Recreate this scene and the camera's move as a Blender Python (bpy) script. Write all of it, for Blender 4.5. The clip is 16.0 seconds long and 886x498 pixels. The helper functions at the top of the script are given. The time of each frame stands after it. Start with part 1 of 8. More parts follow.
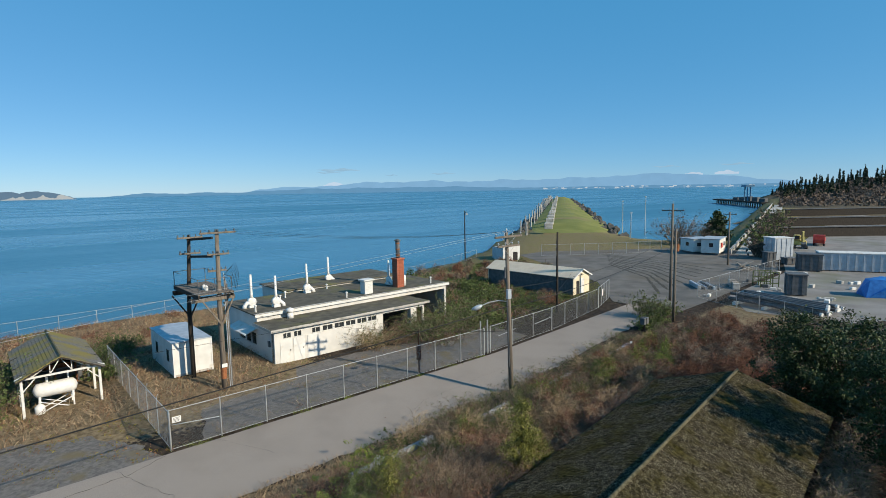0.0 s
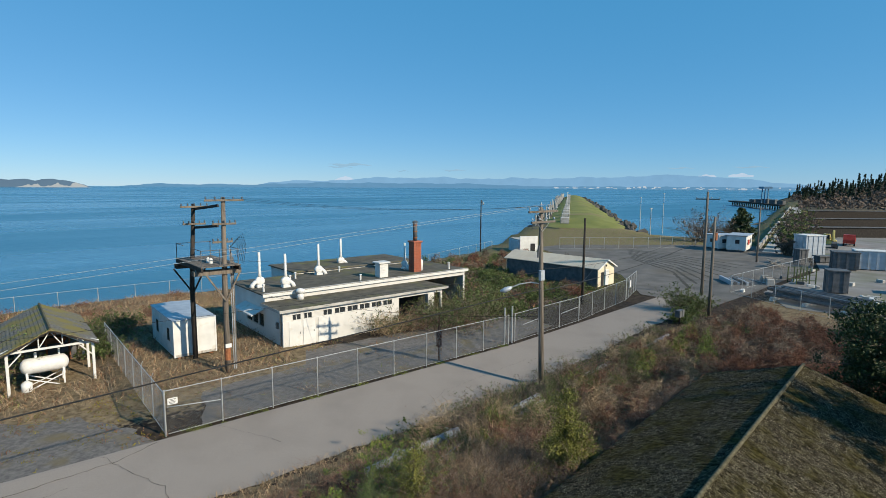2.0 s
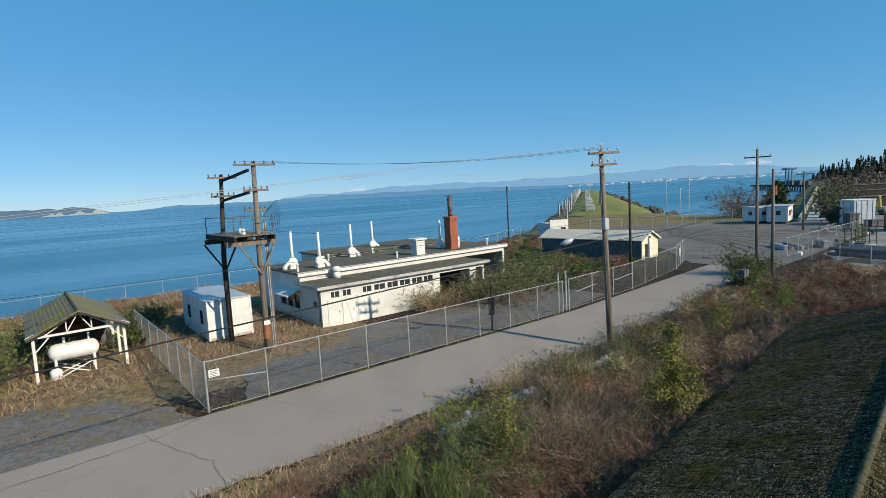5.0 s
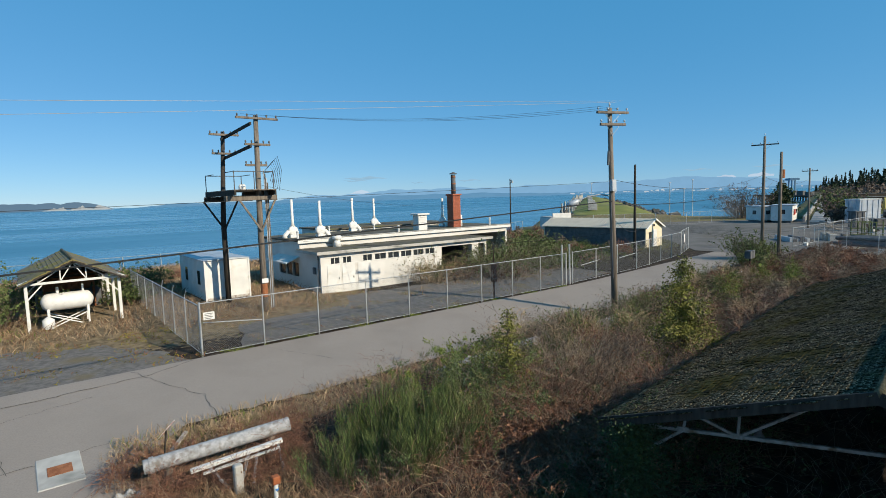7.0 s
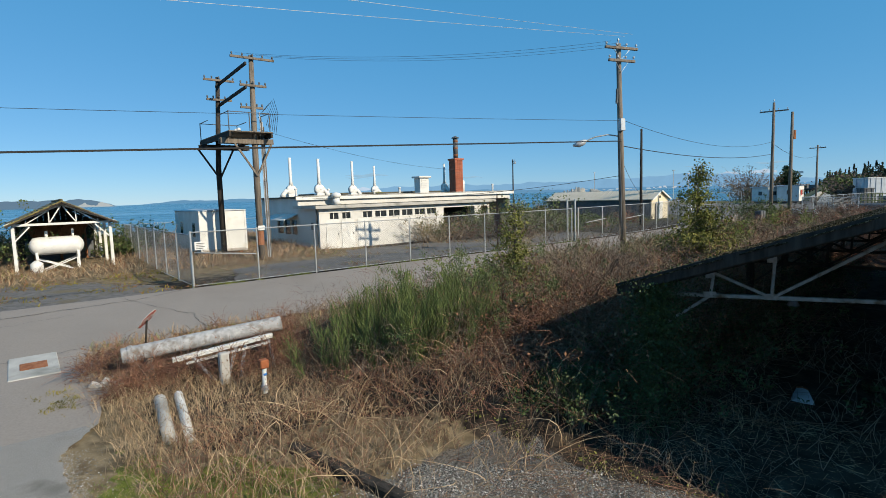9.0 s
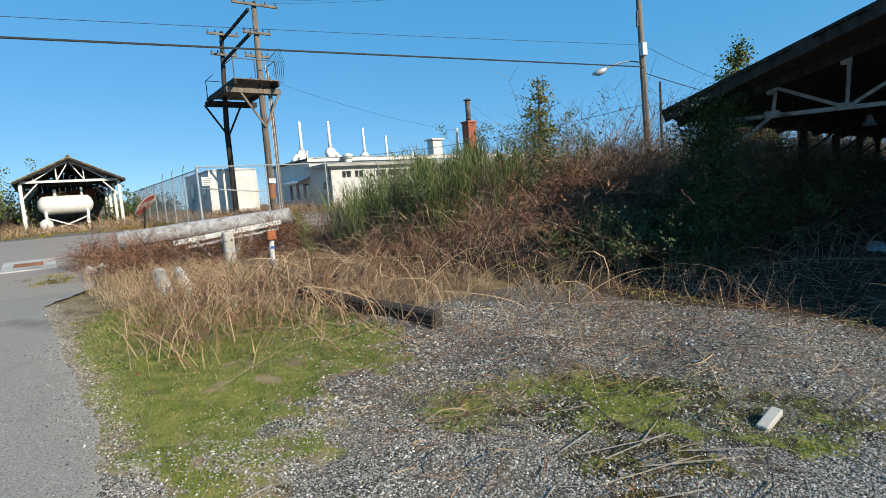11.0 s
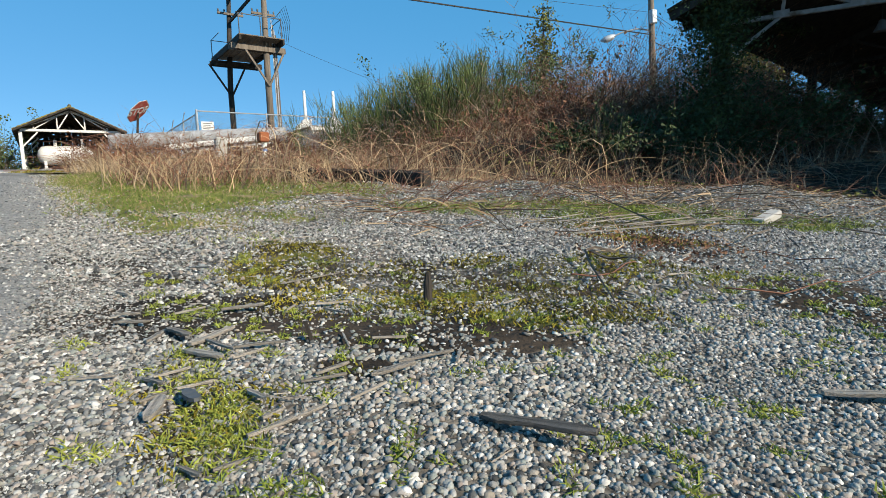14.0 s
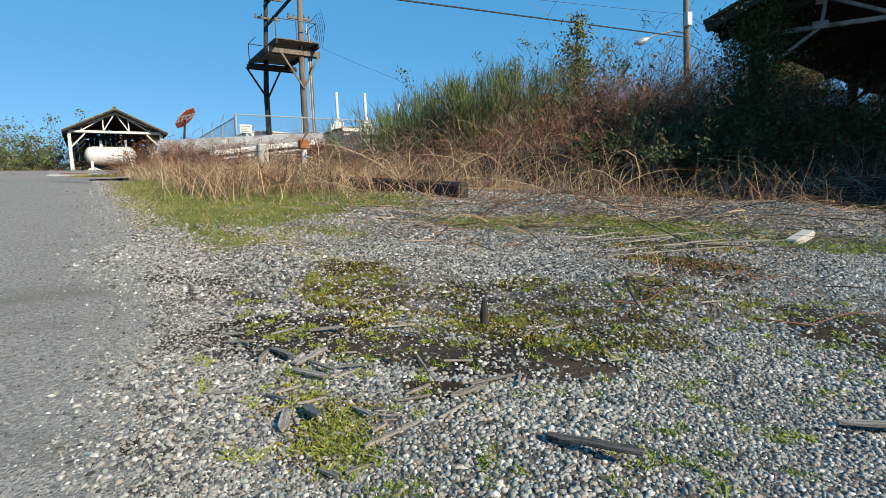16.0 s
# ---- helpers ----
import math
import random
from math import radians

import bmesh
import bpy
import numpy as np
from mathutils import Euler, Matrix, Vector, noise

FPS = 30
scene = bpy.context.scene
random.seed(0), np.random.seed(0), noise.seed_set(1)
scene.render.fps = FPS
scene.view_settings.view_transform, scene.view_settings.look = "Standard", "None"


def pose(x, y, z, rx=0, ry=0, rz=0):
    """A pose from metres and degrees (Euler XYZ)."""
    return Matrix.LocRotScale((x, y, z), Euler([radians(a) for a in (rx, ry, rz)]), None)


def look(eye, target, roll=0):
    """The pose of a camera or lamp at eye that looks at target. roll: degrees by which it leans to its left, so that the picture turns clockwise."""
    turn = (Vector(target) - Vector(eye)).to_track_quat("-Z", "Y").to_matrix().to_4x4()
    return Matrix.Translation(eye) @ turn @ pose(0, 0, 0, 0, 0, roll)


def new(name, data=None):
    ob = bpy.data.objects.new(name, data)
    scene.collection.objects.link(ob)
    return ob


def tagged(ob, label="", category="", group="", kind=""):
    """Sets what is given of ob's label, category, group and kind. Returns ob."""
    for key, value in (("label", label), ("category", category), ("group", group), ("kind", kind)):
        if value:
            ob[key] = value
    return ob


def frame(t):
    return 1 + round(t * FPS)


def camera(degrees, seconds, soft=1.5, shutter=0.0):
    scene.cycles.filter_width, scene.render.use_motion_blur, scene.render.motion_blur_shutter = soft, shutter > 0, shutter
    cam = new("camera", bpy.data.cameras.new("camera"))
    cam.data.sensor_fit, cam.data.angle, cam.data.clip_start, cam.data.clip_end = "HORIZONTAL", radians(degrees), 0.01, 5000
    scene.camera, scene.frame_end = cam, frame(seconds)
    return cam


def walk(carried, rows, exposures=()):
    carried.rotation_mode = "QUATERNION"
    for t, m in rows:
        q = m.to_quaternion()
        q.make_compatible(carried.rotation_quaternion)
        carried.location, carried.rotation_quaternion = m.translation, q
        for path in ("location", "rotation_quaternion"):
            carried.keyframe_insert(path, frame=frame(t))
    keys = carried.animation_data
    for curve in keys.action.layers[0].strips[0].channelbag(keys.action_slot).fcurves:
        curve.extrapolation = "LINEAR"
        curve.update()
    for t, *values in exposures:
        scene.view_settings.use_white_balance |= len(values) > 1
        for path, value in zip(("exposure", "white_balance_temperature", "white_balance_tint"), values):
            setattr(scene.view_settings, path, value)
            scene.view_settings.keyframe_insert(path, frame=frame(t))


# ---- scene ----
cam = camera(79.18, 16.0, 0.5)
# t, x, y, z, yaw, pitch, lean; x runs along the road from the corner of the fence, y towards the sea
PATH = [
    (0.0, -6.711, -29.381, 13.368, -41.17, -6.38, 0.97),
    (0.5, -6.132, -28.494, 12.806, -40.91, -6.21, 0.73),
    (1.0, -5.984, -28.021, 12.444, -40.82, -6.14, -1.04),
    (1.5, -5.882, -27.313, 12.105, -40.73, -6.42, -1.67),
    (2.0, -5.522, -26.416, 11.719, -40.20, -6.70, -0.35),
    (2.5, -5.515, -25.689, 11.388, -40.13, -6.87, -1.54),
    (3.0, -5.419, -24.906, 10.921, -39.67, -6.98, 0.33),
    (3.5, -5.510, -24.298, 10.451, -38.98, -6.89, 2.38),
    (4.0, -5.472, -23.836, 9.911, -38.47, -6.61, 3.33),
    (6.5, -5.552, -23.024, 6.844, -38.35, -5.53, 2.13),
    (7.0, -5.478, -22.935, 6.246, -38.36, -5.51, 1.70),
    (7.5, -5.436, -22.862, 5.659, -38.47, -5.63, 0.91),
    (8.0, -5.354, -22.758, 5.015, -38.52, -5.83, 0.57),
    (10.5, -4.827, -21.603, 1.097, -37.01, -5.77, 4.38),
    (11.0, -4.807, -21.493, 0.586, -36.44, -5.90, 4.38),
    (11.5, -4.793, -21.418, 0.087, -35.82, -6.02, 4.31),
    (12.0, -4.803, -21.406, -0.436, -35.79, -5.94, 3.77),
    (12.5, -4.823, -21.469, -0.774, -35.69, -6.37, 3.05),
    (13.0, -4.757, -21.442, -0.975, -35.58, -6.15, 2.94),
    (13.5, -4.718, -21.455, -1.064, -36.09, -6.12, 2.26),
    (14.0, -4.726, -21.494, -1.085, -36.11, -6.07, 2.37),
    (14.5, -4.736, -21.545, -1.072, -35.97, -6.01, 2.24),
    (15.0, -4.760, -21.567, -1.044, -36.48, -5.96, 2.04),
    (15.5, -4.810, -21.582, -1.000, -36.58, -5.93, 2.35),
    (16.0, -4.947, -21.615, -0.941, -33.27, -6.05, 1.81),
]
walk(cam, [(t, pose(x, y, z, 0, 0, yaw) @ pose(0, 0, 0, 90 + pitch) @ pose(0, 0, 0, 0, 0, -lean)) for t, x, y, z, yaw, pitch, lean in PATH],
     [(0.0, 0.2, 6850, 10), (8.0, 0.2, 6850, 10), (10.4, 0.36, 6850, 10), (11.2, 0.48, 6850, 10), (13.0, 0.46, 6850, 10), (16.0, 0.45, 6850, 10)])

# ---- light ----
SUN_TO = Vector((0.323, -0.946, 0.0)).normalized()
ELEV = radians(28.5)
world = bpy.data.worlds.new("sky")
scene.world = world
world.use_nodes = True
nt = world.node_tree
sky = nt.nodes.new("ShaderNodeTexSky")
sky.sky_type = "NISHITA"
sky.sun_disc = False
sky.sun_elevation = ELEV
sky.sun_rotation = math.atan2(SUN_TO.x, SUN_TO.y)
sky.air_density, sky.dust_density, sky.ozone_density, sky.altitude = 0.75, 0.0, 3.0, 400.0
clear = nt.nodes.new("ShaderNodeMix")
clear.data_type, clear.blend_type = "RGBA", "MIX"
clear.inputs["Factor"].default_value = 0.58
clear.inputs["B"].default_value = (0.24, 3.2, 6.75, 1)
nt.links.new(sky.outputs[0], clear.inputs["A"])
nt.links.new(clear.outputs["Result"], nt.nodes["Background"].inputs[0])
nt.nodes["Background"].inputs[1].default_value = 0.101
sun_data = bpy.data.lights.new("sun", "SUN")
sun_data.energy, sun_data.angle, sun_data.color = 5.0, radians(0.53), (1.0, 0.9, 0.73)
sun = new("sun", sun_data)
sun.matrix_world = look((0, 0, 60), Vector((0, 0, 60)) - Vector((SUN_TO.x * math.cos(ELEV), SUN_TO.y * math.cos(ELEV), math.sin(ELEV))))


# ---- materials ----
def mat(name, c1, c2=None, scale=3.0, rough=0.8, bump=0.0, bscale=None, metal=0.0, c3=None, s3=0.4, spec=0.3, random=0.0, island=0.0, stretch=(1, 1, 1), lo=0.35, hi=0.65, t3=(0.55, 0.7)):
    """Two tones by a noise, a third in patches, bump of its own scale; random: brightness by object, island: by loose piece."""
    m = bpy.data.materials.new(name)
    m.use_nodes = True
    n, l = m.node_tree.nodes, m.node_tree.links
    b = n["Principled BSDF"]
    b.inputs["Roughness"].default_value, b.inputs["Metallic"].default_value = rough, metal
    b.inputs["Specular IOR Level"].default_value = spec
    geo = n.new("ShaderNodeTexCoord")
    mp = n.new("ShaderNodeMapping")
    mp.inputs["Scale"].default_value = stretch
    l.new(geo.outputs["Object"], mp.inputs[0])

    def ns(s, detail=5.0):
        t = n.new("ShaderNodeTexNoise")
        t.inputs["Scale"].default_value, t.inputs["Detail"].default_value = s, detail
        l.new(mp.outputs[0], t.inputs["Vector"])
        return t

    def ramp(src, a, z):
        r = n.new("ShaderNodeMapRange")
        r.inputs["From Min"].default_value, r.inputs["From Max"].default_value = a, z
        l.new(src, r.inputs["Value"])
        return r.outputs[0]

    def mix(f, a, c, mode="MIX"):
        x = n.new("ShaderNodeMix")
        x.data_type, x.blend_type = "RGBA", mode
        for sock, v in ((x.inputs["Factor"], f), (x.inputs["A"], a), (x.inputs["B"], c)):
            if isinstance(v, (tuple, float, int)):
                sock.default_value = (*v, 1) if isinstance(v, tuple) else v
            else:
                l.new(v, sock)
        return x.outputs["Result"]

    col = mix(ramp(ns(scale).outputs["Fac"], lo, hi), c1, c2 or c1)
    if c3:
        col = mix(ramp(ns(s3).outputs["Fac"], *t3), col, c3)
    if random or island:
        src = n.new("ShaderNodeObjectInfo").outputs["Random"] if random else n.new("ShaderNodeNewGeometry").outputs["Random Per Island"]
        k = random or island
        r = n.new("ShaderNodeMapRange")
        r.inputs["To Min"].default_value, r.inputs["To Max"].default_value = 1 - k, 1 + k
        l.new(src, r.inputs["Value"])
        h = n.new("ShaderNodeHueSaturation")
        l.new(r.outputs[0], h.inputs["Value"])
        l.new(col, h.inputs["Color"])
        col = h.outputs[0]
    l.new(col, b.inputs["Base Color"])
    if bump:
        bp = n.new("ShaderNodeBump")
        bp.inputs["Strength"].default_value = min(1.0, bump)
        bp.inputs["Distance"].default_value = 0.02
        l.new(ns(bscale or scale * 4).outputs["Fac"], bp.inputs["Height"])
        l.new(bp.outputs[0], b.inputs["Normal"])
    return m


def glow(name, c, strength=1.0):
    """Far distance: the air's haze and daylight are put in as a glowing colour."""
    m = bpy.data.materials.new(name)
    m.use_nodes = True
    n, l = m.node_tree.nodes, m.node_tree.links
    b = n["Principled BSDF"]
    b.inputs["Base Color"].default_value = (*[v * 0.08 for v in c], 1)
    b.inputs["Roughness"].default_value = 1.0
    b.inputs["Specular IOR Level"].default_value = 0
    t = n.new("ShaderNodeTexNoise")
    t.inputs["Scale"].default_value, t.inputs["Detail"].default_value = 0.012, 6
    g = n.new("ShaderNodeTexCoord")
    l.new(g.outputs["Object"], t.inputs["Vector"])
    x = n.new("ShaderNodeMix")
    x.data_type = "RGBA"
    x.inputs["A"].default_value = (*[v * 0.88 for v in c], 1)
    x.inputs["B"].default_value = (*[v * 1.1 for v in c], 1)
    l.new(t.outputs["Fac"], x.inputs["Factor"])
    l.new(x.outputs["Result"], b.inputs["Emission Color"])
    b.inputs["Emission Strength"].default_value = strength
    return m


M_ASPHALT = mat("worn_asphalt", (0.245, 0.213, 0.187), (0.278, 0.243, 0.214), 22, 0.9, 0.4, 60, c3=(0.226, 0.196, 0.172), s3=0.35, t3=(0.45, 0.75))
M_LANE = mat("lane_asphalt", (0.2, 0.187, 0.172), (0.4, 0.378, 0.35), 75.0, 0.95, 0.9, 150, c3=(0.2, 0.19, 0.17), s3=1.3, spec=0.1)
M_OLDPAVE = mat("old_dark_asphalt", (0.105, 0.096, 0.089), (0.17, 0.156, 0.143), 5, 0.9, 0.5, 40, c3=(0.15, 0.12, 0.07), s3=0.6)
M_LOT = mat("far_lot_asphalt", (0.1, 0.094, 0.087), (0.155, 0.146, 0.134), 0.35, 0.9, 0.3, 20, c3=(0.12, 0.1, 0.075), s3=0.08)
M_CRACK = mat("crack_tar", (0.03, 0.03, 0.028), (0.07, 0.065, 0.05), 3, 0.9)
M_YARD = mat("yard_gravel", (0.17, 0.163, 0.155), (0.24, 0.233, 0.226), 0.3, 0.95, 0.4, 8, c3=(0.13, 0.14, 0.08), s3=0.08)
M_WHITE = mat("weathered_white_paint", (0.56, 0.56, 0.54), (0.66, 0.66, 0.64), 1.2, 0.6, 0.1, 30, c3=(0.5, 0.46, 0.38), s3=1.3, t3=(0.6, 0.8))
M_WALL = mat("white_stucco", (0.52, 0.515, 0.49), (0.6, 0.59, 0.565), 0.8, 0.75, 0.25, 40, c3=(0.55, 0.5, 0.42), s3=0.5, t3=(0.6, 0.85))
M_STEEL_W = mat("white_painted_steel", (0.58, 0.58, 0.57), (0.68, 0.68, 0.66), 4, 0.5, c3=(0.35, 0.25, 0.17), s3=3, t3=(0.66, 0.8))
M_ROOFF = mat("tar_roof", (0.07, 0.064, 0.05), (0.12, 0.11, 0.085), 1.5, 0.95, 0.4, 25, c3=(0.13, 0.13, 0.05), s3=0.4)
M_WOOD = mat("grey_pole_wood", (0.11, 0.092, 0.075), (0.21, 0.18, 0.15), 3, 0.9, 0.5, 20, stretch=(4, 4, 0.3))
# Dark timber; on inner trusses and roof decks it stands for shade.
M_WOODD = mat("dark_wood_and_shade", (0.022, 0.019, 0.016), (0.05, 0.042, 0.035), 3, 0.9, 0.5, 20, stretch=(3, 3, 0.5))
M_WOODL = mat("bleached_driftwood", (0.2, 0.175, 0.15), (0.36, 0.32, 0.27), 14, 0.9, 0.5, 60, stretch=(1, 1, 1))
M_PLANKG = mat("grey_weathered_plank", (0.17, 0.15, 0.13), (0.37, 0.33, 0.28), 5, 0.9, 0.6, 30, stretch=(1.5, 22, 22), random=0.25)
M_PLANKD = mat("dark_wet_plank", (0.03, 0.028, 0.025), (0.12, 0.11, 0.1), 5, 0.8, 0.6, 30, stretch=(1.5, 22, 22), random=0.25)
M_GALV = mat("galvanised_steel", (0.42, 0.43, 0.43), (0.55, 0.56, 0.56), 6, 0.45, metal=0.6)
M_WIRE = mat("dull_fence_wire", (0.16, 0.16, 0.155), (0.27, 0.27, 0.265), 3, 0.6, metal=0.3)
M_RUST = mat("rust", (0.2, 0.07, 0.03), (0.32, 0.13, 0.06), 8, 0.85, 0.4)
M_RUSTD = mat("dark_rust", (0.07, 0.036, 0.026), (0.13, 0.06, 0.04), 8, 0.85, 0.4)
M_BRICK = mat("red_brick", (0.3, 0.09, 0.05), (0.38, 0.13, 0.08), 6, 0.9, 0.3, random=0.25)
M_MORTAR = mat("mortar", (0.3, 0.27, 0.24), (0.4, 0.37, 0.33), 6, 0.95)
M_GRIME = mat("grimy_white_paint", (0.34, 0.31, 0.27), (0.5, 0.48, 0.45), 7, 0.8, 0.3, 30, c3=(0.17, 0.13, 0.1), s3=5)
M_BLACK = mat("black_rubber", (0.015, 0.015, 0.015), (0.03, 0.03, 0.03), 8, 0.6)
# Near-black colour that stands for the shade inside openings.
M_DARK = mat("opening_shade", (0.02, 0.02, 0.02), (0.035, 0.035, 0.035), 3, 0.9)
M_SHING = mat("mossy_shingle", (0.026, 0.021, 0.012), (0.3, 0.27, 0.2), 26, 0.95, 1.0, 60, c3=(0.046, 0.039, 0.012), s3=0.9, t3=(0.42, 0.68), random=0.55, spec=0.05, lo=0.5, hi=0.74)
M_SHINGJ = mat("mossy_shingles", (0.026, 0.021, 0.012), (0.3, 0.27, 0.2), 26, 0.95, 1.0, 60, c3=(0.046, 0.039, 0.012), s3=0.9, t3=(0.42, 0.68), island=0.55, spec=0.05, lo=0.5, hi=0.74)
M_MOSS = mat("moss", (0.06, 0.055, 0.03), (0.14, 0.125, 0.08), 8, 1.0, 0.8, 50)
M_CSHING = mat("grey_shingle", (0.085, 0.08, 0.07), (0.2, 0.19, 0.17), 14, 0.95, 0.5, 30, c3=(0.2, 0.165, 0.05), s3=0.6, t3=(0.42, 0.58))
M_TAN = mat("tan_metal_roof", (0.5, 0.44, 0.35), (0.56, 0.5, 0.4), 1, 0.5)
M_CREAM = mat("cream_siding", (0.6, 0.53, 0.38), (0.68, 0.6, 0.45), 1, 0.7)
M_CONC = mat("concrete", (0.34, 0.33, 0.31), (0.45, 0.44, 0.41), 2, 0.9, 0.4, 30, c3=(0.2, 0.2, 0.18), s3=0.7)
M_PIPE = mat("weathered_grey_pipe", (0.23, 0.236, 0.245), (0.36, 0.367, 0.378), 9, 0.85, 0.4, 24, c3=(0.17, 0.155, 0.14), s3=5, t3=(0.52, 0.66))
def stone_material():
    """Mixed gravel: every stone its own grey, blue, green or brown."""
    m = mat("gravel_stone", (0.7, 0.7, 0.7), (1.0, 1.0, 1.0), 90, 0.85, 0.25, 200, spec=0.25)
    n, l = m.node_tree.nodes, m.node_tree.links
    b = n["Principled BSDF"]
    tone = b.inputs["Base Color"].links[0].from_socket
    r = n.new("ShaderNodeValToRGB")
    warm = (0.95, 0.92, 0.88)
    stops = ((0.0, (0.045, 0.048, 0.05)), (0.2, (0.14, 0.148, 0.155)), (0.36, (0.29, 0.3, 0.305)), (0.46, (0.36, 0.32, 0.27)), (0.54, (0.25, 0.285, 0.27)), (0.7, (0.43, 0.445, 0.45)), (0.8, (0.32, 0.265, 0.235)), (0.93, (0.54, 0.54, 0.53)), (1.0, (0.75, 0.74, 0.72)))
    while len(r.color_ramp.elements) < len(stops):
        r.color_ramp.elements.new(0.5)
    for e, (p, c) in zip(r.color_ramp.elements, stops):
        e.position, e.color = p, (c[0] * warm[0], c[1] * warm[1], c[2] * warm[2], 1)
    l.new(n.new("ShaderNodeNewGeometry").outputs["Random Per Island"], r.inputs[0])
    x = n.new("ShaderNodeMix")
    x.data_type, x.blend_type = "RGBA", "MULTIPLY"
    x.inputs["Factor"].default_value = 1.0
    l.new(r.outputs[0], x.inputs["A"])
    l.new(tone, x.inputs["B"])
    l.new(x.outputs["Result"], b.inputs["Base Color"])
    return m


M_STONE = stone_material()
M_TRUSS = mat("flaking_grey_paint", (0.2, 0.19, 0.175), (0.32, 0.31, 0.29), 7, 0.8, c3=(0.12, 0.08, 0.05), s3=4)
M_BLUE = mat("blue_tarpaulin", (0.015, 0.13, 0.42), (0.03, 0.2, 0.55), 2, 0.5, 0.6, 3)
M_RED = mat("red_paint", (0.4, 0.03, 0.02), (0.5, 0.06, 0.04), 2, 0.5)
M_SIGNRED = mat("faded_sign_red", (0.38, 0.07, 0.05), (0.5, 0.12, 0.09), 6, 0.5)
M_ORANGE = mat("orange_rust_paint", (0.36, 0.12, 0.045), (0.24, 0.075, 0.03), 8, 0.7)
M_YELLOW = mat("machine_yellow", (0.55, 0.42, 0.12), (0.6, 0.5, 0.2), 2, 0.5)
M_GREYM = mat("grey_sheet_metal", (0.36, 0.4, 0.44), (0.46, 0.5, 0.54), 1.5, 0.5, metal=0.3)
M_DKGREY = mat("dark_grey_metal", (0.07, 0.075, 0.08), (0.12, 0.125, 0.13), 2, 0.6)
M_GLASS = mat("dark_window_glass", (0.02, 0.025, 0.03), (0.03, 0.035, 0.04), 2, 0.08, spec=0.6)
M_CANE = mat("bramble_cane", (0.11, 0.048, 0.034), (0.24, 0.122, 0.08), 1.5, 0.9, island=0.45)
M_STRAW = mat("dry_grass", (0.25, 0.175, 0.105), (0.4, 0.3, 0.19), 1.2, 0.95, island=0.45)
M_RUSTLEAF = mat("dead_bramble_leaf", (0.14, 0.068, 0.042), (0.24, 0.13, 0.07), 1.0, 0.9, island=0.4)
M_TWIG = mat("grey_brown_twig", (0.1, 0.076, 0.057), (0.24, 0.185, 0.138), 1.5, 0.9, island=0.45)
M_BROOM = mat("green_broom", (0.055, 0.08, 0.025), (0.125, 0.16, 0.05), 1.5, 0.8, island=0.35)
M_LEAF = mat("evergreen_leaf", (0.022, 0.038, 0.013), (0.05, 0.075, 0.022), 1.5, 0.6, island=0.4)
M_IVY = mat("ivy_leaf", (0.035, 0.06, 0.014), (0.09, 0.115, 0.024), 1.5, 0.5, island=0.45)
M_FIR = mat("yellow_green_conifer", (0.1, 0.11, 0.025), (0.19, 0.185, 0.04), 1.5, 0.8, island=0.35)
M_FARTREE = mat("dark_conifer", (0.02, 0.035, 0.02), (0.035, 0.05, 0.03), 0.3, 0.9, island=0.4)
M_BARE = mat("bare_wood_brown", (0.1, 0.075, 0.06), (0.15, 0.115, 0.09), 0.4, 0.9, island=0.4)
M_GRASS = mat("green_grass", (0.11, 0.155, 0.025), (0.19, 0.22, 0.045), 1.2, 0.8, island=0.35)
M_SPROUT = mat("fresh_sprout", (0.17, 0.21, 0.03), (0.27, 0.29, 0.055), 2, 0.7, island=0.3)
M_MOSSG = mat("olive_moss", (0.085, 0.078, 0.012), (0.28, 0.23, 0.026), 2, 0.9, island=0.35)
M_SAPLING = mat("sapling_leaf", (0.06, 0.095, 0.03), (0.13, 0.16, 0.05), 1.5, 0.6, island=0.4)
M_BARK = mat("bark", (0.07, 0.055, 0.045), (0.12, 0.1, 0.08), 6, 0.95, 0.5)


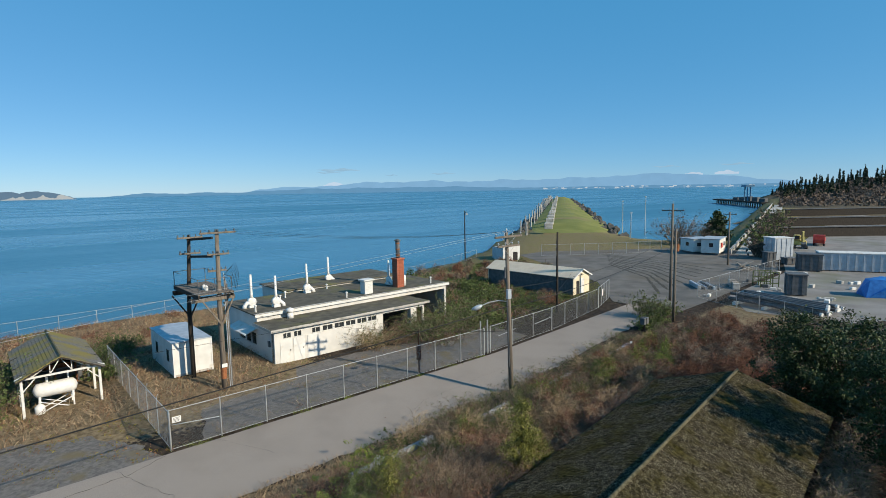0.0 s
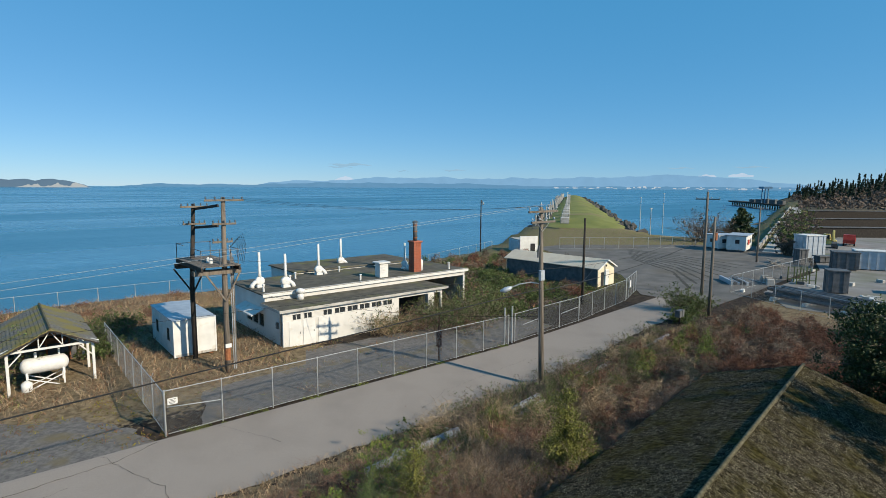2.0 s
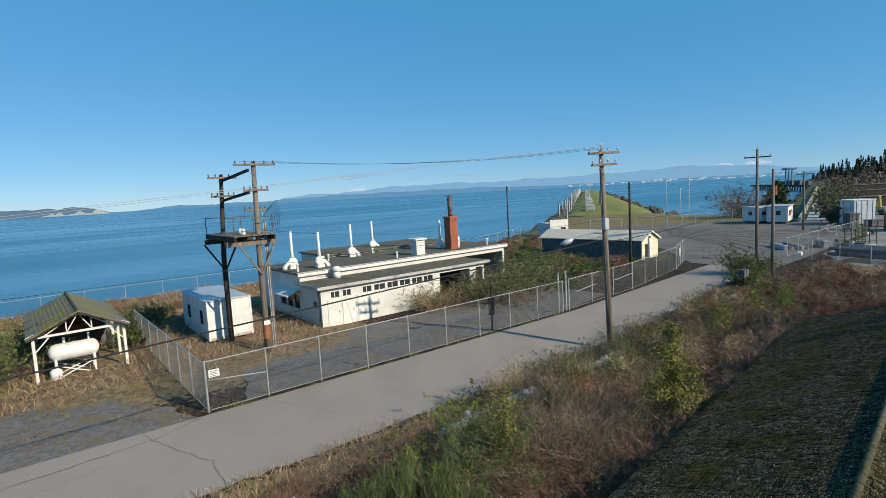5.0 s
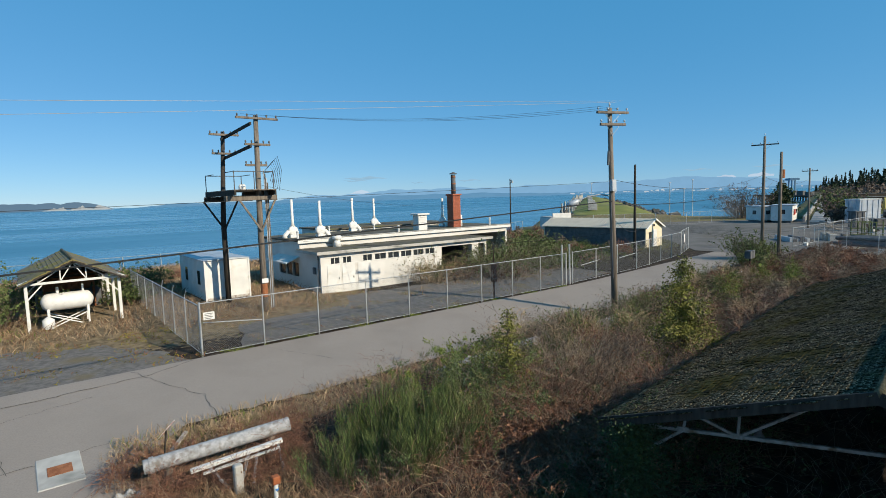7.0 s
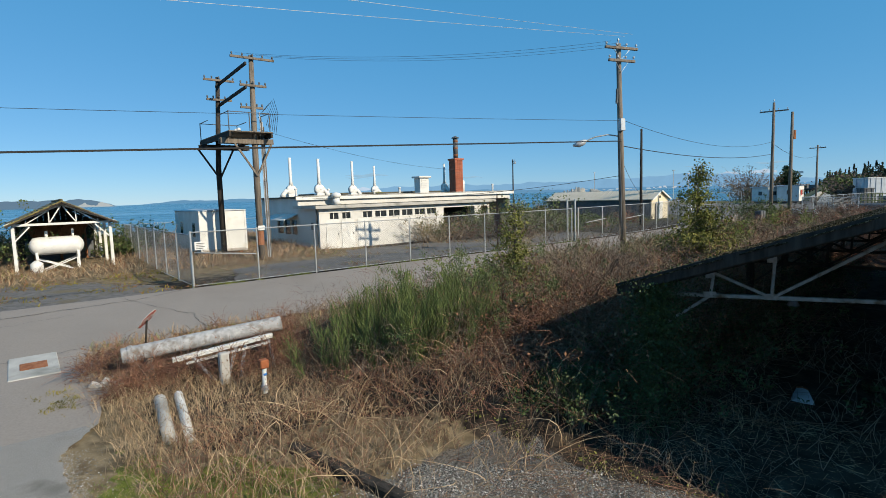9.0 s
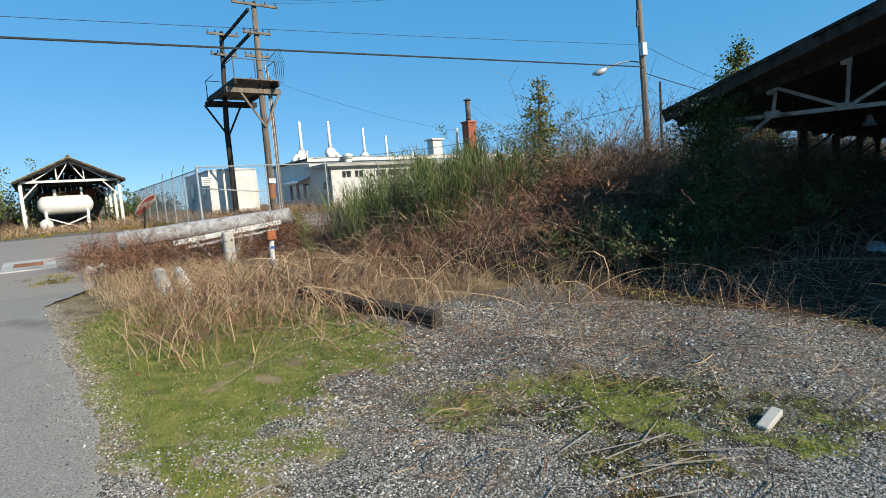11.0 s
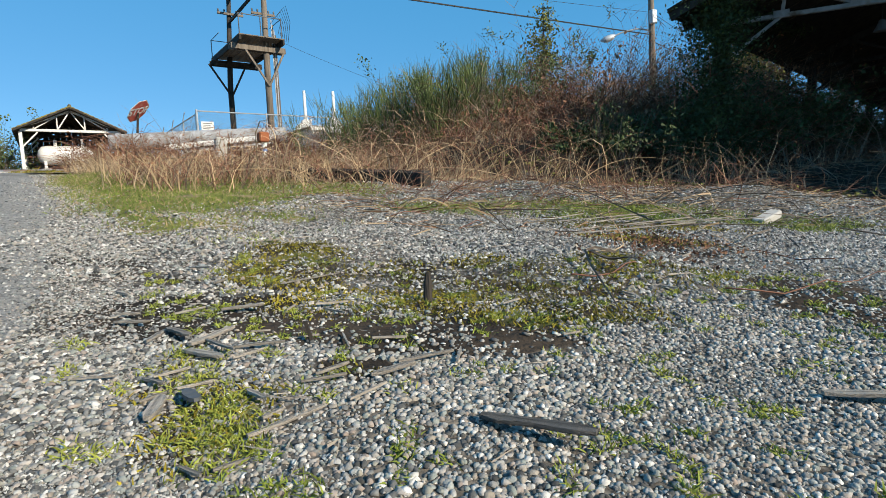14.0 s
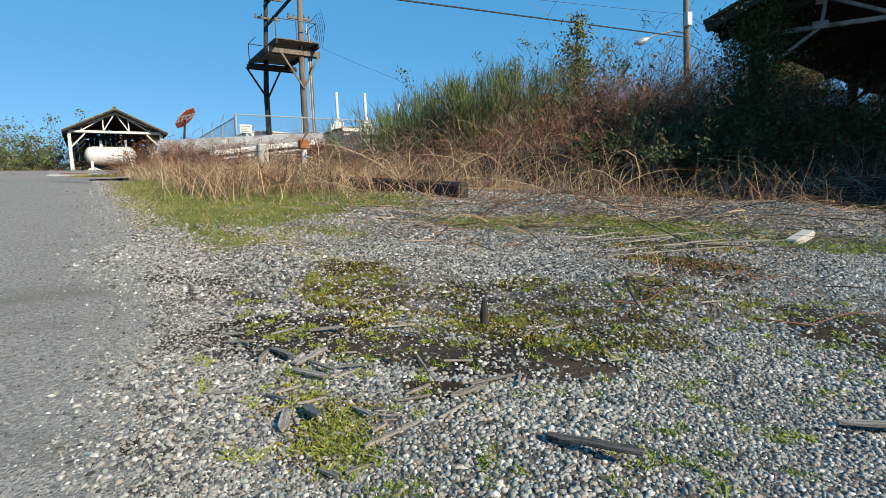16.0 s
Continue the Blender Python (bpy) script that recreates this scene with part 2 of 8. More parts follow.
def sea_material():
    m = bpy.data.materials.new("sea_water")
    m.use_nodes = True
    n, l = m.node_tree.nodes, m.node_tree.links
    b = n["Principled BSDF"]
    b.inputs["Base Color"].default_value = (0.03, 0.15, 0.24, 1)
    b.inputs["Roughness"].default_value, b.inputs["IOR"].default_value = 0.22, 1.33
    g = n.new("ShaderNodeTexCoord")
    mp = n.new("ShaderNodeMapping")
    mp.inputs["Rotation"].default_value = (0, 0, radians(38))
    mp.inputs["Scale"].default_value = (1.0, 0.35, 1.0)
    l.new(g.outputs["Object"], mp.inputs[0])
    a = n.new("ShaderNodeTexNoise")
    a.inputs["Scale"].default_value, a.inputs["Detail"].default_value = 0.35, 8
    l.new(mp.outputs[0], a.inputs["Vector"])
    bp = n.new("ShaderNodeBump")
    bp.inputs["Strength"].default_value, bp.inputs["Distance"].default_value = 0.5, 0.5
    l.new(a.outputs["Fac"], bp.inputs["Height"])
    l.new(bp.outputs[0], b.inputs["Normal"])
    # slicks and wind lanes
    c = n.new("ShaderNodeTexNoise")
    c.inputs["Scale"].default_value, c.inputs["Detail"].default_value = 0.006, 4
    mp2 = n.new("ShaderNodeMapping")
    mp2.inputs["Rotation"].default_value = (0, 0, radians(48))
    mp2.inputs["Scale"].default_value = (0.5, 3.0, 1.0)
    l.new(g.outputs["Object"], mp2.inputs[0])
    l.new(mp2.outputs[0], c.inputs["Vector"])
    r = n.new("ShaderNodeMapRange")
    r.inputs["From Min"].default_value, r.inputs["From Max"].default_value = 0.42, 0.62
    r.inputs["To Min"].default_value, r.inputs["To Max"].default_value = 0.22, 0.36
    l.new(c.outputs["Fac"], r.inputs["Value"])
    l.new(r.outputs[0], b.inputs["Roughness"])
    return m


M_SEA = sea_material()


def ground_material():
    """Soil, grass, straw and gravel, told apart by the mesh's own cover attribute."""
    m = bpy.data.materials.new("ground_cover")
    m.use_nodes = True
    n, l = m.node_tree.nodes, m.node_tree.links
    b = n["Principled BSDF"]
    b.inputs["Roughness"].default_value = 0.95
    b.inputs["Specular IOR Level"].default_value = 0.15
    at = n.new("ShaderNodeAttribute")
    at.attribute_name = "cover"
    sep = n.new("ShaderNodeSeparateColor")
    l.new(at.outputs["Color"], sep.inputs[0])
    g = n.new("ShaderNodeTexCoord")

    def ns(s, d=6.0):
        t = n.new("ShaderNodeTexNoise")
        t.inputs["Scale"].default_value, t.inputs["Detail"].default_value = s, d
        l.new(g.outputs["Object"], t.inputs["Vector"])
        return t.outputs["Fac"]

    def ramp(src, a, z, lo=0.0, hi=1.0):
        r = n.new("ShaderNodeMapRange")
        for k, v in (("From Min", a), ("From Max", z), ("To Min", lo), ("To Max", hi)):
            r.inputs[k].default_value = v
        l.new(src, r.inputs["Value"])
        return r.outputs[0]

    def mix(f, a, c):
        x = n.new("ShaderNodeMix")
        x.data_type = "RGBA"
        l.new(f, x.inputs["Factor"])
        for sock, v in ((x.inputs["A"], a), (x.inputs["B"], c)):
            if isinstance(v, tuple):
                sock.default_value = (*v, 1)
            else:
                l.new(v, sock)
        return x.outputs["Result"]

    def edge(channel, s=5.0):
        """The channel's border, frayed by a noise."""
        ad = n.new("ShaderNodeMath")
        ad.operation = "ADD"
        l.new(sep.outputs[channel], ad.inputs[0])
        l.new(ramp(ns(s), 0.3, 0.7, -0.35, 0.35), ad.inputs[1])
        return ramp(ad.outputs[0], 0.4, 0.6)

    litter = mix(ramp(ns(2.5), 0.35, 0.65), (0.018, 0.014, 0.011), (0.06, 0.045, 0.033))
    straw = mix(ramp(ns(3.5), 0.35, 0.65), (0.12, 0.088, 0.052), (0.25, 0.19, 0.115))
    grass = mix(ramp(ns(6), 0.35, 0.65), (0.09, 0.115, 0.022), (0.19, 0.185, 0.05))
    cell = n.new("ShaderNodeTexVoronoi")
    cell.inputs["Scale"].default_value = 58
    l.new(g.outputs["Object"], cell.inputs["Vector"])
    tone = n.new("ShaderNodeSeparateColor")
    l.new(cell.outputs["Color"], tone.inputs[0])
    fine = mix(ramp(tone.outputs["Red"], 0.1, 0.95), (0.07, 0.07, 0.068), (0.36, 0.35, 0.33))
    # Cell borders are darkened to stand for the shade between stones.
    fine = mix(ramp(cell.outputs["Distance"], 0.36, 0.66), fine, (0.03, 0.028, 0.025))
    gravel = mix(ramp(ns(1.6), 0.4, 0.62), fine, mix(ramp(ns(25), 0.4, 0.6), (0.07, 0.06, 0.05), (0.16, 0.14, 0.12)))
    col = mix(edge("Red"), litter, straw)
    col = mix(edge("Green"), col, grass)
    col = mix(edge("Blue", 3.0), col, gravel)
    l.new(col, b.inputs["Base Color"])
    bp = n.new("ShaderNodeBump")
    bp.inputs["Strength"].default_value, bp.inputs["Distance"].default_value = 0.7, 0.03
    l.new(ns(35), bp.inputs["Height"])
    l.new(bp.outputs[0], b.inputs["Normal"])
    return m


M_GROUND = ground_material()


# ---- mesh tools ----
class MB:
    """Gathers vertices and faces of one mesh."""

    def __init__(self):
        self.v, self.f = [], []

    def add(self, vs, fs):
        k = len(self.v)
        self.v += [tuple(p) for p in vs]
        self.f += [tuple(k + i for i in q) for q in fs]
        return self

    def box(self, lo, hi, m=None, c=0.0):
        """A box from corner to corner, its edges chamfered by c."""
        lo, hi = Vector(lo), Vector(hi)
        c = min(c, *[0.45 * (hi[i] - lo[i]) for i in range(3)])
        if c <= 0:
            vs = [Vector((x, y, z)) for x in (lo.x, hi.x) for y in (lo.y, hi.y) for z in (lo.z, hi.z)]
            fs = [(0, 1, 3, 2), (4, 6, 7, 5), (0, 4, 5, 1), (2, 3, 7, 6), (0, 2, 6, 4), (1, 5, 7, 3)]
        else:
            vs, fs, idx = [], [], {}
            for sx in (0, 1):
                for sy in (0, 1):
                    for sz in (0, 1):
                        corner = Vector((hi.x if sx else lo.x, hi.y if sy else lo.y, hi.z if sz else lo.z))
                        for ax in range(3):
                            p = corner.copy()
                            for o in range(3):
                                if o != ax:
                                    p[o] += -c if (sx, sy, sz)[o] else c
                            idx[(sx, sy, sz, ax)] = len(vs)
                            vs.append(p)
            cen = (lo + hi) / 2
            quads = []
            for ax in range(3):
                a, b2 = [o for o in range(3) if o != ax]
                for s in (0, 1):
                    def key(p, q):
                        k = [0, 0, 0]
                        k[ax], k[a], k[b2] = s, p, q
                        return (*k, ax)
                    quads.append([idx[key(0, 0)], idx[key(1, 0)], idx[key(1, 1)], idx[key(0, 1)]])
                for p in (0, 1):
                    for q in (0, 1):
                        def ek(s, w):
                            k = [0, 0, 0]
                            k[ax], k[a], k[b2] = s, p, q
                            return (*k, w)
                        quads.append([idx[ek(0, a)], idx[ek(1, a)], idx[ek(1, b2)], idx[ek(0, b2)]])
            for s in idx:
                if s[3] == 0:
                    quads.append([idx[(*s[:3], 0)], idx[(*s[:3], 1)], idx[(*s[:3], 2)]])
            for q in quads:
                pts = [vs[i] for i in q]
                nrm = (pts[1] - pts[0]).cross(pts[2] - pts[0])
                mid = sum(pts, Vector()) / len(pts)
                fs.append(q if nrm.dot(mid - cen) > 0 else q[::-1])
        if m is not None:
            vs = [m @ p for p in vs]
        return self.add(vs, fs)

    def tube(self, pts, r, n=8, caps=True):
        """A tube along points; r: one radius or one per point."""
        pts = [Vector(p) for p in pts]
        rs = r if isinstance(r, (list, tuple)) else [r] * len(pts)
        k = len(self.v)
        side = None
        for i, p in enumerate(pts):
            d = (pts[min(i + 1, len(pts) - 1)] - pts[max(i - 1, 0)]).normalized()
            if side is None:
                side = d.orthogonal().normalized()
            side = (side - d * side.dot(d)).normalized()
            up = d.cross(side)
            for j in range(n):
                a = 2 * math.pi * j / n
                self.v.append(tuple(p + (side * math.cos(a) + up * math.sin(a)) * rs[i]))
        for i in range(len(pts) - 1):
            for j in range(n):
                a, b2 = k + i * n + j, k + i * n + (j + 1) % n
                self.f.append((a, b2, b2 + n, a + n))
        if caps:
            self.f.append(tuple(k + j for j in range(n))[::-1])
            self.f.append(tuple(k + (len(pts) - 1) * n + j for j in range(n)))
        return self

    def bar(self, p, q, w, h, c=0.0):
        """A square bar from p to q, w wide and h deep."""
        p, q = Vector(p), Vector(q)
        d = q - p
        t = d.to_track_quat("Z", "Y").to_matrix().to_4x4()
        return self.box((-w / 2, -h / 2, 0), (w / 2, h / 2, d.length), Matrix.Translation(p) @ t, c)

    def prism(self, outline, y0, y1):
        """An outline in x and z, drawn out along y."""
        n = len(outline)
        vs = [(x, y0, z) for x, z in outline] + [(x, y1, z) for x, z in outline]
        fs = [tuple(range(n)), tuple(range(2 * n - 1, n - 1, -1))] + [(i, i + n, (i + 1) % n + n, (i + 1) % n) for i in range(n)]
        return self.add(vs, fs)

    def mesh(self, name, material, smooth=False):
        me = bpy.data.meshes.new(name)
        me.from_pydata(self.v, [], self.f)
        me.materials.append(material)
        if smooth:
            me.polygons.foreach_set("use_smooth", [True] * len(me.polygons))
        me.update()
        return me


def thing(name, at, label, category, rz=0.0, group="", kind=""):
    e = new(name)
    e.empty_display_size = 0.2
    e.matrix_world = pose(*at, 0, 0, rz)
    return tagged(e, label, category, group, kind)


def part(name, mb, material, parent=None, label="", smooth=False):
    ob = new(name, mb.mesh(name, material, smooth) if isinstance(mb, MB) else mb)
    if parent is not None:
        ob.parent = parent
    if label:
        ob["label"] = label
    return ob


def solid(name, mb, material, label, category, at=(0, 0, 0), rz=0.0, group="", kind="", smooth=False):
    ob = new(name, mb.mesh(name, material, smooth))
    ob.matrix_world = pose(*at, 0, 0, rz)
    return tagged(ob, label, category, group, kind)


def arrays(name, verts, faces, material, smooth=False):
    """A mesh from arrays: verts (n, 3), faces (m, k)."""
    me = bpy.data.meshes.new(name)
    faces = np.asarray(faces, dtype=np.int32)
    m, k = faces.shape
    me.vertices.add(len(verts))
    me.vertices.foreach_set("co", np.asarray(verts, dtype=np.float32).ravel())
    me.loops.add(m * k)
    me.loops.foreach_set("vertex_index", faces.ravel())
    me.polygons.add(m)
    me.polygons.foreach_set("loop_start", np.arange(m, dtype=np.int32) * k)
    me.polygons.foreach_set("use_smooth", np.full(m, smooth))
    me.materials.append(material)
    me.update(calc_edges=True)
    return me


rng = np.random.default_rng(7)


def smooth(a, b, x):
    t = np.clip((x - a) / (b - a), 0, 1)
    return t * t * (3 - 2 * t)


def wave(x, y, s, seed=0.0):
    """A cheap smooth noise, about -1 to 1."""
    x, y = x / s + seed * 3.1, y / s + seed * 1.7
    return (np.sin(x * 1.9 + 1.3 * np.sin(y * 1.1 + seed)) + np.sin(y * 2.3 + 1.7 * np.sin(x * 0.9)) + 0.6 * np.sin(3.7 * x + 2.9 * y + seed)) / 2.4


# ---- lie of the land ----
SEA = -4.0
COAST = [(-60, 34), (-5, 37), (2.5, 38), (8, 40), (43, 38.6), (72, 50), (90, 62), (135, 92), (140, 90), (133, 55), (119, 32), (128, 29), (130, 24), (122, 20.5), (180, 38), (368, 92), (440, 113), (1500, 413), (1500, -400), (-60, -400)]


def coast_distance(x, y):
    """Metres to the shoreline, inside the land above 0."""
    inside = np.zeros(x.shape, bool)
    best = np.full(x.shape, 1e9)
    for (x0, y0), (x1, y1) in zip(COAST, COAST[1:] + COAST[:1]):
        dx, dy = x1 - x0, y1 - y0
        t = np.clip(((x - x0) * dx + (y - y0) * dy) / (dx * dx + dy * dy), 0, 1)
        best = np.minimum(best, np.hypot(x - x0 - t * dx, y - y0 - t * dy))
        if y0 != y1:
            cross = ((y0 > y) != (y1 > y)) & (x < x0 + (y - y0) / (y1 - y0) * dx)
            inside ^= cross
    return np.where(inside, best, -best)


def brush(x, y):
    """How far a spot lies in the bramble thicket, 0 to 1."""
    edge = -7.4 + 0.4 * wave(x, y, 5, 2)
    near = -13.5 - 3.2 * smooth(-1.0, 2.5, x) + 0.5 * wave(x, y, 3, 4)
    a = smooth(0, 0.9, edge - y) * smooth(0, 1.2, y - near) * smooth(-4.2, -2.6, x)
    far = smooth(0, 0.9, edge - y) * smooth(3.0, 5.0, x) * smooth(-70, -60, y)
    return np.maximum(a, far) * (1 - smooth(44, 50, x))


def fall(x, y):
    """The land sinks from the fence over the road to the gravel."""
    return 0.1 + (np.interp(y, (-22, -13, -6.6, -0.5), (-1.66, -0.67, -0.32, 0.1)) - 0.1) * (1 - smooth(14, 40, x))


def height(x, y):
    z = fall(x, y)
    z = z + 0.25 * smooth(4, 12, y) * (1 - smooth(8, 12, x)) * smooth(-8, -2, x)
    z = z + brush(x, y) * (0.35 + 0.3 * wave(x, y, 2.3, 1)) * smooth(-0.6, 2.0, x)
    d = coast_distance(x, y)
    return z + (SEA - 3 - z) * smooth(1.0, -7.0, d)


def gz(x, y):
    return float(height(np.array([float(x)]), np.array([float(y)]))[0])


def grid(lo, hi, fine_lo, fine_hi, fine, coarse):
    a = np.arange(fine_lo, fine_hi, fine)
    out, s = [fine_lo], fine
    while out[-1] > lo:
        s = min(s * 1.25, coarse)
        out.append(out[-1] - s)
    up, s = [fine_hi], fine
    while up[-1] < hi:
        s = min(s * 1.25, coarse)
        up.append(up[-1] + s)
    return np.concatenate([out[::-1][:-1], a, up])


def blob(x, y, cx, cy, rx, ry, turn=0.0):
    c, s = math.cos(radians(turn)), math.sin(radians(turn))
    a, b2 = ((x - cx) * c + (y - cy) * s) / rx, (-(x - cx) * s + (y - cy) * c) / ry
    return smooth(1.25, 0.75, np.hypot(a, b2) + 0.18 * wave(x, y, 0.35, cx) + 0.12 * wave(x, y, 0.12, cy))


def mounds(x, y):
    """Low heaps of gravel before the thicket."""
    return 0.16 * np.exp(-((x + 0.75) ** 2 / 0.3 + (y + 17.6) ** 2 / 0.25)) + 0.14 * np.exp(-((x - 1.2) ** 2 / 0.9 + (y + 18.9) ** 2 / 0.3))


def ground_z(x, y):
    near = (x > -9) & (x < 6) & (y < -10) & (y > -26)
    return height(x, y) + np.where(near, 0.02 * wave(x, y, 0.5, 3) + 0.03 * wave(x, y, 1.3, 6), 0) * smooth(-4.7, -4.2, x) + mounds(x, y)


def lawn_cover(x, y):
    a = smooth(-4.78, -4.55, x + 0.08 * wave(x, y, 0.4, 3)) * np.maximum(blob(x, y, -3.95, -15.6, 0.92, 2.6, 4), blob(x, y, -2.75, -15.4, 1.1, 1.8, 8)) * (0.58 + 0.42 * smooth(-0.7, 0.3, wave(x, y, 0.55, 6) + 0.6 * wave(x, y, 0.2, 3)))
    return np.clip(a - 0.7 * blob(x, y, -2.6, -17.3, 0.3, 0.6, 20), 0, 1)


def strip_cover(x, y):
    return np.maximum(blob(x, y, -0.65, -19.2, 1.7, 0.55, -55), 0.85 * blob(x, y, -1.9, -18.3, 0.9, 0.42, -40)) * (0.55 + 0.45 * smooth(-0.4, 0.4, wave(x, y, 0.5, 2)))


def moss_cover(x, y):
    patches = ((-3.9, -19.25, 0.25, 0.42, 0.9), (-3.93, -19.86, 0.28, 0.2, 0.85), (-3.46, -20.22, 0.46, 0.24, 1.0), (-2.74, -20.1, 0.24, 0.22, 0.9), (-3.18, -19.63, 0.16, 0.16, 0.7),
               (-3.6, -19.65, 0.55, 0.22, 0.5), (-2.9, -20.15, 0.55, 0.22, 0.6), (-4.5, -20.46, 0.12, 0.16, 0.75), (-4.55, -20.2, 0.05, 0.15, 0.7), (-2.1, -19.75, 0.4, 0.2, 0.7), (-1.5, -19.5, 0.8, 0.3, 0.75), (-4.22, -20.41, 0.09, 0.06, 0.6))
    return np.maximum.reduce([k * blob(x, y, cx, cy, rx, ry, -36) for cx, cy, rx, ry, k in patches]) * (0.58 + 0.42 * smooth(-0.6, 0.3, wave(x, y, 0.17, 4) + 0.5 * wave(x, y, 0.07, 2)))


def soil_cover(x, y):
    patches = ((-4.4, -19.72, 0.31, 0.27, 0.95), (-4.47, -19.2, 0.22, 0.2, 0.8), (-3.95, -20.24, 0.5, 0.17, 1.0), (-4.2, -20.4, 0.14, 0.09, 0.9), (-2.55, -20.8, 0.26, 0.36, 0.85), (-4.6, -18.85, 0.2, 0.09, 0.8), (-2.1, -19.9, 0.3, 0.3, 0.75))
    return np.maximum.reduce([k * blob(x, y, cx, cy, rx, ry, -36) for cx, cy, rx, ry, k in patches]) * (0.8 + 0.2 * smooth(-0.5, 0.4, wave(x, y, 0.13, 6) + 0.5 * wave(x, y, 0.05, 1)))


def bare_gravel(x, y):
    field = smooth(-5.15, -4.6, x + 0.1 * wave(x, y, 0.6, 3)) * (1 - smooth(-0.3, 0.4, x - 1.3 - 0.33 * (-15.45 - y) + 0.3 * wave(x, y, 0.8, 1))) * np.maximum(smooth(-16.5, -17.2, y + 0.35 * wave(x, y, 0.9, 5)), smooth(-15.2, -15.8, y) * smooth(-3.1, -2.4, x + 0.25 * wave(x, y, 0.7, 2)))
    return field * (1 - 0.85 * lawn_cover(x, y)) * (1 - 0.8 * strip_cover(x, y)) * (1 - 0.88 * moss_cover(x, y)) * (1 - 0.95 * soil_cover(x, y))


def make_ground():
    xs, ys = grid(-80, 900, -6, 3, 0.06, 7), grid(-400, 130, -21.6, -12, 0.06, 7)
    X, Y = np.meshgrid(xs, ys, indexing="ij")
    Z = ground_z(X, Y)
    nx, ny = X.shape
    i = np.arange(nx * ny).reshape(nx, ny)
    faces = np.stack([i[:-1, :-1], i[1:, :-1], i[1:, 1:], i[:-1, 1:]], -1).reshape(-1, 4)
    me = arrays("ground", np.stack([X, Y, Z], -1).reshape(-1, 3), faces, M_GROUND, True)
    gravel = np.maximum(bare_gravel(X, Y), (1 - smooth(-5.2, -4.8, X)) * smooth(-9, -11, Y) * smooth(-13, -12, X))
    green = np.maximum.reduce([lawn_cover(X, Y), 0.66 * strip_cover(X, Y), 0.52 * moss_cover(X, Y)])
    # No straw by the pavilion: dark litter there stands for its black shade.
    straw = np.clip(smooth(0.5, 3, Y) * (1 - smooth(11, 14, X)) + smooth(14, 20, Y) + (1 - brush(X, Y)) * smooth(-5.6, -6.4, Y), 0, 1) * (1 - 0.8 * smooth(-17.8, -18.6, Y)) * (1 - soil_cover(X, Y)) * (1 - smooth(0.6, 1.4, X) * smooth(-14.0, -15.0, Y))
    green = np.maximum(green, 0.42 * smooth(20, 30, X) * smooth(2, 6, Y))
    cover = np.stack([straw, green, gravel * (1 - 0.9 * green), np.ones_like(X)], -1)
    at = me.color_attributes.new("cover", "FLOAT_COLOR", "POINT")
    at.data.foreach_set("color", cover.astype(np.float32).ravel())
    tagged(new("ground", me), "rough ground of straw, soil, moss and gravel above the shore", "ground", kind="structure")


make_ground()


def sheet(name, outline, z, material, label, category, lift=0.0, step=1.5):
    """A thin paved sheet over the lie of the land: outline in x, y; it follows the ground."""
    bm = bmesh.new()
    bm.faces.new([bm.verts.new((x, y, 0)) for x, y in outline])
    xs, ys = [p[0] for p in outline], [p[1] for p in outline]
    for ax, (a, b2) in enumerate(((min(xs), max(xs)), (min(ys), max(ys)))):
        k = a + step
        while k < b2:
            co, no = Vector((0, 0, 0)), Vector((0, 0, 0))
            co[ax], no[ax] = k, 1
            bmesh.ops.bisect_plane(bm, geom=bm.verts[:] + bm.edges[:] + bm.faces[:], plane_co=co, plane_no=no)
            k += step
    arr = np.array([v.co for v in bm.verts])
    zz = flat(arr[:, 0], arr[:, 1])
    for v, q in zip(bm.verts, zz):
        v.co.z = q + (lift(v.co.x, v.co.y) if callable(lift) else lift)
    me = bpy.data.meshes.new(name)
    bm.to_mesh(me)
    bm.free()
    me.materials.append(material)
    return tagged(new(name, me), label, category, kind="structure")


def flat(x, y):
    """The land without the thicket's lumps."""
    return fall(x, y)


def frayed(pts, amount, step=0.5):
    """A polyline made uneven, as a worn edge."""
    out = []
    for (x0, y0), (x1, y1) in zip(pts, pts[1:]):
        n = max(1, int(math.hypot(x1 - x0, y1 - y0) / step))
        for i in range(n):
            t = i / n
            out.append((x0 + (x1 - x0) * t + random.uniform(-amount, amount), y0 + (y1 - y0) * t + random.uniform(-amount, amount)))
    return out + [pts[-1]]


# main road, the lane that meets it, the wide lot at its end
sheet("road", [(-60, -0.35), (24, -0.35), (50, 1.8), (50, -4.0)] + frayed([(44, -3.6), (36, -4.2), (22, -5.9), (8, -6.0), (-2, -6.05), (-3.6, -7.5), (-4.3, -11)], 0.12) + [(-4.3, -11), (-11.5, -11), (-12.5, -6.6), (-60, -6.6)], 0, M_ASPHALT, "pale worn asphalt road with tarred cracks", "road", 0.03, 0.75)
sheet("lane", frayed([(-4.3, -11), (-4.95, -12), (-4.8, -14.3), (-4.66, -16.5), (-4.72, -17.5), (-4.76, -19), (-4.8, -19.5), (-4.84, -19.85), (-4.9, -20.2), (-4.92, -20.6), (-5.05, -22), (-5.3, -23)], 0.03, 0.06) + [(-5.6, -40), (-12, -40), (-11.5, -11)], 0, M_LANE, "gritty grey asphalt lane that meets the road", "lane", lambda x, y: 0.002 + 0.027 * float(smooth(-14.5, -11.2, y)), 0.8)
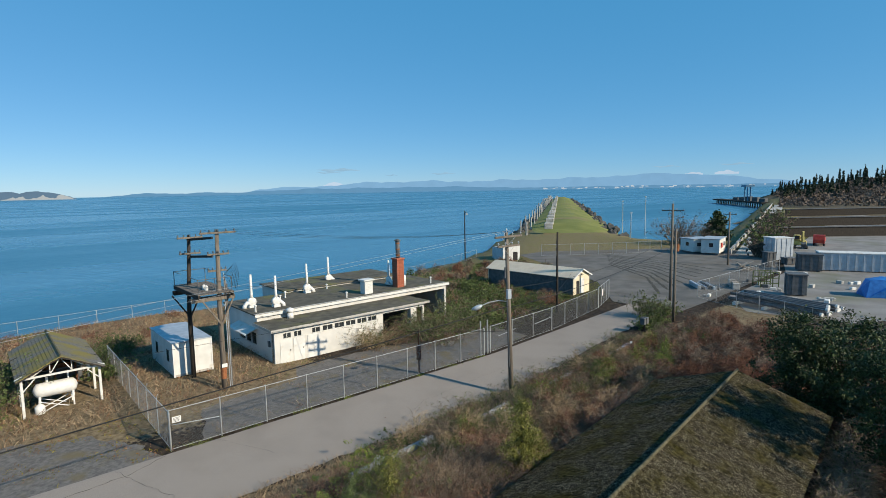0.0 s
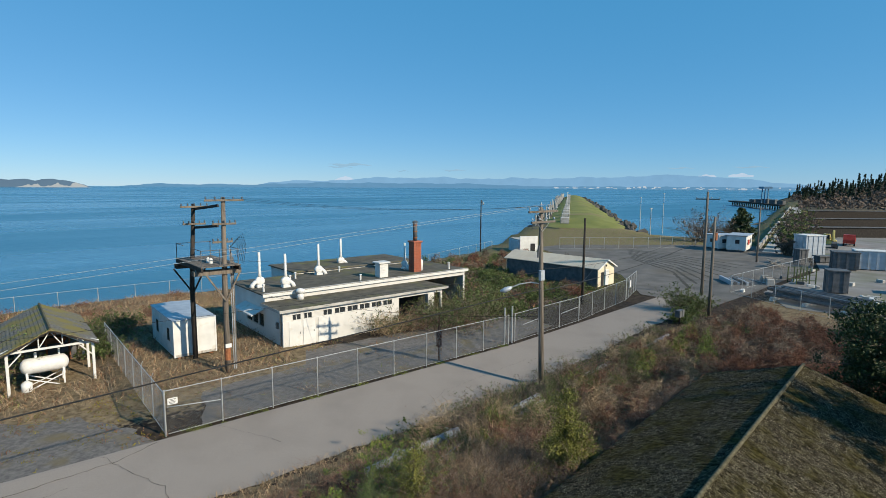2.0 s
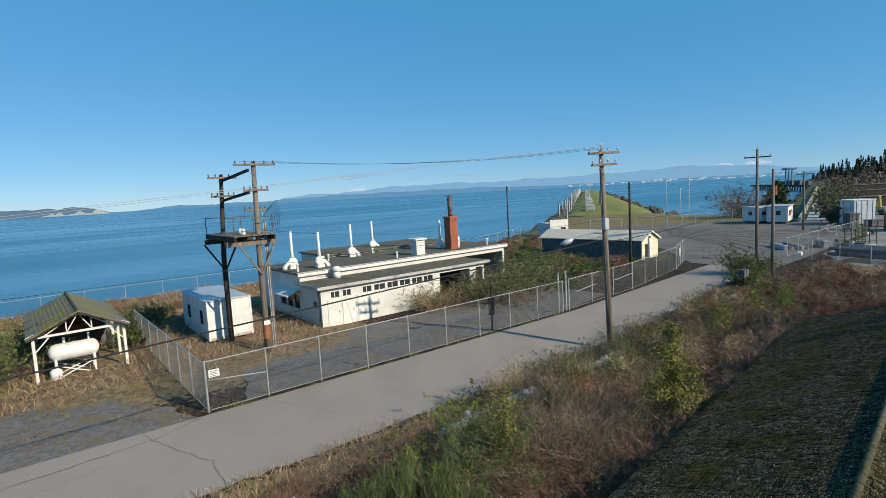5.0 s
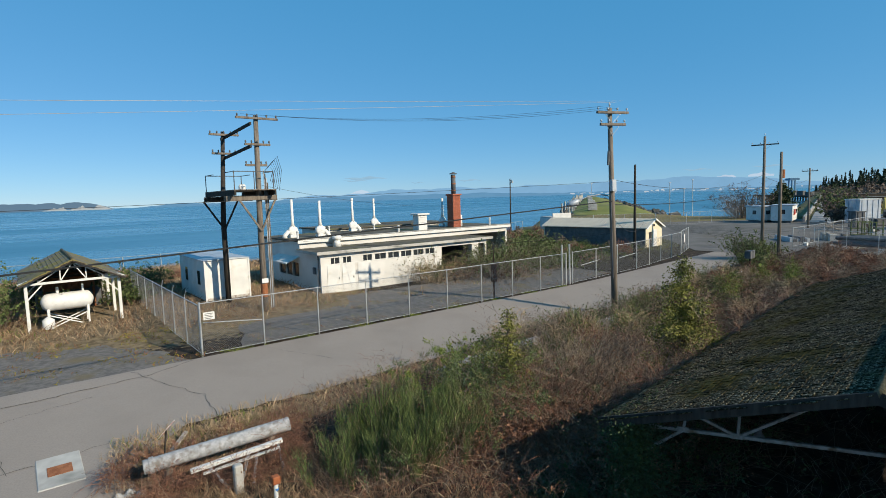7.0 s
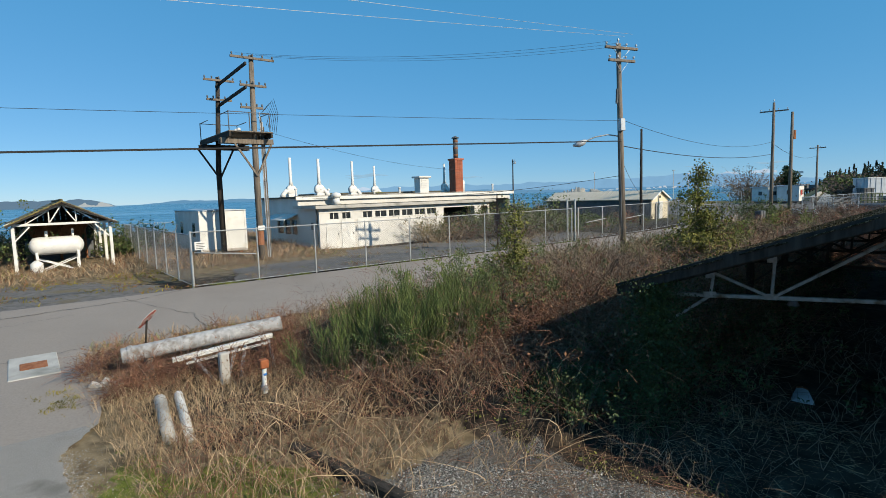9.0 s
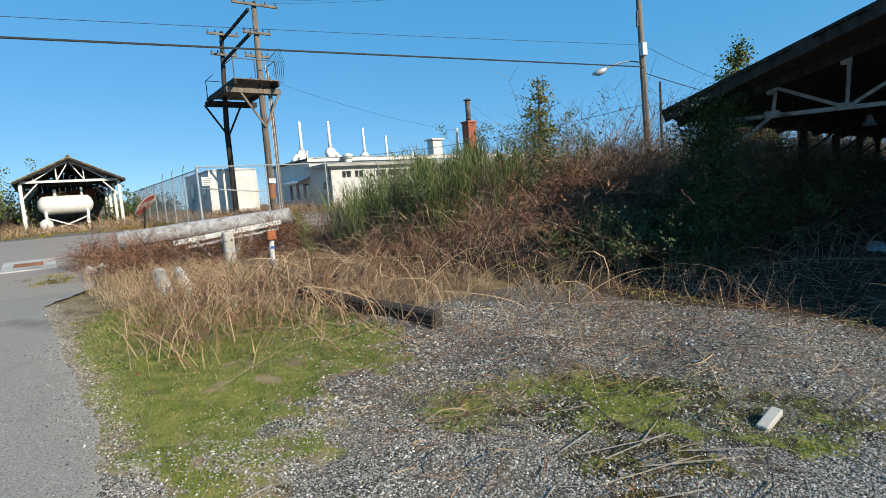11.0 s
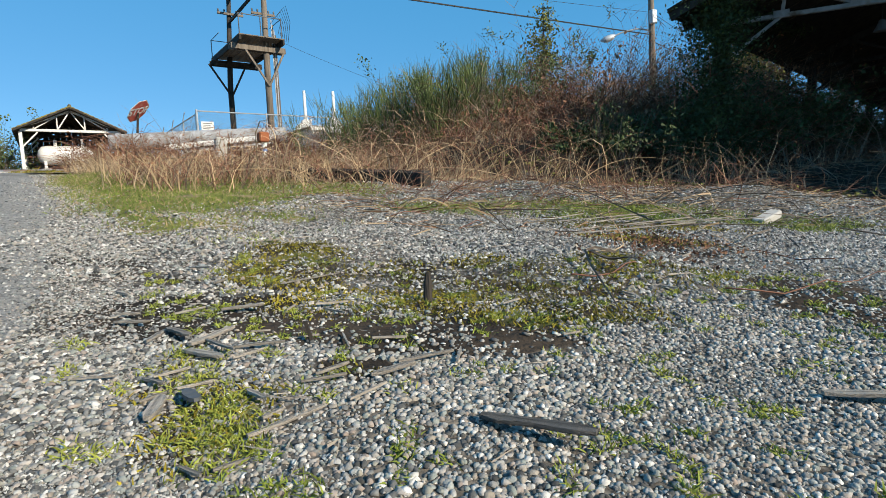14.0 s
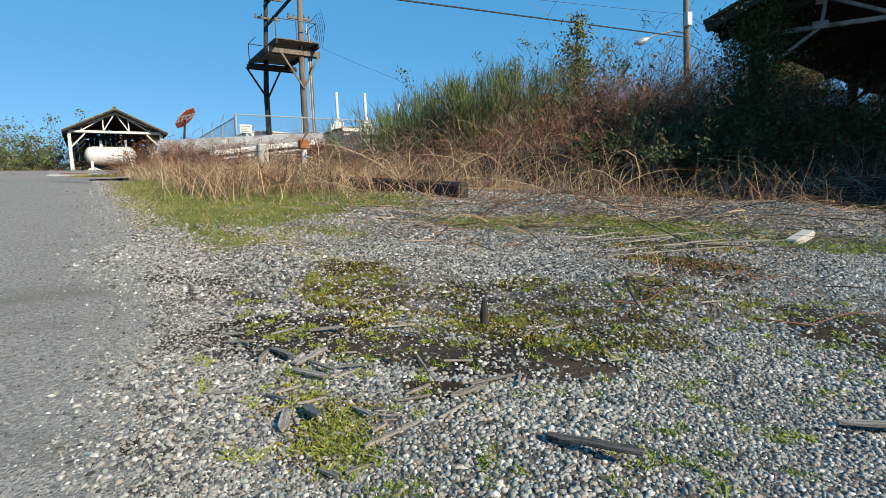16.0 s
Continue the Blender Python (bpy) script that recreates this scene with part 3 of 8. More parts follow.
sheet("old_pavement", frayed([(1.5, -0.3), (3.0, 4.5), (8.0, 5.5), (9.0, 8.0), (30, 7.0)], 0.2) + [(30, 1.2), (24, 0.25), (1.5, 0.0)], 0, M_OLDPAVE, "dark broken asphalt apron inside the fence", "pavement", 0.02)
sheet("carport_apron", frayed([(-40, 4), (-14, 5), (-6, 6.5), (-3, 5), (-1, 1.5), (-0.5, -0.35)], 0.3) + [(-40, -0.4)], 0, M_OLDPAVE, "dark cracked asphalt apron before the open shed", "pavement", 0.022)
sheet("far_lot", [(48, -4.2), (48, 3.5), (58, 12), (66, 26), (74, 40), (82, 40), (104, 23), (112, 16), (98, 2), (84, -2.5), (57, -4)], 0, M_LOT, "wide grey asphalt lot with tyre marks", "lot", 0.05, 6)
sheet("yard", [(53, -9), (60, -4.5), (84, -3.5), (104, 3), (135, 8), (240, 25), (420, 60), (420, -80), (120, -50), (75, -28), (55, -18)], 0, M_YARD, "gravel storage yard behind a wire fence", "yard", 0.05, 10)

sea = MB()
sea.add([(-4300, -1500, SEA), (4600, -1500, SEA), (4600, 4600, SEA), (-4300, 4600, SEA)], [(0, 1, 2, 3)])
solid("sea", sea, M_SEA, "calm blue sea with pale wind lanes", "water", kind="structure")


# ---- fences ----
def wires(mb, p, q, z0, z1, pitch=0.09, r=0.0027):
    """Chain-link fabric between two posts: two layers of slanting wires."""
    p, q = Vector((*p, 0)), Vector((*q, 0))
    d = (q - p).normalized()
    n = Vector((-d.y, d.x, 0))
    length, h = (q - p).length, z1 - z0
    for s in (1, -1):
        x = -h
        while x < length:
            a, b2 = (x, z0), (x + h, z1)
            a2 = (max(a[0], 0.0), a[1] + max(0.0, -a[0]))
            b3 = (min(b2[0], length), b2[1] - max(0.0, b2[0] - length))
            if b3[0] - a2[0] > 0.03:
                if s < 0:
                    a2, b3 = (length - a2[0], a2[1]), (length - b3[0], b3[1])
                mb.tube([p + d * a2[0] + n * 0.004 * s + Vector((0, 0, a2[1])), p + d * b3[0] + n * 0.004 * s + Vector((0, 0, b3[1]))], r, 3, False)
            x += pitch


def chain_fence(name, pts, h, spacing, label, arms=(), barbed=0.0, pitch=0.09, rail=True, thick=0.03):
    """Posts, rails and fabric along a line of points; arms: numbers of posts with a bent arm on top."""
    x0, y0 = pts[0]
    root = thing(name, (x0, y0, flat(np.array([x0]), np.array([y0]))[0]), label, "fence")
    fabric = MB()
    k = 0
    for (ax, ay), (bx, by) in zip(pts, pts[1:]):
        n = max(1, round(math.hypot(bx - ax, by - ay) / spacing))
        spots = [(ax + (bx - ax) * i / n - x0, ay + (by - ay) * i / n - y0) for i in range(n + 1)]
        for i, (x, y) in enumerate(spots):
            if i == 0 and k:
                continue
            post = MB().tube([(x, y, -0.15), (x, y, h)], thick * (1.35 if i in (0, n) else 1.0), 8)
            if k in arms:
                post.tube([(x, y, h), (x + 0.02, y - 0.12, h + 0.18), (x + 0.03, y - 0.26, h + 0.3)], thick * 0.6, 6)
            part("post", post, M_GALV, root, smooth=False)
            k += 1
        if rail:
            for z, r in ((h - 0.05, 0.022), (0.06, 0.012)):
                part("rail", MB().tube([(*spots[0], z), (*spots[-1], z)], r, 6), M_GALV, root)
        for a, b2 in zip(spots, spots[1:]):
            wires(fabric, a, b2, 0.05, h - 0.05, pitch)
    tagged(part("fabric", fabric, M_WIRE, root), kind="stuff")
    return root


fence = chain_fence("chain_link_fence", [(0, 0), (23.2, 0)], 2.2, 2.55, "galvanised chain-link fence with steel posts along the road")
part("brace", MB().tube([(0.1, 0, 1.35), (2.5, 0, 1.1)], 0.022, 6), M_GALV, fence)
sign = MB().box((0.12, -0.05, 1.45), (0.56, -0.035, 1.77), None, 0.005)
sg = part("notice_board", sign, M_WHITE, fence, "small white notice board")
for i in range(4):
    part("writing_bar", MB().box((0.17, -0.053, 1.69 - i * 0.065), (0.5 - 0.06 * (i % 2), -0.05, 1.715 - i * 0.065)), M_DKGREY, sg)
chain_fence("chain_link_fence", [(0, 0.1), (0, 16.5)], 2.1, 2.4, "sagging chain-link fence beside the dry grass", arms=(1, 2, 3))
fence = chain_fence("chain_link_fence", [(24.0, 0.1), (33, 0.8), (44, 2.9)], 2.2, 2.6, "galvanised chain-link fence with a gate, by the road")
for x in (-1.1, -0.3):
    part("gate_post", MB().tube([(x, 0, -0.2), (x, 0.01, 2.75)], 0.06, 10), M_GALV, fence, "tall gate post")
for x0, x1 in ((1.0, 3.4), (6.2, 8.9)):
    part("mid_rail", MB().tube([(x0, 0.078 * x0 - 0.03, 1.15), (x1, 0.078 * x1 - 0.03, 1.3)], 0.025, 6), M_GALV, fence)
rusty = thing("rusty_post", (16.7, 0.25, 0.1), "rust-brown steel post with a dented box at the fence", "post")
part("post", MB().tube([(0, 0, -0.2), (0, 0, 1.9), (0.02, 0, 3.2)], [0.06, 0.05, 0.03], 8), M_RUSTD, rusty)
part("box", MB().box((-0.15, -0.14, 1.0), (0.15, 0.12, 2.1), None, 0.03), M_RUSTD, rusty, "rusty sheet-metal box")
chain_fence("chain_link_gate", [(44.2, 3.0), (49.5, 5.0)], 2.3, 1.4, "open chain-link gate leaf with a white notice", pitch=0.12)
solid("notice_board", MB().box((-0.3, -0.02, 0), (0.3, 0.02, 0.75), None, 0.01), M_WHITE, "white notice board on the gate", "sign", (45.6, 3.4, 1.2), 20)
chain_fence("shore_fence", [(-40, 33), (2, 35), (44, 35.5), (66, 44)], 1.5, 3.2, "low rusty wire fence along the shore", pitch=0.3)
chain_fence("yard_fence", [(50, -15.5), (57, -2.2), (84, -2.6)], 2.0, 3.0, "chain-link fence round the storage yard", pitch=0.16)
chain_fence("yard_fence", [(50, -15.5), (44, -40)], 2.0, 3.0, "chain-link fence beside the thicket", pitch=0.2)
chain_fence("lot_fence", [(76, 36), (90, 26), (101, 22)], 2.2, 3.0, "chain-link fence across the end of the lot", pitch=0.2)


# ---- poles ----
def utility_pole(at, h, r, label, arms=(), rz=0.0, top_pin=False, material=None, group="utility poles", sink=0.3):
    root = thing("utility_pole", at, label, "pole", rz, group)
    part("shaft", MB().tube([(0, 0, -sink), (0, 0, h * 0.5), (0, 0, h)], [r, r * 0.85, r * 0.66], 12), material or M_WOOD, root, smooth=True)
    for z, half, n in arms:
        arm = part("crossarm", MB().box((-half, -r - 0.1, z - 0.06), (half, -r + 0.02, z + 0.06), None, 0.01), M_WOOD, root)
        for s in (-1, 1):
            part("brace", MB().bar((s * half * 0.5, -r - 0.05, z - 0.05), (0, -r * 0.8, z - 0.55), 0.03, 0.012), M_GALV, root)
        for i in range(n):
            x = -half * 0.92 + 2 * half * 0.92 * i / (n - 1)
            part("insulator", MB().tube([(x, -r - 0.04, z + 0.06), (x, -r - 0.04, z + 0.13), (x, -r - 0.04, z + 0.15), (x, -r - 0.04, z + 0.2), (x, -r - 0.04, z + 0.24)], [0.015, 0.015, 0.05, 0.055, 0.03], 8), M_GREYM, arm)
    if top_pin:
        part("insulator", MB().tube([(0, 0, h), (0, 0, h + 0.1), (0, 0, h + 0.16), (0, 0, h + 0.28)], [0.02, 0.02, 0.055, 0.03], 8), M_GREYM, root)
    return root


P1 = (19.05, -6.55, -0.25)
pole = utility_pole(P1, 10.8, 0.17, "grey weathered wooden utility pole with street light at the road", [(10.55, 1.05, 4), (9.95, 0.85, 4)], -12, True)
pole.matrix_world = pose(*P1, -0.9, -1.3, 0) @ pose(0, 0, 0, 0, 0, -12)
box = part("meter_box", MB().box((-0.28, -0.34, 6.55), (0.02, -0.12, 7.15), None, 0.02), M_GREYM, pole, "grey steel box")
part("conduit", MB().tube([(-0.18, -0.12, 2.0), (-0.18, -0.12, 6.6)], 0.03, 6), M_DKGREY, pole)
part("cutout", MB().tube([(-0.3, -0.1, 7.9), (-0.26, -0.12, 8.6)], 0.06, 8), M_DKGREY, pole, "dark fuse holder")
lamp = part("lamp_arm", MB().tube([(0, 0, 6.3), (-0.6, 0.24, 6.42), (-1.2, 0.48, 6.34), (-1.7, 0.68, 6.15)], 0.035, 8), M_GALV, pole)
part("lamp_head", MB().tube([(-1.62, 0.65, 6.19), (-1.77, 0.71, 6.11), (-2.02, 0.81, 6.02), (-2.27, 0.91, 5.97)], [0.05, 0.14, 0.16, 0.05], 10), M_GREYM, lamp, "grey cobra-head street light", True)
utility_pole((53.0, -0.8, 0.1), 11.2, 0.17, "dark wooden utility pole with one crossarm by the lot", [(10.4, 1.2, 4)], 105, True)
p3 = utility_pole((44.0, -5.5, 0.1), 9.05, 0.15, "bare wooden utility pole with a rusty transformer")
part("transformer", MB().tube([(0.28, 0, 6.9), (0.28, 0, 7.6)], 0.2, 10), M_RUST, p3, "rusty round transformer")
utility_pole((86, 5.5, 0.1), 8.8, 0.16, "far wooden utility pole with a short crossarm", [(8.4, 1.0, 4)], 105)
utility_pole((39.0, 4.7, 0.1), 8.6, 0.14, "dark wooden pole behind the roadside fence", material=M_WOODD)
utility_pole((-18.5, 31.5, 0.0), 5.2, 0.13, "grey wooden pole stub near the shore", sink=1)
fl = utility_pole((63.6, 44.6, 0.0), 9.2, 0.13, "dark wooden pole with floodlights by the shore", [(8.9, 0.6, 2)], 60, material=M_WOODD, sink=1.5)
part("floodlight", MB().box((-0.7, -0.4, 8.4), (-0.3, -0.1, 8.8), None, 0.04), M_GALV, fl)


# two poles with a platform for a transformer
def pole_platform():
    root = thing("transformer_platform", (4.5, 8.5, 0.3), "old two-pole timber platform with railings and bare crossarms", "platform")
    R, L = (0.55, -1.9), (-0.3, 1.9)
    part("pole", MB().tube([(*R, -0.4), (*R, 5), (R[0] + 0.1, R[1], 10.7)], [0.18, 0.16, 0.12], 12), M_WOOD, root, smooth=True)
    part("pole", MB().tube([(*L, -0.4), (*L, 5), (L[0] + 0.3, L[1], 10.2)], [0.16, 0.15, 0.11], 12), M_WOODD, root, smooth=True)
    for i in range(7):
        x = -1.0 + i * 0.33
        part("deck_plank", MB().box((x, -2.7, 6.62), (x + 0.3, 2.7, 6.67), None, 0.005), M_WOOD, root)
    for x in (-0.95, 1.2):
        part("joist", MB().box((x - 0.05, -2.75, 6.36), (x + 0.05, 2.75, 6.615), None, 0.008), M_WOODD, root)
    for y in (-1.75, 1.75, -2.1, 2.1):
        part("beam", MB().box((-1.25, y - 0.05, 6.08), (1.5, y + 0.05, 6.355), None, 0.008), M_WOODD if y > 0 else M_WOOD, root)
    for (px, py), m in ((R, M_WOOD), (L, M_WOODD)):
        for s in (-1.1, 0.85):
            part("brace", MB().bar((px, py - 0.2, 4.4), (px + s, py - 0.2, 6.1), 0.07, 0.1, 0.01), m, root)
    for y in (-2.65, 2.65):
        for x in (-0.95, 0.1, 1.15):
            part("rail_post", MB().tube([(x, y, 6.6), (x, y, 7.65)], 0.025, 6), M_DKGREY, root)
        part("rail", MB().tube([(-0.95, y, 7.62), (1.15, y, 7.62)], 0.022, 6), M_DKGREY, root)
    for x in (-0.95, 1.15):
        part("rail", MB().tube([(x, -2.65, 7.62), (x, -1.0, 7.62)], 0.022, 6), M_DKGREY, root)
        part("rail", MB().tube([(x, 1.0, 7.62), (x, 2.65, 7.62)], 0.022, 6), M_DKGREY, root)
    for px, py, z, half in ((0.65, -2.0, 10.5, 1.15), (0.6, -2.0, 9.1, 0.7), (0.0, 1.8, 10.0, 0.85), (-0.05, 1.8, 8.9, 0.7), (0.55, -1.75, 8.0, 0.6)):
        arm = part("crossarm", MB().box((px - half, py - 0.16, z - 0.06), (px + half, py - 0.06, z + 0.06), None, 0.01), M_WOOD, root)
        for i in range(5):
            x = px - half * 0.92 + half * 0.46 * i
            part("insulator", MB().tube([(x, py - 0.11, z + 0.06), (x, py - 0.11, z + 0.14), (x, py - 0.11, z + 0.22)], [0.02, 0.05, 0.03], 6), M_DKGREY, arm)
    for z, x in ((9.95, 0.15), (8.75, 0.1)):
        part("long_beam", MB().bar((x - 0.1, 2.5, z - 0.15), (x + 0.1, -2.2, z + 0.25), 0.1, 0.16, 0.01), M_WOODD, root)
    for i in range(4):
        x = 0.95 + 0.06 * i
        part("conduit", MB().tube([(x, -1.8, 0), (x, -1.8, 7.8 - 0.25 * i)], 0.024 + 0.008 * (i % 2), 6), M_WOOD if i % 2 else M_GREYM, root)
    wl = MB()
    for i in range(6):
        a, y = 0.9 + 0.08 * i, -1.9 - 0.05 * i
        wl.tube([(a, y, 7.6 + 0.1 * i), (a + 0.3, y - 0.1, 8.0 + 0.1 * i), (a + 0.5, y - 0.1, 7.7), (a + 0.35, y, 7.1 - 0.1 * i)], 0.012, 4)
    part("loose_cable", wl, M_BLACK, root)
    for y in (-0.7, -1.2):
        part("insulator_cap", MB().tube([(0.0, y, 6.67), (0.0, y, 6.9), (0, y, 7.0)], [0.12, 0.12, 0.05], 8), M_WHITE, root)
    part("sign_plate", MB().box((0.38, -2.12, 1.5), (0.74, -2.09, 1.75), None, 0.005), M_WHITE, root)
    part("rust_band", MB().tube([(0.55, -1.9, 0.7), (0.56, -1.9, 1.45)], 0.185, 12), M_RUST, root)


pole_platform()


# ---- white shed on skids ----
def container():
    root = thing("site_cabin", (3.05, 10.8, 0.3), "weathered white metal site cabin in dry grass", "cabin")
    w, l, h = 2.6, 6.2, 2.55
    part("body", MB().box((0, 0, 0.12), (w, l, h), None, 0.03), M_WHITE, root)
    part("skid", MB().box((0.2, 0.1, 0.0), (0.4, l - 0.1, 0.118)), M_RUST, root)
    part("skid", MB().box((w - 0.4, 0.1, 0.0), (w - 0.2, l - 0.1, 0.118)), M_RUST, root)
    part("roof", MB().prism([(-0.06, h + 0.003), (w + 0.06, h + 0.003), (w + 0.06, h + 0.05), (w / 2, h + 0.12), (-0.06, h + 0.05)], -0.06, l + 0.06), M_GREYM, root, "pale blue-grey sheet roof")
    for y in (1.0, 4.0):
        win = part("window", MB().box((-0.03, y, 0.95), (-0.003, y + 0.75, 1.95), None, 0.01), M_WHITE, root)
        part("pane", MB().box((-0.036, y + 0.07, 1.02), (-0.031, y + 0.68, 1.88)), M_GLASS, win)
    for x in (0.0, w / 2, w):
        part("corner_trim", MB().box((x - 0.05, -0.03, 0.13), (x + 0.05, -0.003, h - 0.02)), M_WHITE, root)
    part("skirt", MB().box((-0.012, -0.02, 0.15), (w + 0.01, -0.004, 0.3)), M_GRIME, root, "grimy stained lower edge")
    for i in range(6):
        part("pallet_board", MB().box((w + 0.15, 0.6, 0.1 + i * 0.22), (w + 0.25, 1.7, 0.2 + i * 0.22), None, 0.01), M_WOOD, root)


container()


# ---- the long white building ----
def building():
    x0, x1, y0, ym, y1 = 9.8, 24.6, 9.3, 12.5, 19.3
    zl, zu = 2.75, 3.35
    root = thing("workshop_building", (0, 0, 0.1), "abandoned white flat-roofed workshop with clerestory windows and vents", "building")
    t = 0.2
    # low front range: pieces of wall round the strip of high windows
    wins = [(10.55, 0.62), (11.45, 0.6), (13.0, 0.7), (13.95, 0.9), (15.05, 0.9), (16.15, 0.9), (17.25, 0.9), (18.35, 0.85), (23.75, 0.6)]
    a, b2 = 1.95, 2.35
    part("front_wall", MB().box((x0, y0, -0.2), (19.9, y0 + t, a), None, 0.01), M_WALL, root)
    part("front_wall", MB().box((x0, y0, b2), (x1, y0 + t, zl), None, 0.01), M_WALL, root)
    edge = x0
    for x, w in wins[:-1] + [(19.9, 0)]:
        part("wall_pier", MB().box((edge, y0 + 0.002, a), (x, y0 + t, b2)), M_WALL, root)
        edge = x + w
        if w:
            win = part("window", MB().box((x, y0 + 0.1, a), (x + w, y0 + 0.14, b2)), M_GLASS, root, "dark clerestory window")
            part("sill", MB().box((x - 0.02, y0 - 0.04, a - 0.05), (x + w + 0.02, y0 + 0.09, a - 0.003)), M_WHITE, win)
            part("mullion", MB().box((x + w / 2 - 0.02, y0 + 0.07, a), (x + w / 2 + 0.02, y0 + 0.098, b2)), M_WHITE, win)
    # open porch at the far end
    part("porch_pier", MB().box((23.0, y0, -0.2), (23.7, y0 + 0.5, b2), None, 0.01), M_WALL, root)
    # The porch's back wall is coloured near-black for the recess's shade.
    part("porch_wall", MB().box((19.9, y0 + 2.6, -0.2), (x1, y0 + 2.8, b2)), M_DARK, root, "recess wall coloured dark for shade")
    part("porch_post", MB().box((24.4, y0, -0.2), (24.6, y0 + 0.2, b2), None, 0.01), M_WALL, root)
    part("end_wall", MB().box((x0, y0 + t, -0.2), (x0 + t, ym, zl)), M_WALL, root)
    # two doors and a stained panel in the front
    for x, w, m in ((10.25, 0.95, M_WHITE), (11.35, 0.95, M_WHITE), (12.55, 1.0, M_WHITE)):
        d = part("door", MB().box((x, y0 - 0.03, -0.05), (x + w, y0 - 0.003, 1.9), None, 0.008), m, root, "white flush door")
        part("handle", MB().box((x + w - 0.14, y0 - 0.06, 0.9), (x + w - 0.09, y0 - 0.032, 1.02)), M_DKGREY, d)
    part("downpipe", MB().tube([(x0 - 0.05, y0 + 0.25, 0), (x0 - 0.05, y0 + 0.25, 2.7)], 0.05, 8), M_DKGREY, root)
    part("meter", MB().box((x0 - 0.12, y0 + 0.7, 1.3), (x0 - 0.003, y0 + 1.0, 1.75), None, 0.01), M_DKGREY, root)
    part("lower_roof", MB().box((x0 - 0.35, y0 - 0.35, zl + 0.003), (x1 + 0.4, ym, zl + 0.1), None, 0.01), M_ROOFF, root, "dark weathered tar roof")
    part("fascia", MB().box((x0 - 0.36, y0 - 0.37, zl - 0.1), (x1 + 0.41, y0 - 0.353, zl + 0.104)), M_CONC, root)
    part("fascia", MB().box((x0 - 0.37, y0 - 0.36, zl - 0.1), (x0 - 0.353, ym, zl + 0.104)), M_CONC, root)
    # taller range behind
    part("upper_wall", MB().box((x0 + 0.05, ym, zl + 0.1), (30.2, ym + t, zu), None, 0.01), M_WALL, root)
    part("upper_wall", MB().box((x0, ym + 0.003, -0.2), (x0 + t, y1, 0.85)), M_WALL, root)
    part("upper_wall", MB().box((x0, ym + 0.003, 1.85), (x0 + t, y1, zu)), M_WALL, root)
    for y, w in ((ym + 0.003, 0.3), (ym + 1.35, 0.12), (ym + 2.6, 0.12), (ym + 3.85, y1 - ym - 3.85)):
        part("wall_pier", MB().box((x0 + 0.002, y, 0.85), (x0 + t, y + w, 1.85)), M_WALL, root)
    part("window_band", MB().box((x0 + 0.1, ym + 0.3, 0.85), (x0 + 0.14, ym + 3.85, 1.85)), M_GLASS, root, "dark windows under the awning")
    part("back_wall", MB().box((x0 + t, y1 - t, -0.2), (30.2, y1, zu)), M_WALL, root)
    part("far_wall", MB().box((30.0, ym, -0.2), (30.2, y1 - t, zl + 0.1)), M_WALL, root)
    part("upper_roof", MB().box((x0 - 0.2, ym - 0.2, zu + 0.003), (30.5, y1 + 0.2, zu + 0.12), None, 0.01), M_ROOFF, root, "dark mossy tar roof")
    part("fascia", MB().box((x0 - 0.2, ym - 0.222, zu - 0.12), (30.5, ym - 0.203, zu + 0.1)), M_WHITE, root)
    part("coping", MB().box((x0 - 0.22, ym - 0.24, zu + 0.122), (30.52, ym - 0.02, zu + 0.17), None, 0.01), M_CONC, root)
    # raised roof hatch box and far penthouse
    part("roof_house", MB().box((15.5, 19.6, -0.2), (29.0, 25.0, zu + 0.25), None, 0.02), M_WALL, root)
    part("roof_house_top", MB().box((15.3, 19.4, zu + 0.253), (29.2, 25.2, zu + 0.38), None, 0.02), M_ROOFF, root, "dark tar roof")
    # canvas-like awning of sheet metal
    aw = MB()
    aw.add([(x0 - 0.003, ym + 0.1, 2.3), (x0 - 0.003, ym + 4.0, 2.3), (x0 - 1.0, ym + 4.0, 1.95), (x0 - 1.0, ym + 0.1, 1.95), (x0 - 0.003, ym + 0.1, 2.26), (x0 - 0.003, ym + 4.0, 2.26), (x0 - 1.0, ym + 4.0, 1.86), (x0 - 1.0, ym + 0.1, 1.86)],
           [(0, 1, 2, 3), (7, 6, 5, 4), (3, 2, 6, 7), (0, 3, 7, 4), (1, 5, 6, 2)])
    part("awning", aw, M_WHITE, root, "white sheet-metal awning")
    # vent stacks with their blowers
    zr = zu + 0.12

    def stack(x, y, h=3.0, turn=0.0):
        st = thing("vent_stack", (x, y, zr + 0.1), "tall white roof exhaust stack with a round blower", "vent stack", turn, "vent stacks")
        part("pipe", MB().tube([(0, 0, 0.75), (0, 0, 1.2), (0, 0, h)], [0.17, 0.11, 0.1], 10), M_STEEL_W, st, smooth=True)
        part("blower", MB().tube([(0, -0.17, 0.5), (0, -0.13, 0.5), (0, 0.13, 0.5), (0, 0.17, 0.5)], [0.25, 0.38, 0.38, 0.25], 14), M_STEEL_W, st, smooth=True)
        part("duct", MB().tube([(0, 0, 0.5), (-0.4, 0, 0.42), (-0.62, 0, 0.2), (-0.65, 0, 0.0)], [0.18, 0.17, 0.17, 0.22], 10), M_STEEL_W, st, smooth=True)
        part("base", MB().box((-0.3, -0.25, 0), (0.3, 0.25, 0.2), None, 0.02), M_STEEL_W, st)

    stack(10.6, 15.4, 2.85, 0)
    stack(12.2, 14.1, 2.7, 180)
    stack(17.1, 18.0, 2.85, 180)
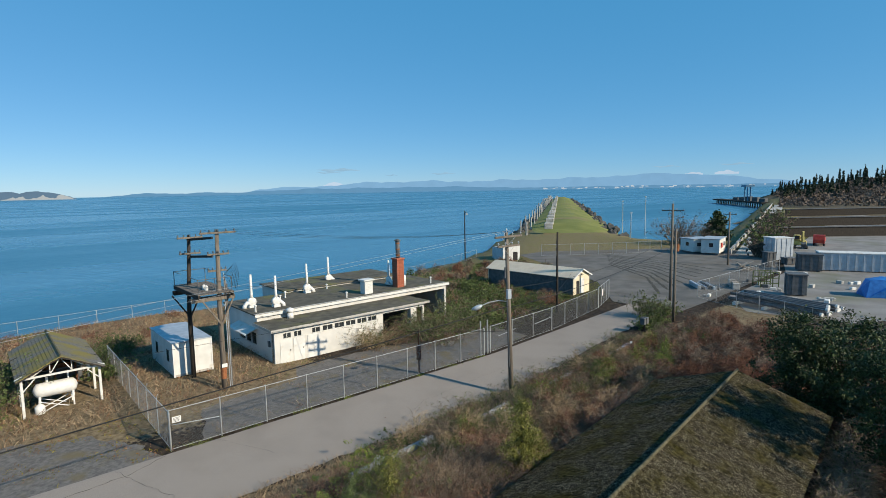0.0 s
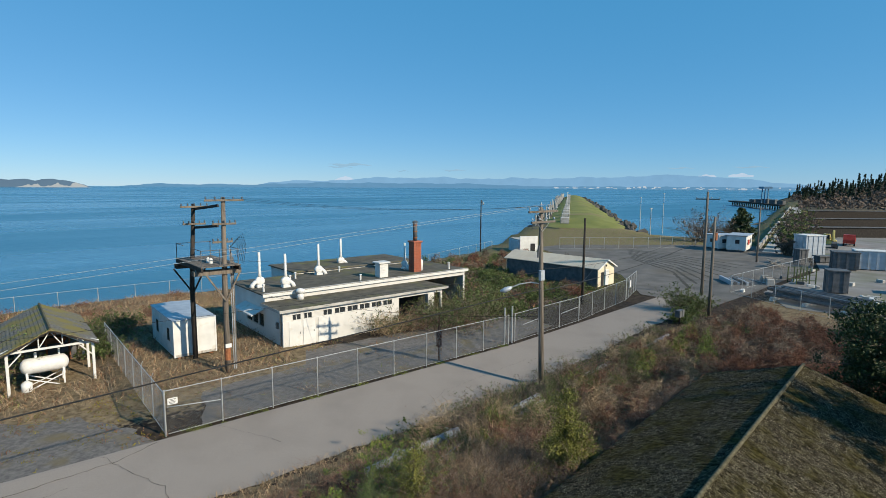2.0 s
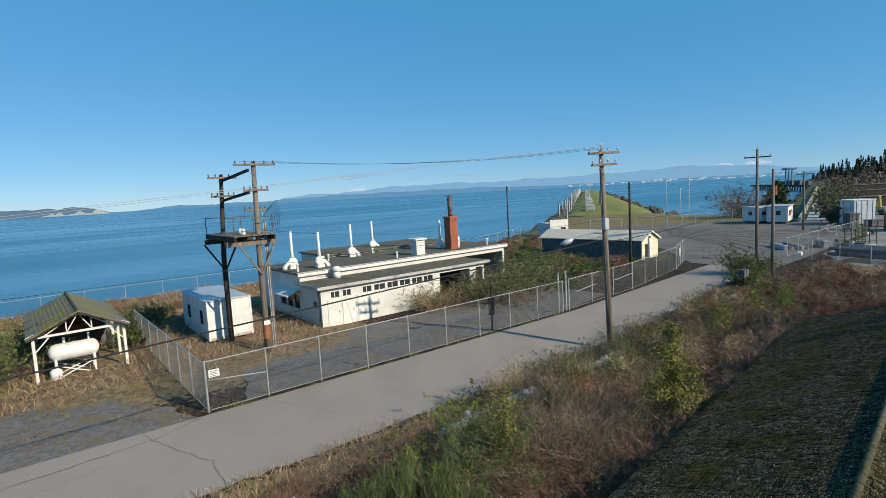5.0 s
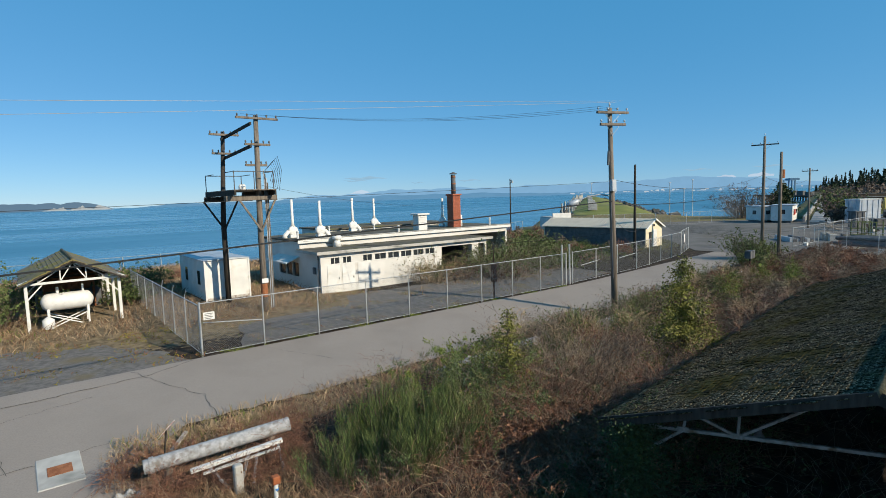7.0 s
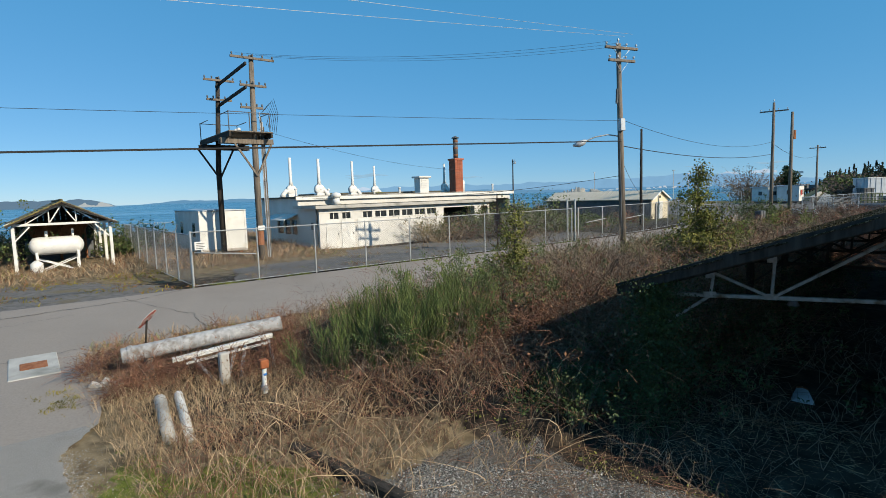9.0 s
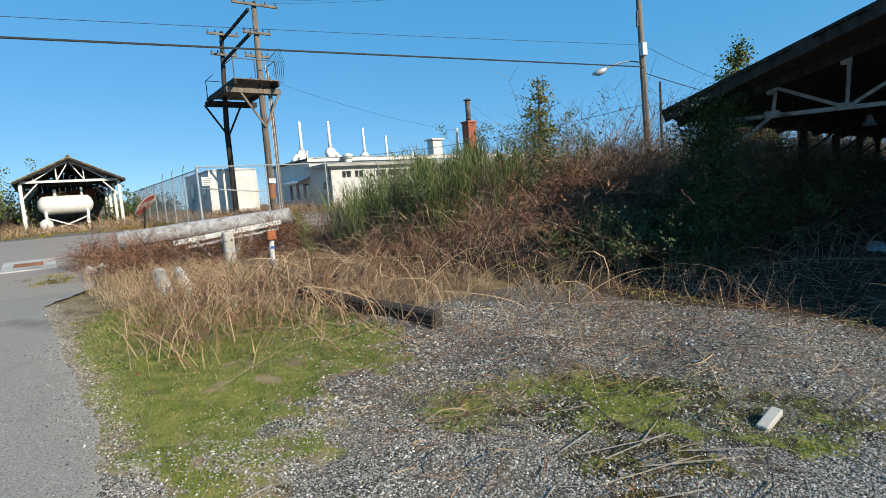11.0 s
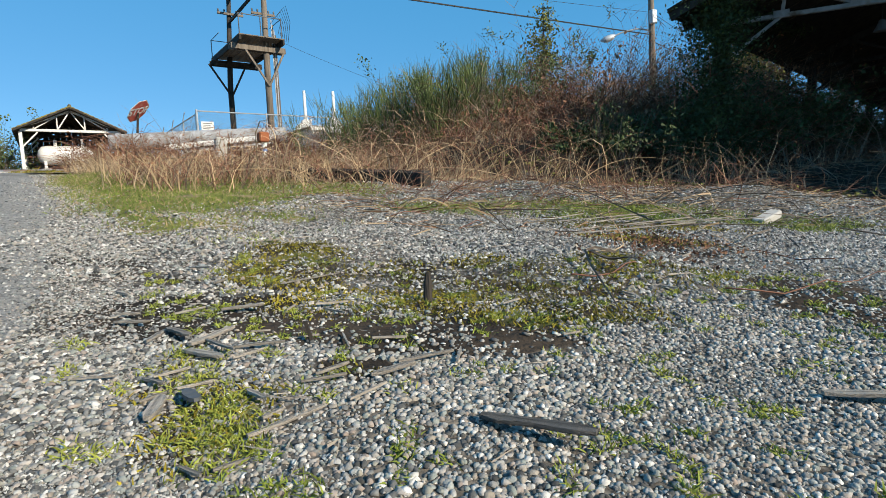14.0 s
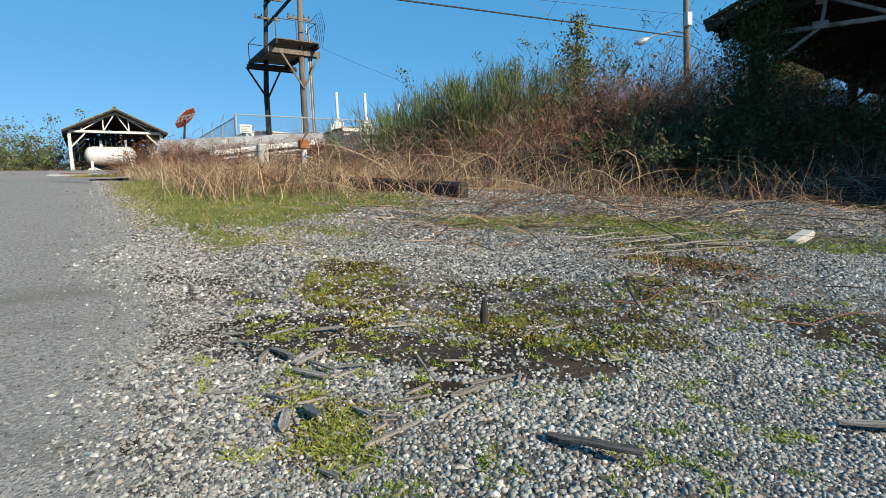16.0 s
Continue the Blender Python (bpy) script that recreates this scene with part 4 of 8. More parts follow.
    stack(21.6, 21.9, 2.75, 180)
    stack(25.3, 15.9, 2.6, 90)
    rv = thing("roof_vent", (12.4, 12.9 - 1.0, zl + 0.2), "white mushroom roof vent on the low roof", "roof vent")
    part("neck", MB().tube([(0, 0, 0), (0, 0, 0.45)], [0.3, 0.22], 12), M_STEEL_W, rv, smooth=True)
    part("cap", MB().tube([(0, 0, 0.45), (0, 0, 0.55), (0, 0, 0.75), (0, 0, 0.85)], [0.22, 0.34, 0.34, 0.1], 12), M_STEEL_W, rv, smooth=True)
    bx = thing("roof_ventilator", (21.0, 13.5, zr + 0.1), "white square louvred roof ventilator", "roof vent")
    part("trunk", MB().box((-0.45, -0.4, 0), (0.45, 0.4, 1.25), None, 0.02), M_WHITE, bx)
    part("cap", MB().box((-0.62, -0.55, 1.253), (0.62, 0.55, 1.4), None, 0.03), M_WHITE, bx)
    for i in range(5):
        part("slat", MB().box((-0.3, -0.43, 0.5 + i * 0.14), (0.3, -0.402, 0.58 + i * 0.14)), M_STEEL_W, bx)
    for x, y, h in ((10.1, 13.4, 0.5), (13.2, 15.5, 0.6), (18.6, 13.2, 0.45), (28.8, 13.3, 0.6), (14.5, 17.3, 0.5), (23.5, 17.0, 0.5), (19.5, 18.5, 0.4)):
        pv = thing("roof_pipe", (x, y, zr + 0.1), "short white vent pipe on the roof", "roof vent", 0, "roof pipes")
        part("pipe", MB().tube([(0, 0, -0.05), (0, 0, h)], 0.08, 8), M_STEEL_W, pv)
        part("hood", MB().tube([(0, 0, h), (0, 0, h + 0.06), (0, 0, h + 0.1)], [0.12, 0.12, 0.04], 8), M_STEEL_W, pv)
    # brick chimney with its steel flue
    ch = thing("brick_chimney", (25.3, 14.2, zr), "square red brick chimney with a rusty flue", "chimney")
    part("core", MB().box((-0.42, -0.42, 0), (0.42, 0.42, 2.9)), M_MORTAR, ch)
    me = MB().box((0, 0, 0), (0.2, 0.1, 0.068), None, 0.006).mesh("brick", M_BRICK)
    for row in range(38):
        z = row * 0.076
        off = 0.105 * (row % 2)
        for side in range(2):
            for i in range(4):
                b3 = new("brick", me)
                b3.parent = ch
                b3.matrix_local = pose(-0.43 + i * 0.21 + (off if i < 3 else 0) * 0.5, -0.445, z) if side == 0 else pose(-0.445, 0.43 - i * 0.21 - off * 0.25, z, 0, 0, -90)
    part("cap", MB().box((-0.52, -0.52, 2.9), (0.52, 0.52, 3.05), None, 0.03), M_BRICK, ch)
    flu = part("flue", MB().tube([(0, 0, 3.05), (0, 0, 4.75)], 0.21, 14), M_DKGREY, ch, "dark banded flue", True)
    for z in (3.3, 3.9, 4.5):
        part("band", MB().tube([(0, 0, z), (0, 0, z + 0.1)], 0.225, 14), M_RUST, flu)
    part("cowl", MB().tube([(0, 0, 4.8), (0, 0, 4.85), (0, 0, 5.0)], [0.34, 0.34, 0.03], 12), M_DKGREY, ch)
    part("side_tank", MB().tube([(0.75, 0.3, 0.1), (0.75, 0.3, 1.1), (0.75, 0.3, 1.25)], [0.35, 0.35, 0.1], 12), M_STEEL_W, ch, "white side tank", True)


building()


# ---- open shed with the tank ----
def carport():
    root = thing("open_shed", (-3.45, 10.2, 0.1), "open shed with white trusses and mossy shingle roof", "shed")
    w, l, he, hr = 1.98, 7.5, 2.4, 3.5
    for y in (0.0, 2.5, 5.0, 7.4):
        for s in (-1, 1):
            p = part("post", MB().box((s * w - 0.07, y - 0.07, -0.2), (s * w + 0.07, y + 0.07, he), None, 0.01), M_WHITE, root)
            part("knee_brace", MB().bar((s * w, y, he - 0.75), (s * (w - 0.65), y, he - 0.03), 0.07, 0.06), M_WHITE, p)
        if y < 6:
            # Behind the white front truss the others are coloured dark for shade.
            truss_tone = M_WHITE if y < 1 else M_WOODD
            tr = part("truss", MB().box((-w, y - 0.06, he + 0.003), (w, y + 0.06, he + 0.12), None, 0.01), truss_tone, root)
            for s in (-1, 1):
                part("rafter", MB().bar((s * (w + 0.3), y, he + 0.05), (0, y, hr - 0.1), 0.1, 0.1), truss_tone, tr)
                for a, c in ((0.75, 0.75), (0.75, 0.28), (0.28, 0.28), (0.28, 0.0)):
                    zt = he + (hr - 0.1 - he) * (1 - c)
                    part("web", MB().bar((s * w * a, y - 0.02, he + 0.1), (s * w * c * 0.98, y - 0.02, zt), 0.06, 0.05), truss_tone, tr)
    # shingle courses in steps
    rt, rb, e = hr + 0.08, he + 0.06, w + 0.28
    for s in (-1, 1):
        n = 12
        for i in range(n):
            f0, f1 = max(0.0, (i - 0.2) / n), (i + 1) / n
            ax, az, bx, bz = s * e * f0, rt - (rt - rb) * f0, s * e * f1, rt - (rt - rb) * f1 + 0.03
            k = random.uniform(-0.02, 0.02)
            part("shingle_course", MB().add([(ax, -0.45 + k, az), (bx, -0.45 + k, bz), (bx, l + 0.4, bz), (ax, l + 0.4, az), (bx, -0.45 + k, bz - 0.05), (bx, l + 0.4, bz - 0.05), (ax, -0.45 + k, az - 0.05), (ax, l + 0.4, az - 0.05)],
                                            [(0, 1, 2, 3), (1, 4, 5, 2), (7, 5, 4, 6), (0, 6, 4, 1), (3, 2, 5, 7)]), M_CSHING, root, "grey shingles with moss")
    # Dark back boards are added so that the shed's inside looks shaded.
    for i in range(14):
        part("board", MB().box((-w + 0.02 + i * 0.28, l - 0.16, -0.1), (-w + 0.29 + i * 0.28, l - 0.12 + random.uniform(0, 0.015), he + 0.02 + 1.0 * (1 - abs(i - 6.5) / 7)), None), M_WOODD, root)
    # A dark deck under the shingles puts the roof's shade into colour.
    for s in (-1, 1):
        part("roof_deck", MB().add([(0, -0.4, rt - 0.1), (s * e, -0.4, rb - 0.07), (s * e, l + 0.35, rb - 0.07), (0, l + 0.35, rt - 0.1), (0, -0.4, rt - 0.13), (s * e, -0.4, rb - 0.1), (s * e, l + 0.35, rb - 0.1), (0, l + 0.35, rt - 0.13)], [(0, 1, 2, 3), (7, 6, 5, 4), (0, 4, 5, 1), (2, 6, 7, 3), (1, 5, 6, 2)]), M_WOODD, root, "boards darkened for the roof's shade")
    part("ridge_cap", MB().tube([(0, -0.45, hr + 0.1), (0, l + 0.4, hr + 0.1)], 0.08, 6), M_MOSS, root)
    for s in (-1, 1):
        part("barge_board", MB().bar((s * (w + 0.27), -0.42, he + 0.0), (0, -0.42, hr + 0.02), 0.05, 0.09), M_WOODD, root)
    tk = thing("gas_tank", (-3.75, 11.0, 0.1), "white horizontal steel tank on a braced stand", "tank")
    x0, x1, r, z = -1.15, 1.15, 0.45, 1.36
    prof = [(x0, 0.05), (x0 + 0.06, 0.25), (x0 + 0.2, 0.42), (x0 + 0.4, r), (x1 - 0.4, r), (x1 - 0.2, 0.42), (x1 - 0.06, 0.25), (x1, 0.05)]
    part("vessel", MB().tube([(x, 0, z) for x, _ in prof], [q for _, q in prof], 20), M_STEEL_W, tk, smooth=True)
    for x in (-0.85, 0.85):
        part("saddle", MB().box((x - 0.06, -0.45, 0.75), (x + 0.06, 0.45, 1.06), None, 0.01), M_STEEL_W, tk)
        for y in (-0.42, 0.42):
            part("leg", MB().bar((x, y, -0.1), (x, y, 0.85), 0.08, 0.08), M_STEEL_W, tk)
    for y in (-0.42, 0.42):
        part("cross_brace", MB().bar((-0.85, y, 0.05), (0.85, y, 0.75), 0.05, 0.05), M_STEEL_W, tk)
        part("cross_brace", MB().bar((0.85, y + 0.03, 0.05), (-0.85, y + 0.03, 0.75), 0.05, 0.05), M_STEEL_W, tk)
    part("valve", MB().tube([(-0.4, 0, z + 0.45), (-0.4, 0, z + 0.75)], 0.07, 8), M_STEEL_W, tk)
    part("valve", MB().tube([(0.7, 0, z + 0.45), (0.7, 0, z + 0.8)], 0.05, 8), M_STEEL_W, tk)
    pc = thing("pressure_pot", (-4.65, 10.45, 0.1), "small white upright pressure pot beside the tank", "tank")
    part("body", MB().tube([(0, 0, 0), (0, 0, 0.1), (0, 0, 0.55), (0, 0, 0.7)], [0.15, 0.27, 0.27, 0.08], 14), M_STEEL_W, pc, smooth=True)


carport()


# ---- near pavilion with the mossy roof ----
def pavilion():
    turn = 7.0
    root = thing("pavilion", (4.2, -20.9, -1.5), "open pavilion with dark trusses under a mossy shingle roof", "pavilion", turn)
    L, half, e, r = 20.4, 4.4, 3.1, 4.6

    def front(y):
        """The gable end is cut a little askew."""
        return -0.1 + 0.06 * (half - y) if y > 0 else 0.16

    # deck boards and shingle courses
    for s in (-1, 1):
        f0, f1 = front(0), front(s * half)
        part("roof_deck", MB().add([(f0, 0, r), (L, 0, r), (L, s * half, e), (f1, s * half, e), (f0, 0, r - 0.07), (L, 0, r - 0.07), (L, s * half, e - 0.07), (f1, s * half, e - 0.07)],
                                   [(0, 1, 2, 3), (7, 6, 5, 4), (0, 3, 7, 4), (1, 5, 6, 2), (3, 2, 6, 7)]), M_WOODD, root, "dark roof boards")
    slope = math.atan2(r - e, half)
    run = math.hypot(half, r - e)
    shingle = MB().box((0, 0, 0), (0.1, 0.17, 0.018), None, 0.004).mesh("shingle", M_SHING)
    joined = {1: MB(), -1: MB()}
    left = 280
    for s in (-1, 1):
        rows_n = 44
        for i in range(rows_n):
            y = 0.05 + (run - 0.1) * i / rows_n
            start = front(s * y * math.cos(slope))
            x = start - 0.02 - random.random() * 0.1
            while x < L - 0.2:
                w = random.uniform(0.6, 1.5)
                m = Matrix.Translation((0, 0, r)) @ Matrix.Rotation(0 if s > 0 else math.pi, 4, "Z") @ Matrix.Rotation(-slope, 4, "X") @ pose(x if s > 0 else -x - 0.103 * w, y, 0.008 + random.uniform(0, 0.03) * random.random(), -4.0 + random.uniform(-2, 2), random.uniform(-3, 3), random.uniform(-3, 3))
                if x < start + 0.9 and s > 0 and left:
                    left -= 1
                    ob = new("shingle", shingle)
                    ob.parent = root
                    ob.matrix_local = m @ Matrix.Diagonal((w, 1, 1, 1))
                else:
                    joined[s].box((0, 0, 0), (0.1 * w, 0.17, 0.018), m)
                x += 0.102 * w
        tagged(part("shingles", joined[s], M_SHINGJ, root, "mossy worn shingles"), kind="stuff")
    # trusses: the first stands in the gable end and follows its line
    chord, posts = e - 0.18, (3.1, 2.2, 0.0)
    for n, x0 in enumerate((0.22, 6.2, 9.8, 13.4, 17.0, 20.2)):
        # Inner trusses are coloured dark to stand for the shade under the roof.
        truss_tone = M_TRUSS if n == 0 else M_WOODD

        def on(y, z, out=0.0):
            return ((0.4 + 0.4 * (half - y) if n == 0 else x0) - out, y, z)

        def top(y):
            return e + (r - e) * (1 - abs(y) / half) - 0.2

        tr = part("truss", MB().bar(on(half - 0.5, chord), on(0.5 - half, chord), 0.07, 0.07, 0.008), truss_tone, root, "flaking grey truss" if n == 0 else "inner truss darkened for the roof's shade")
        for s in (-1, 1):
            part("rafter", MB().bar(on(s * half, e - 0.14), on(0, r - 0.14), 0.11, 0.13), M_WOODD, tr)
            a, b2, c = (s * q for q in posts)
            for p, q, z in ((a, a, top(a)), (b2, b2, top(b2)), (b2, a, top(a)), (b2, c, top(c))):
                part("web", MB().bar(on(p, chord, 0.02), on(q * 0.985, z, 0.02), 0.055, 0.05), truss_tone, tr)
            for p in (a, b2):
                part("gusset", MB().bar(on(p - 0.1 * s, chord + 0.02, 0.05), on(p + 0.1 * s, chord + 0.02, 0.05), 0.016, 0.11, 0.004), truss_tone, tr)
                part("gusset", MB().bar(on(p - 0.07 * s, top(p) - 0.03, 0.05), on(p + 0.07 * s, top(p) - 0.03, 0.05), 0.016, 0.14, 0.004), truss_tone, tr)
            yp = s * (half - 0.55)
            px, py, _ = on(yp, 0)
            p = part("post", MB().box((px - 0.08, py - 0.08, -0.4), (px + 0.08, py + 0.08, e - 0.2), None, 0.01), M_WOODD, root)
            part("knee_brace", MB().bar(on(yp, chord - 0.6), on(s * (half - 1.3), chord), 0.05, 0.05), truss_tone, p)
        part("king_post", MB().bar(on(0, chord, 0.02), on(0, r - 0.2, 0.02), 0.06, 0.055), truss_tone, tr)
    part("ridge_cap", MB().tube([(front(0) - 0.05, 0, r + 0.05), (L, 0, r + 0.05)], 0.075, 8), M_MOSS, root, "moss-covered ridge cap", True)
    for s in (-1, 1):
        part("barge_board", MB().bar((front(s * half) - 0.03, s * half, e - 0.04), (front(0) - 0.03, 0, r - 0.02), 0.05, 0.2), M_WOODD, root)
    lp = thing("hanging_lamp", (6.1, -18.6, 1.3), "enamel pendant lamp hanging under the pavilion roof", "lamp")
    part("cord", MB().tube([(0, 0, 0.0), (0, 0, 0.25)], 0.008, 5), M_BLACK, lp)
    part("shade", MB().tube([(0, 0, 0.02), (0, 0, -0.06), (0, 0, -0.15)], [0.04, 0.06, 0.11], 12, False), M_DKGREY, lp)
    tank = thing("old_drum", (7.9, -18.2, -1.45), "pale blue-grey drum lying in the dark", "drum", 20)
    part("shell", MB().tube([(-0.9, 0, 0.3), (-0.88, 0, 0.3), (0.88, 0, 0.3), (0.9, 0, 0.3)], [0.18, 0.24, 0.24, 0.18], 14), M_GREYM, tank, smooth=True)
    part("strap", MB().tube([(-0.3, 0, 0.3), (-0.22, 0, 0.3)], 0.25, 14), M_RUST, tank)
    return root


PAV = pavilion()


# ---- plants ----
def blades(base, way, length, width, droop=0.25):
    """Tapered blades of two quads from base points along way."""
    n = len(base)
    side = np.cross(way, rng.normal(size=(n, 3)))
    side /= np.linalg.norm(side, axis=1, keepdims=True) + 1e-9
    flatway = way * [1, 1, 0]
    p1 = base + way * (length * 0.5)[:, None]
    p2 = base + way * length[:, None] + flatway * (droop * length)[:, None] - np.array([0, 0, 1]) * (droop * 0.6 * length)[:, None]
    w = width[:, None]
    v = np.stack([base - side * w, base + side * w, p1 - side * w * 0.8, p1 + side * w * 0.8, p2 - side * w * 0.15, p2 + side * w * 0.15], 1).reshape(-1, 3)
    i = np.arange(n)[:, None] * 6
    f = np.concatenate([i + [0, 1, 3, 2], i + [2, 3, 5, 4]])
    return v, f


def leaves(at, size, updo=0.0):
    """Diamond leaves in random directions."""
    n = len(at)
    a = rng.normal(size=(n, 3))
    a[:, 2] += updo
    a /= np.linalg.norm(a, axis=1, keepdims=True)
    b = np.cross(a, rng.normal(size=(n, 3)))
    b /= np.linalg.norm(b, axis=1, keepdims=True) + 1e-9
    c = np.cross(a, b)
    s = size[:, None]
    v = np.stack([at - a * s, at + b * s * 0.55 + c * s * 0.15, at + a * s, at - b * s * 0.55 + c * s * 0.15], 1).reshape(-1, 3)
    return v, np.arange(n)[:, None] * 4 + np.arange(4)


def canes(base, way, length, radius, arch=0.6, seg=5):
    """Arching three-sided stems."""
    n = len(base)
    t = np.linspace(0, 1, seg + 1)
    hor = way * [1, 1, 0]
    wob = rng.normal(size=(n, 3)) * 0.09
    p = base[:, None] + way[:, None] * (length[:, None] * t)[..., None] + hor[:, None] * (arch * length[:, None] * t ** 2)[..., None]
    p[..., 2] -= arch * length[:, None] * t ** 2 * 0.75
    p += wob[:, None] * (length[:, None] * np.sin(t * 5.0))[..., None]
    side = np.cross(way, [0.3, 0.2, 0.93])
    side /= np.linalg.norm(side, axis=1, keepdims=True) + 1e-9
    up = np.cross(way, side)
    r = radius[:, None] * (1 - 0.75 * t)
    ring = [p + (side * math.cos(a) + up * math.sin(a))[:, None] * r[..., None] for a in (0, 2.1, 4.2)]
    v = np.stack(ring, 2).reshape(-1, 3)
    b = (np.arange(n)[:, None] * (seg + 1) + np.arange(seg)).reshape(-1, 1) * 3
    f = np.concatenate([b + [0, 1, 4, 3], b + [1, 2, 5, 4], b + [2, 0, 3, 5]])
    return v, f, p.reshape(-1, 3)


def scatter(n, x0, x1, y0, y1, keep=None):
    x, y = rng.uniform(x0, x1, n), rng.uniform(y0, y1, n)
    if keep is not None:
        ok = rng.uniform(size=n) < keep(x, y)
        x, y = x[ok], y[ok]
    return np.stack([x, y, height(x, y)], 1)


def upward(n, lean):
    w = rng.normal(size=(n, 3)) * lean
    w[:, 2] = 1
    return w / np.linalg.norm(w, axis=1, keepdims=True)


def stuff(name, vf, material, label, category):
    return tagged(new(name, arrays(name, vf[0], vf[1], material)), label, category, kind="stuff")


def pav_inside(x, y):
    """1 under the pavilion's roof."""
    c, s = math.cos(radians(7)), math.sin(radians(7))
    a, b = (x - 4.2) * c + (y + 20.9) * s, -(x - 4.2) * s + (y + 20.9) * c
    return (a > -0.3) & (a < 20.4) & (abs(b) < 4.2)


def clear_pipes(x, y):
    """Thin growth where the pipes lie."""
    d = np.abs(y + 9.1 - 0.05 * (x - 5.2))
    line = ((x > 4.8) & (x < 10.6) | (x > 13.9) & (x < 17.2)) * (1 - smooth(0.4, 0.8, d))
    return (1 - 0.85 * line) * (1 - 0.9 * (1 - smooth(-0.8, 0.2, x)) * smooth(-13.4, -12.4, y))


def in_brush(x, y):
    return brush(x, y) * ~pav_inside(x, y) * clear_pipes(x, y)


# bramble thicket: canes, twigs and dead leaves, thickest where one looks at it from close by
for x0, x1, y0, y1, n, ln, rad, seg, nl in ((-4.2, 12, -18, -7, 3800, (0.7, 1.7), 0.006, 5, 5), (3, 30, -17, -7, 4200, (0.6, 1.4), 0.008, 4, 4), (12, 52, -36, -7, 6500, (0.5, 1.3), 0.011, 3, 3)):
    b = scatter(n, x0, x1, y0, y1, in_brush)
    m = len(b)
    v, f, pts = canes(b, upward(m, 0.55), rng.uniform(*ln, m), rng.uniform(0.6, 1.4, m) * rad, 0.7, seg)
    half = rng.uniform(size=m) < 0.5
    stuff("bramble_canes", (v, f), M_CANE if x0 < 5 else M_TWIG, "tangle of reddish brown bare bramble canes", "brambles")
    pick = pts[rng.integers(0, len(pts), m * nl)] + rng.normal(size=(m * nl, 3)) * 0.09
    stuff("dead_leaves", leaves(pick, rng.uniform(0.012, 0.028, len(pick)) * (1 if x0 < 5 else 1.6)), M_RUSTLEAF, "withered russet bramble leaves", "brambles")
    b = scatter(n // 2, x0, x1, y0, y1, in_brush)
    v, f, pts = canes(b, upward(len(b), 0.3), rng.uniform(*ln, len(b)) * 0.9, np.full(len(b), rad * 0.8), 0.25, seg)
    stuff("grey_twigs", (v, f), M_TWIG, "thin grey leafless twigs", "brambles")
for cm, cn in ((M_CANE, 3000), (M_TWIG, 1300)):
    b = scatter(cn, -4.3, 3.5, -16.4, -10.5, lambda x, y: smooth(-16.4, -14.8, y + 0.5 * wave(x, y, 1.2, 4)) * smooth(-4.3, -3.6, x) * clear_pipes(x, y))
    v, f, pts = canes(b, upward(len(b), 0.5), rng.uniform(0.3, 0.95, len(b)), rng.uniform(0.002, 0.006, len(b)), 0.5, 5)
    stuff("bramble_canes", (v, f), cm, "russet bare bramble canes beside the lawn", "brambles")
    if cm is M_CANE:
        stuff("dead_leaves", leaves(pts[rng.integers(0, len(pts), 5000)] + rng.normal(size=(5000, 3)) * 0.06, rng.uniform(0.01, 0.022, 5000)), M_RUSTLEAF, "withered russet leaves on the canes", "brambles")
# long pale canes that arch out over the gravel
b = scatter(260, -2.5, 5.5, -16.8, -12.5)
v, f, pts = canes(b, upward(len(b), 0.55), rng.uniform(0.9, 2.0, len(b)), rng.uniform(0.005, 0.011, len(b)), 0.8, 8)
stuff("pale_canes", (v, f), M_STRAW, "long pale arching bramble canes", "brambles")


# the tangle's mass: short crossing stems in mounds
for m_, share, lab in ((M_CANE, 0.5, "matted reddish bramble stems"), (M_TWIG, 0.38, "matted grey bramble stems"), (M_STRAW, 0.12, "bleached stalks in the brambles")):
    b = scatter(int(60000 * share), -1.5, 50, -17, -7.2, lambda x, y: in_brush(x, y) * (1 - 0.5 * smooth(15, 40, x)) * (1 - 0.6 * smooth(4, 8, x)))
    top = (0.35 + 1.15 * np.clip(0.45 + 0.6 * wave(b[:, 0], b[:, 1], 1.1, 9) + 0.4 * wave(b[:, 0], b[:, 1], 0.45, 2), 0, 1.3)) * smooth(-1.5, 1.0, b[:, 0])
    b[:, 2] += top * rng.uniform(0.1, 1.0, len(b)) ** 0.6
    far = 1 + np.clip(b[:, 0] - 8, 0, 40) * 0.035
    stuff("bramble_tangle", blades(b, upward(len(b), 1.1), rng.uniform(0.15, 0.5, len(b)), rng.uniform(0.0025, 0.0055, len(b)) * far, 0.4), m_, lab, "brambles")


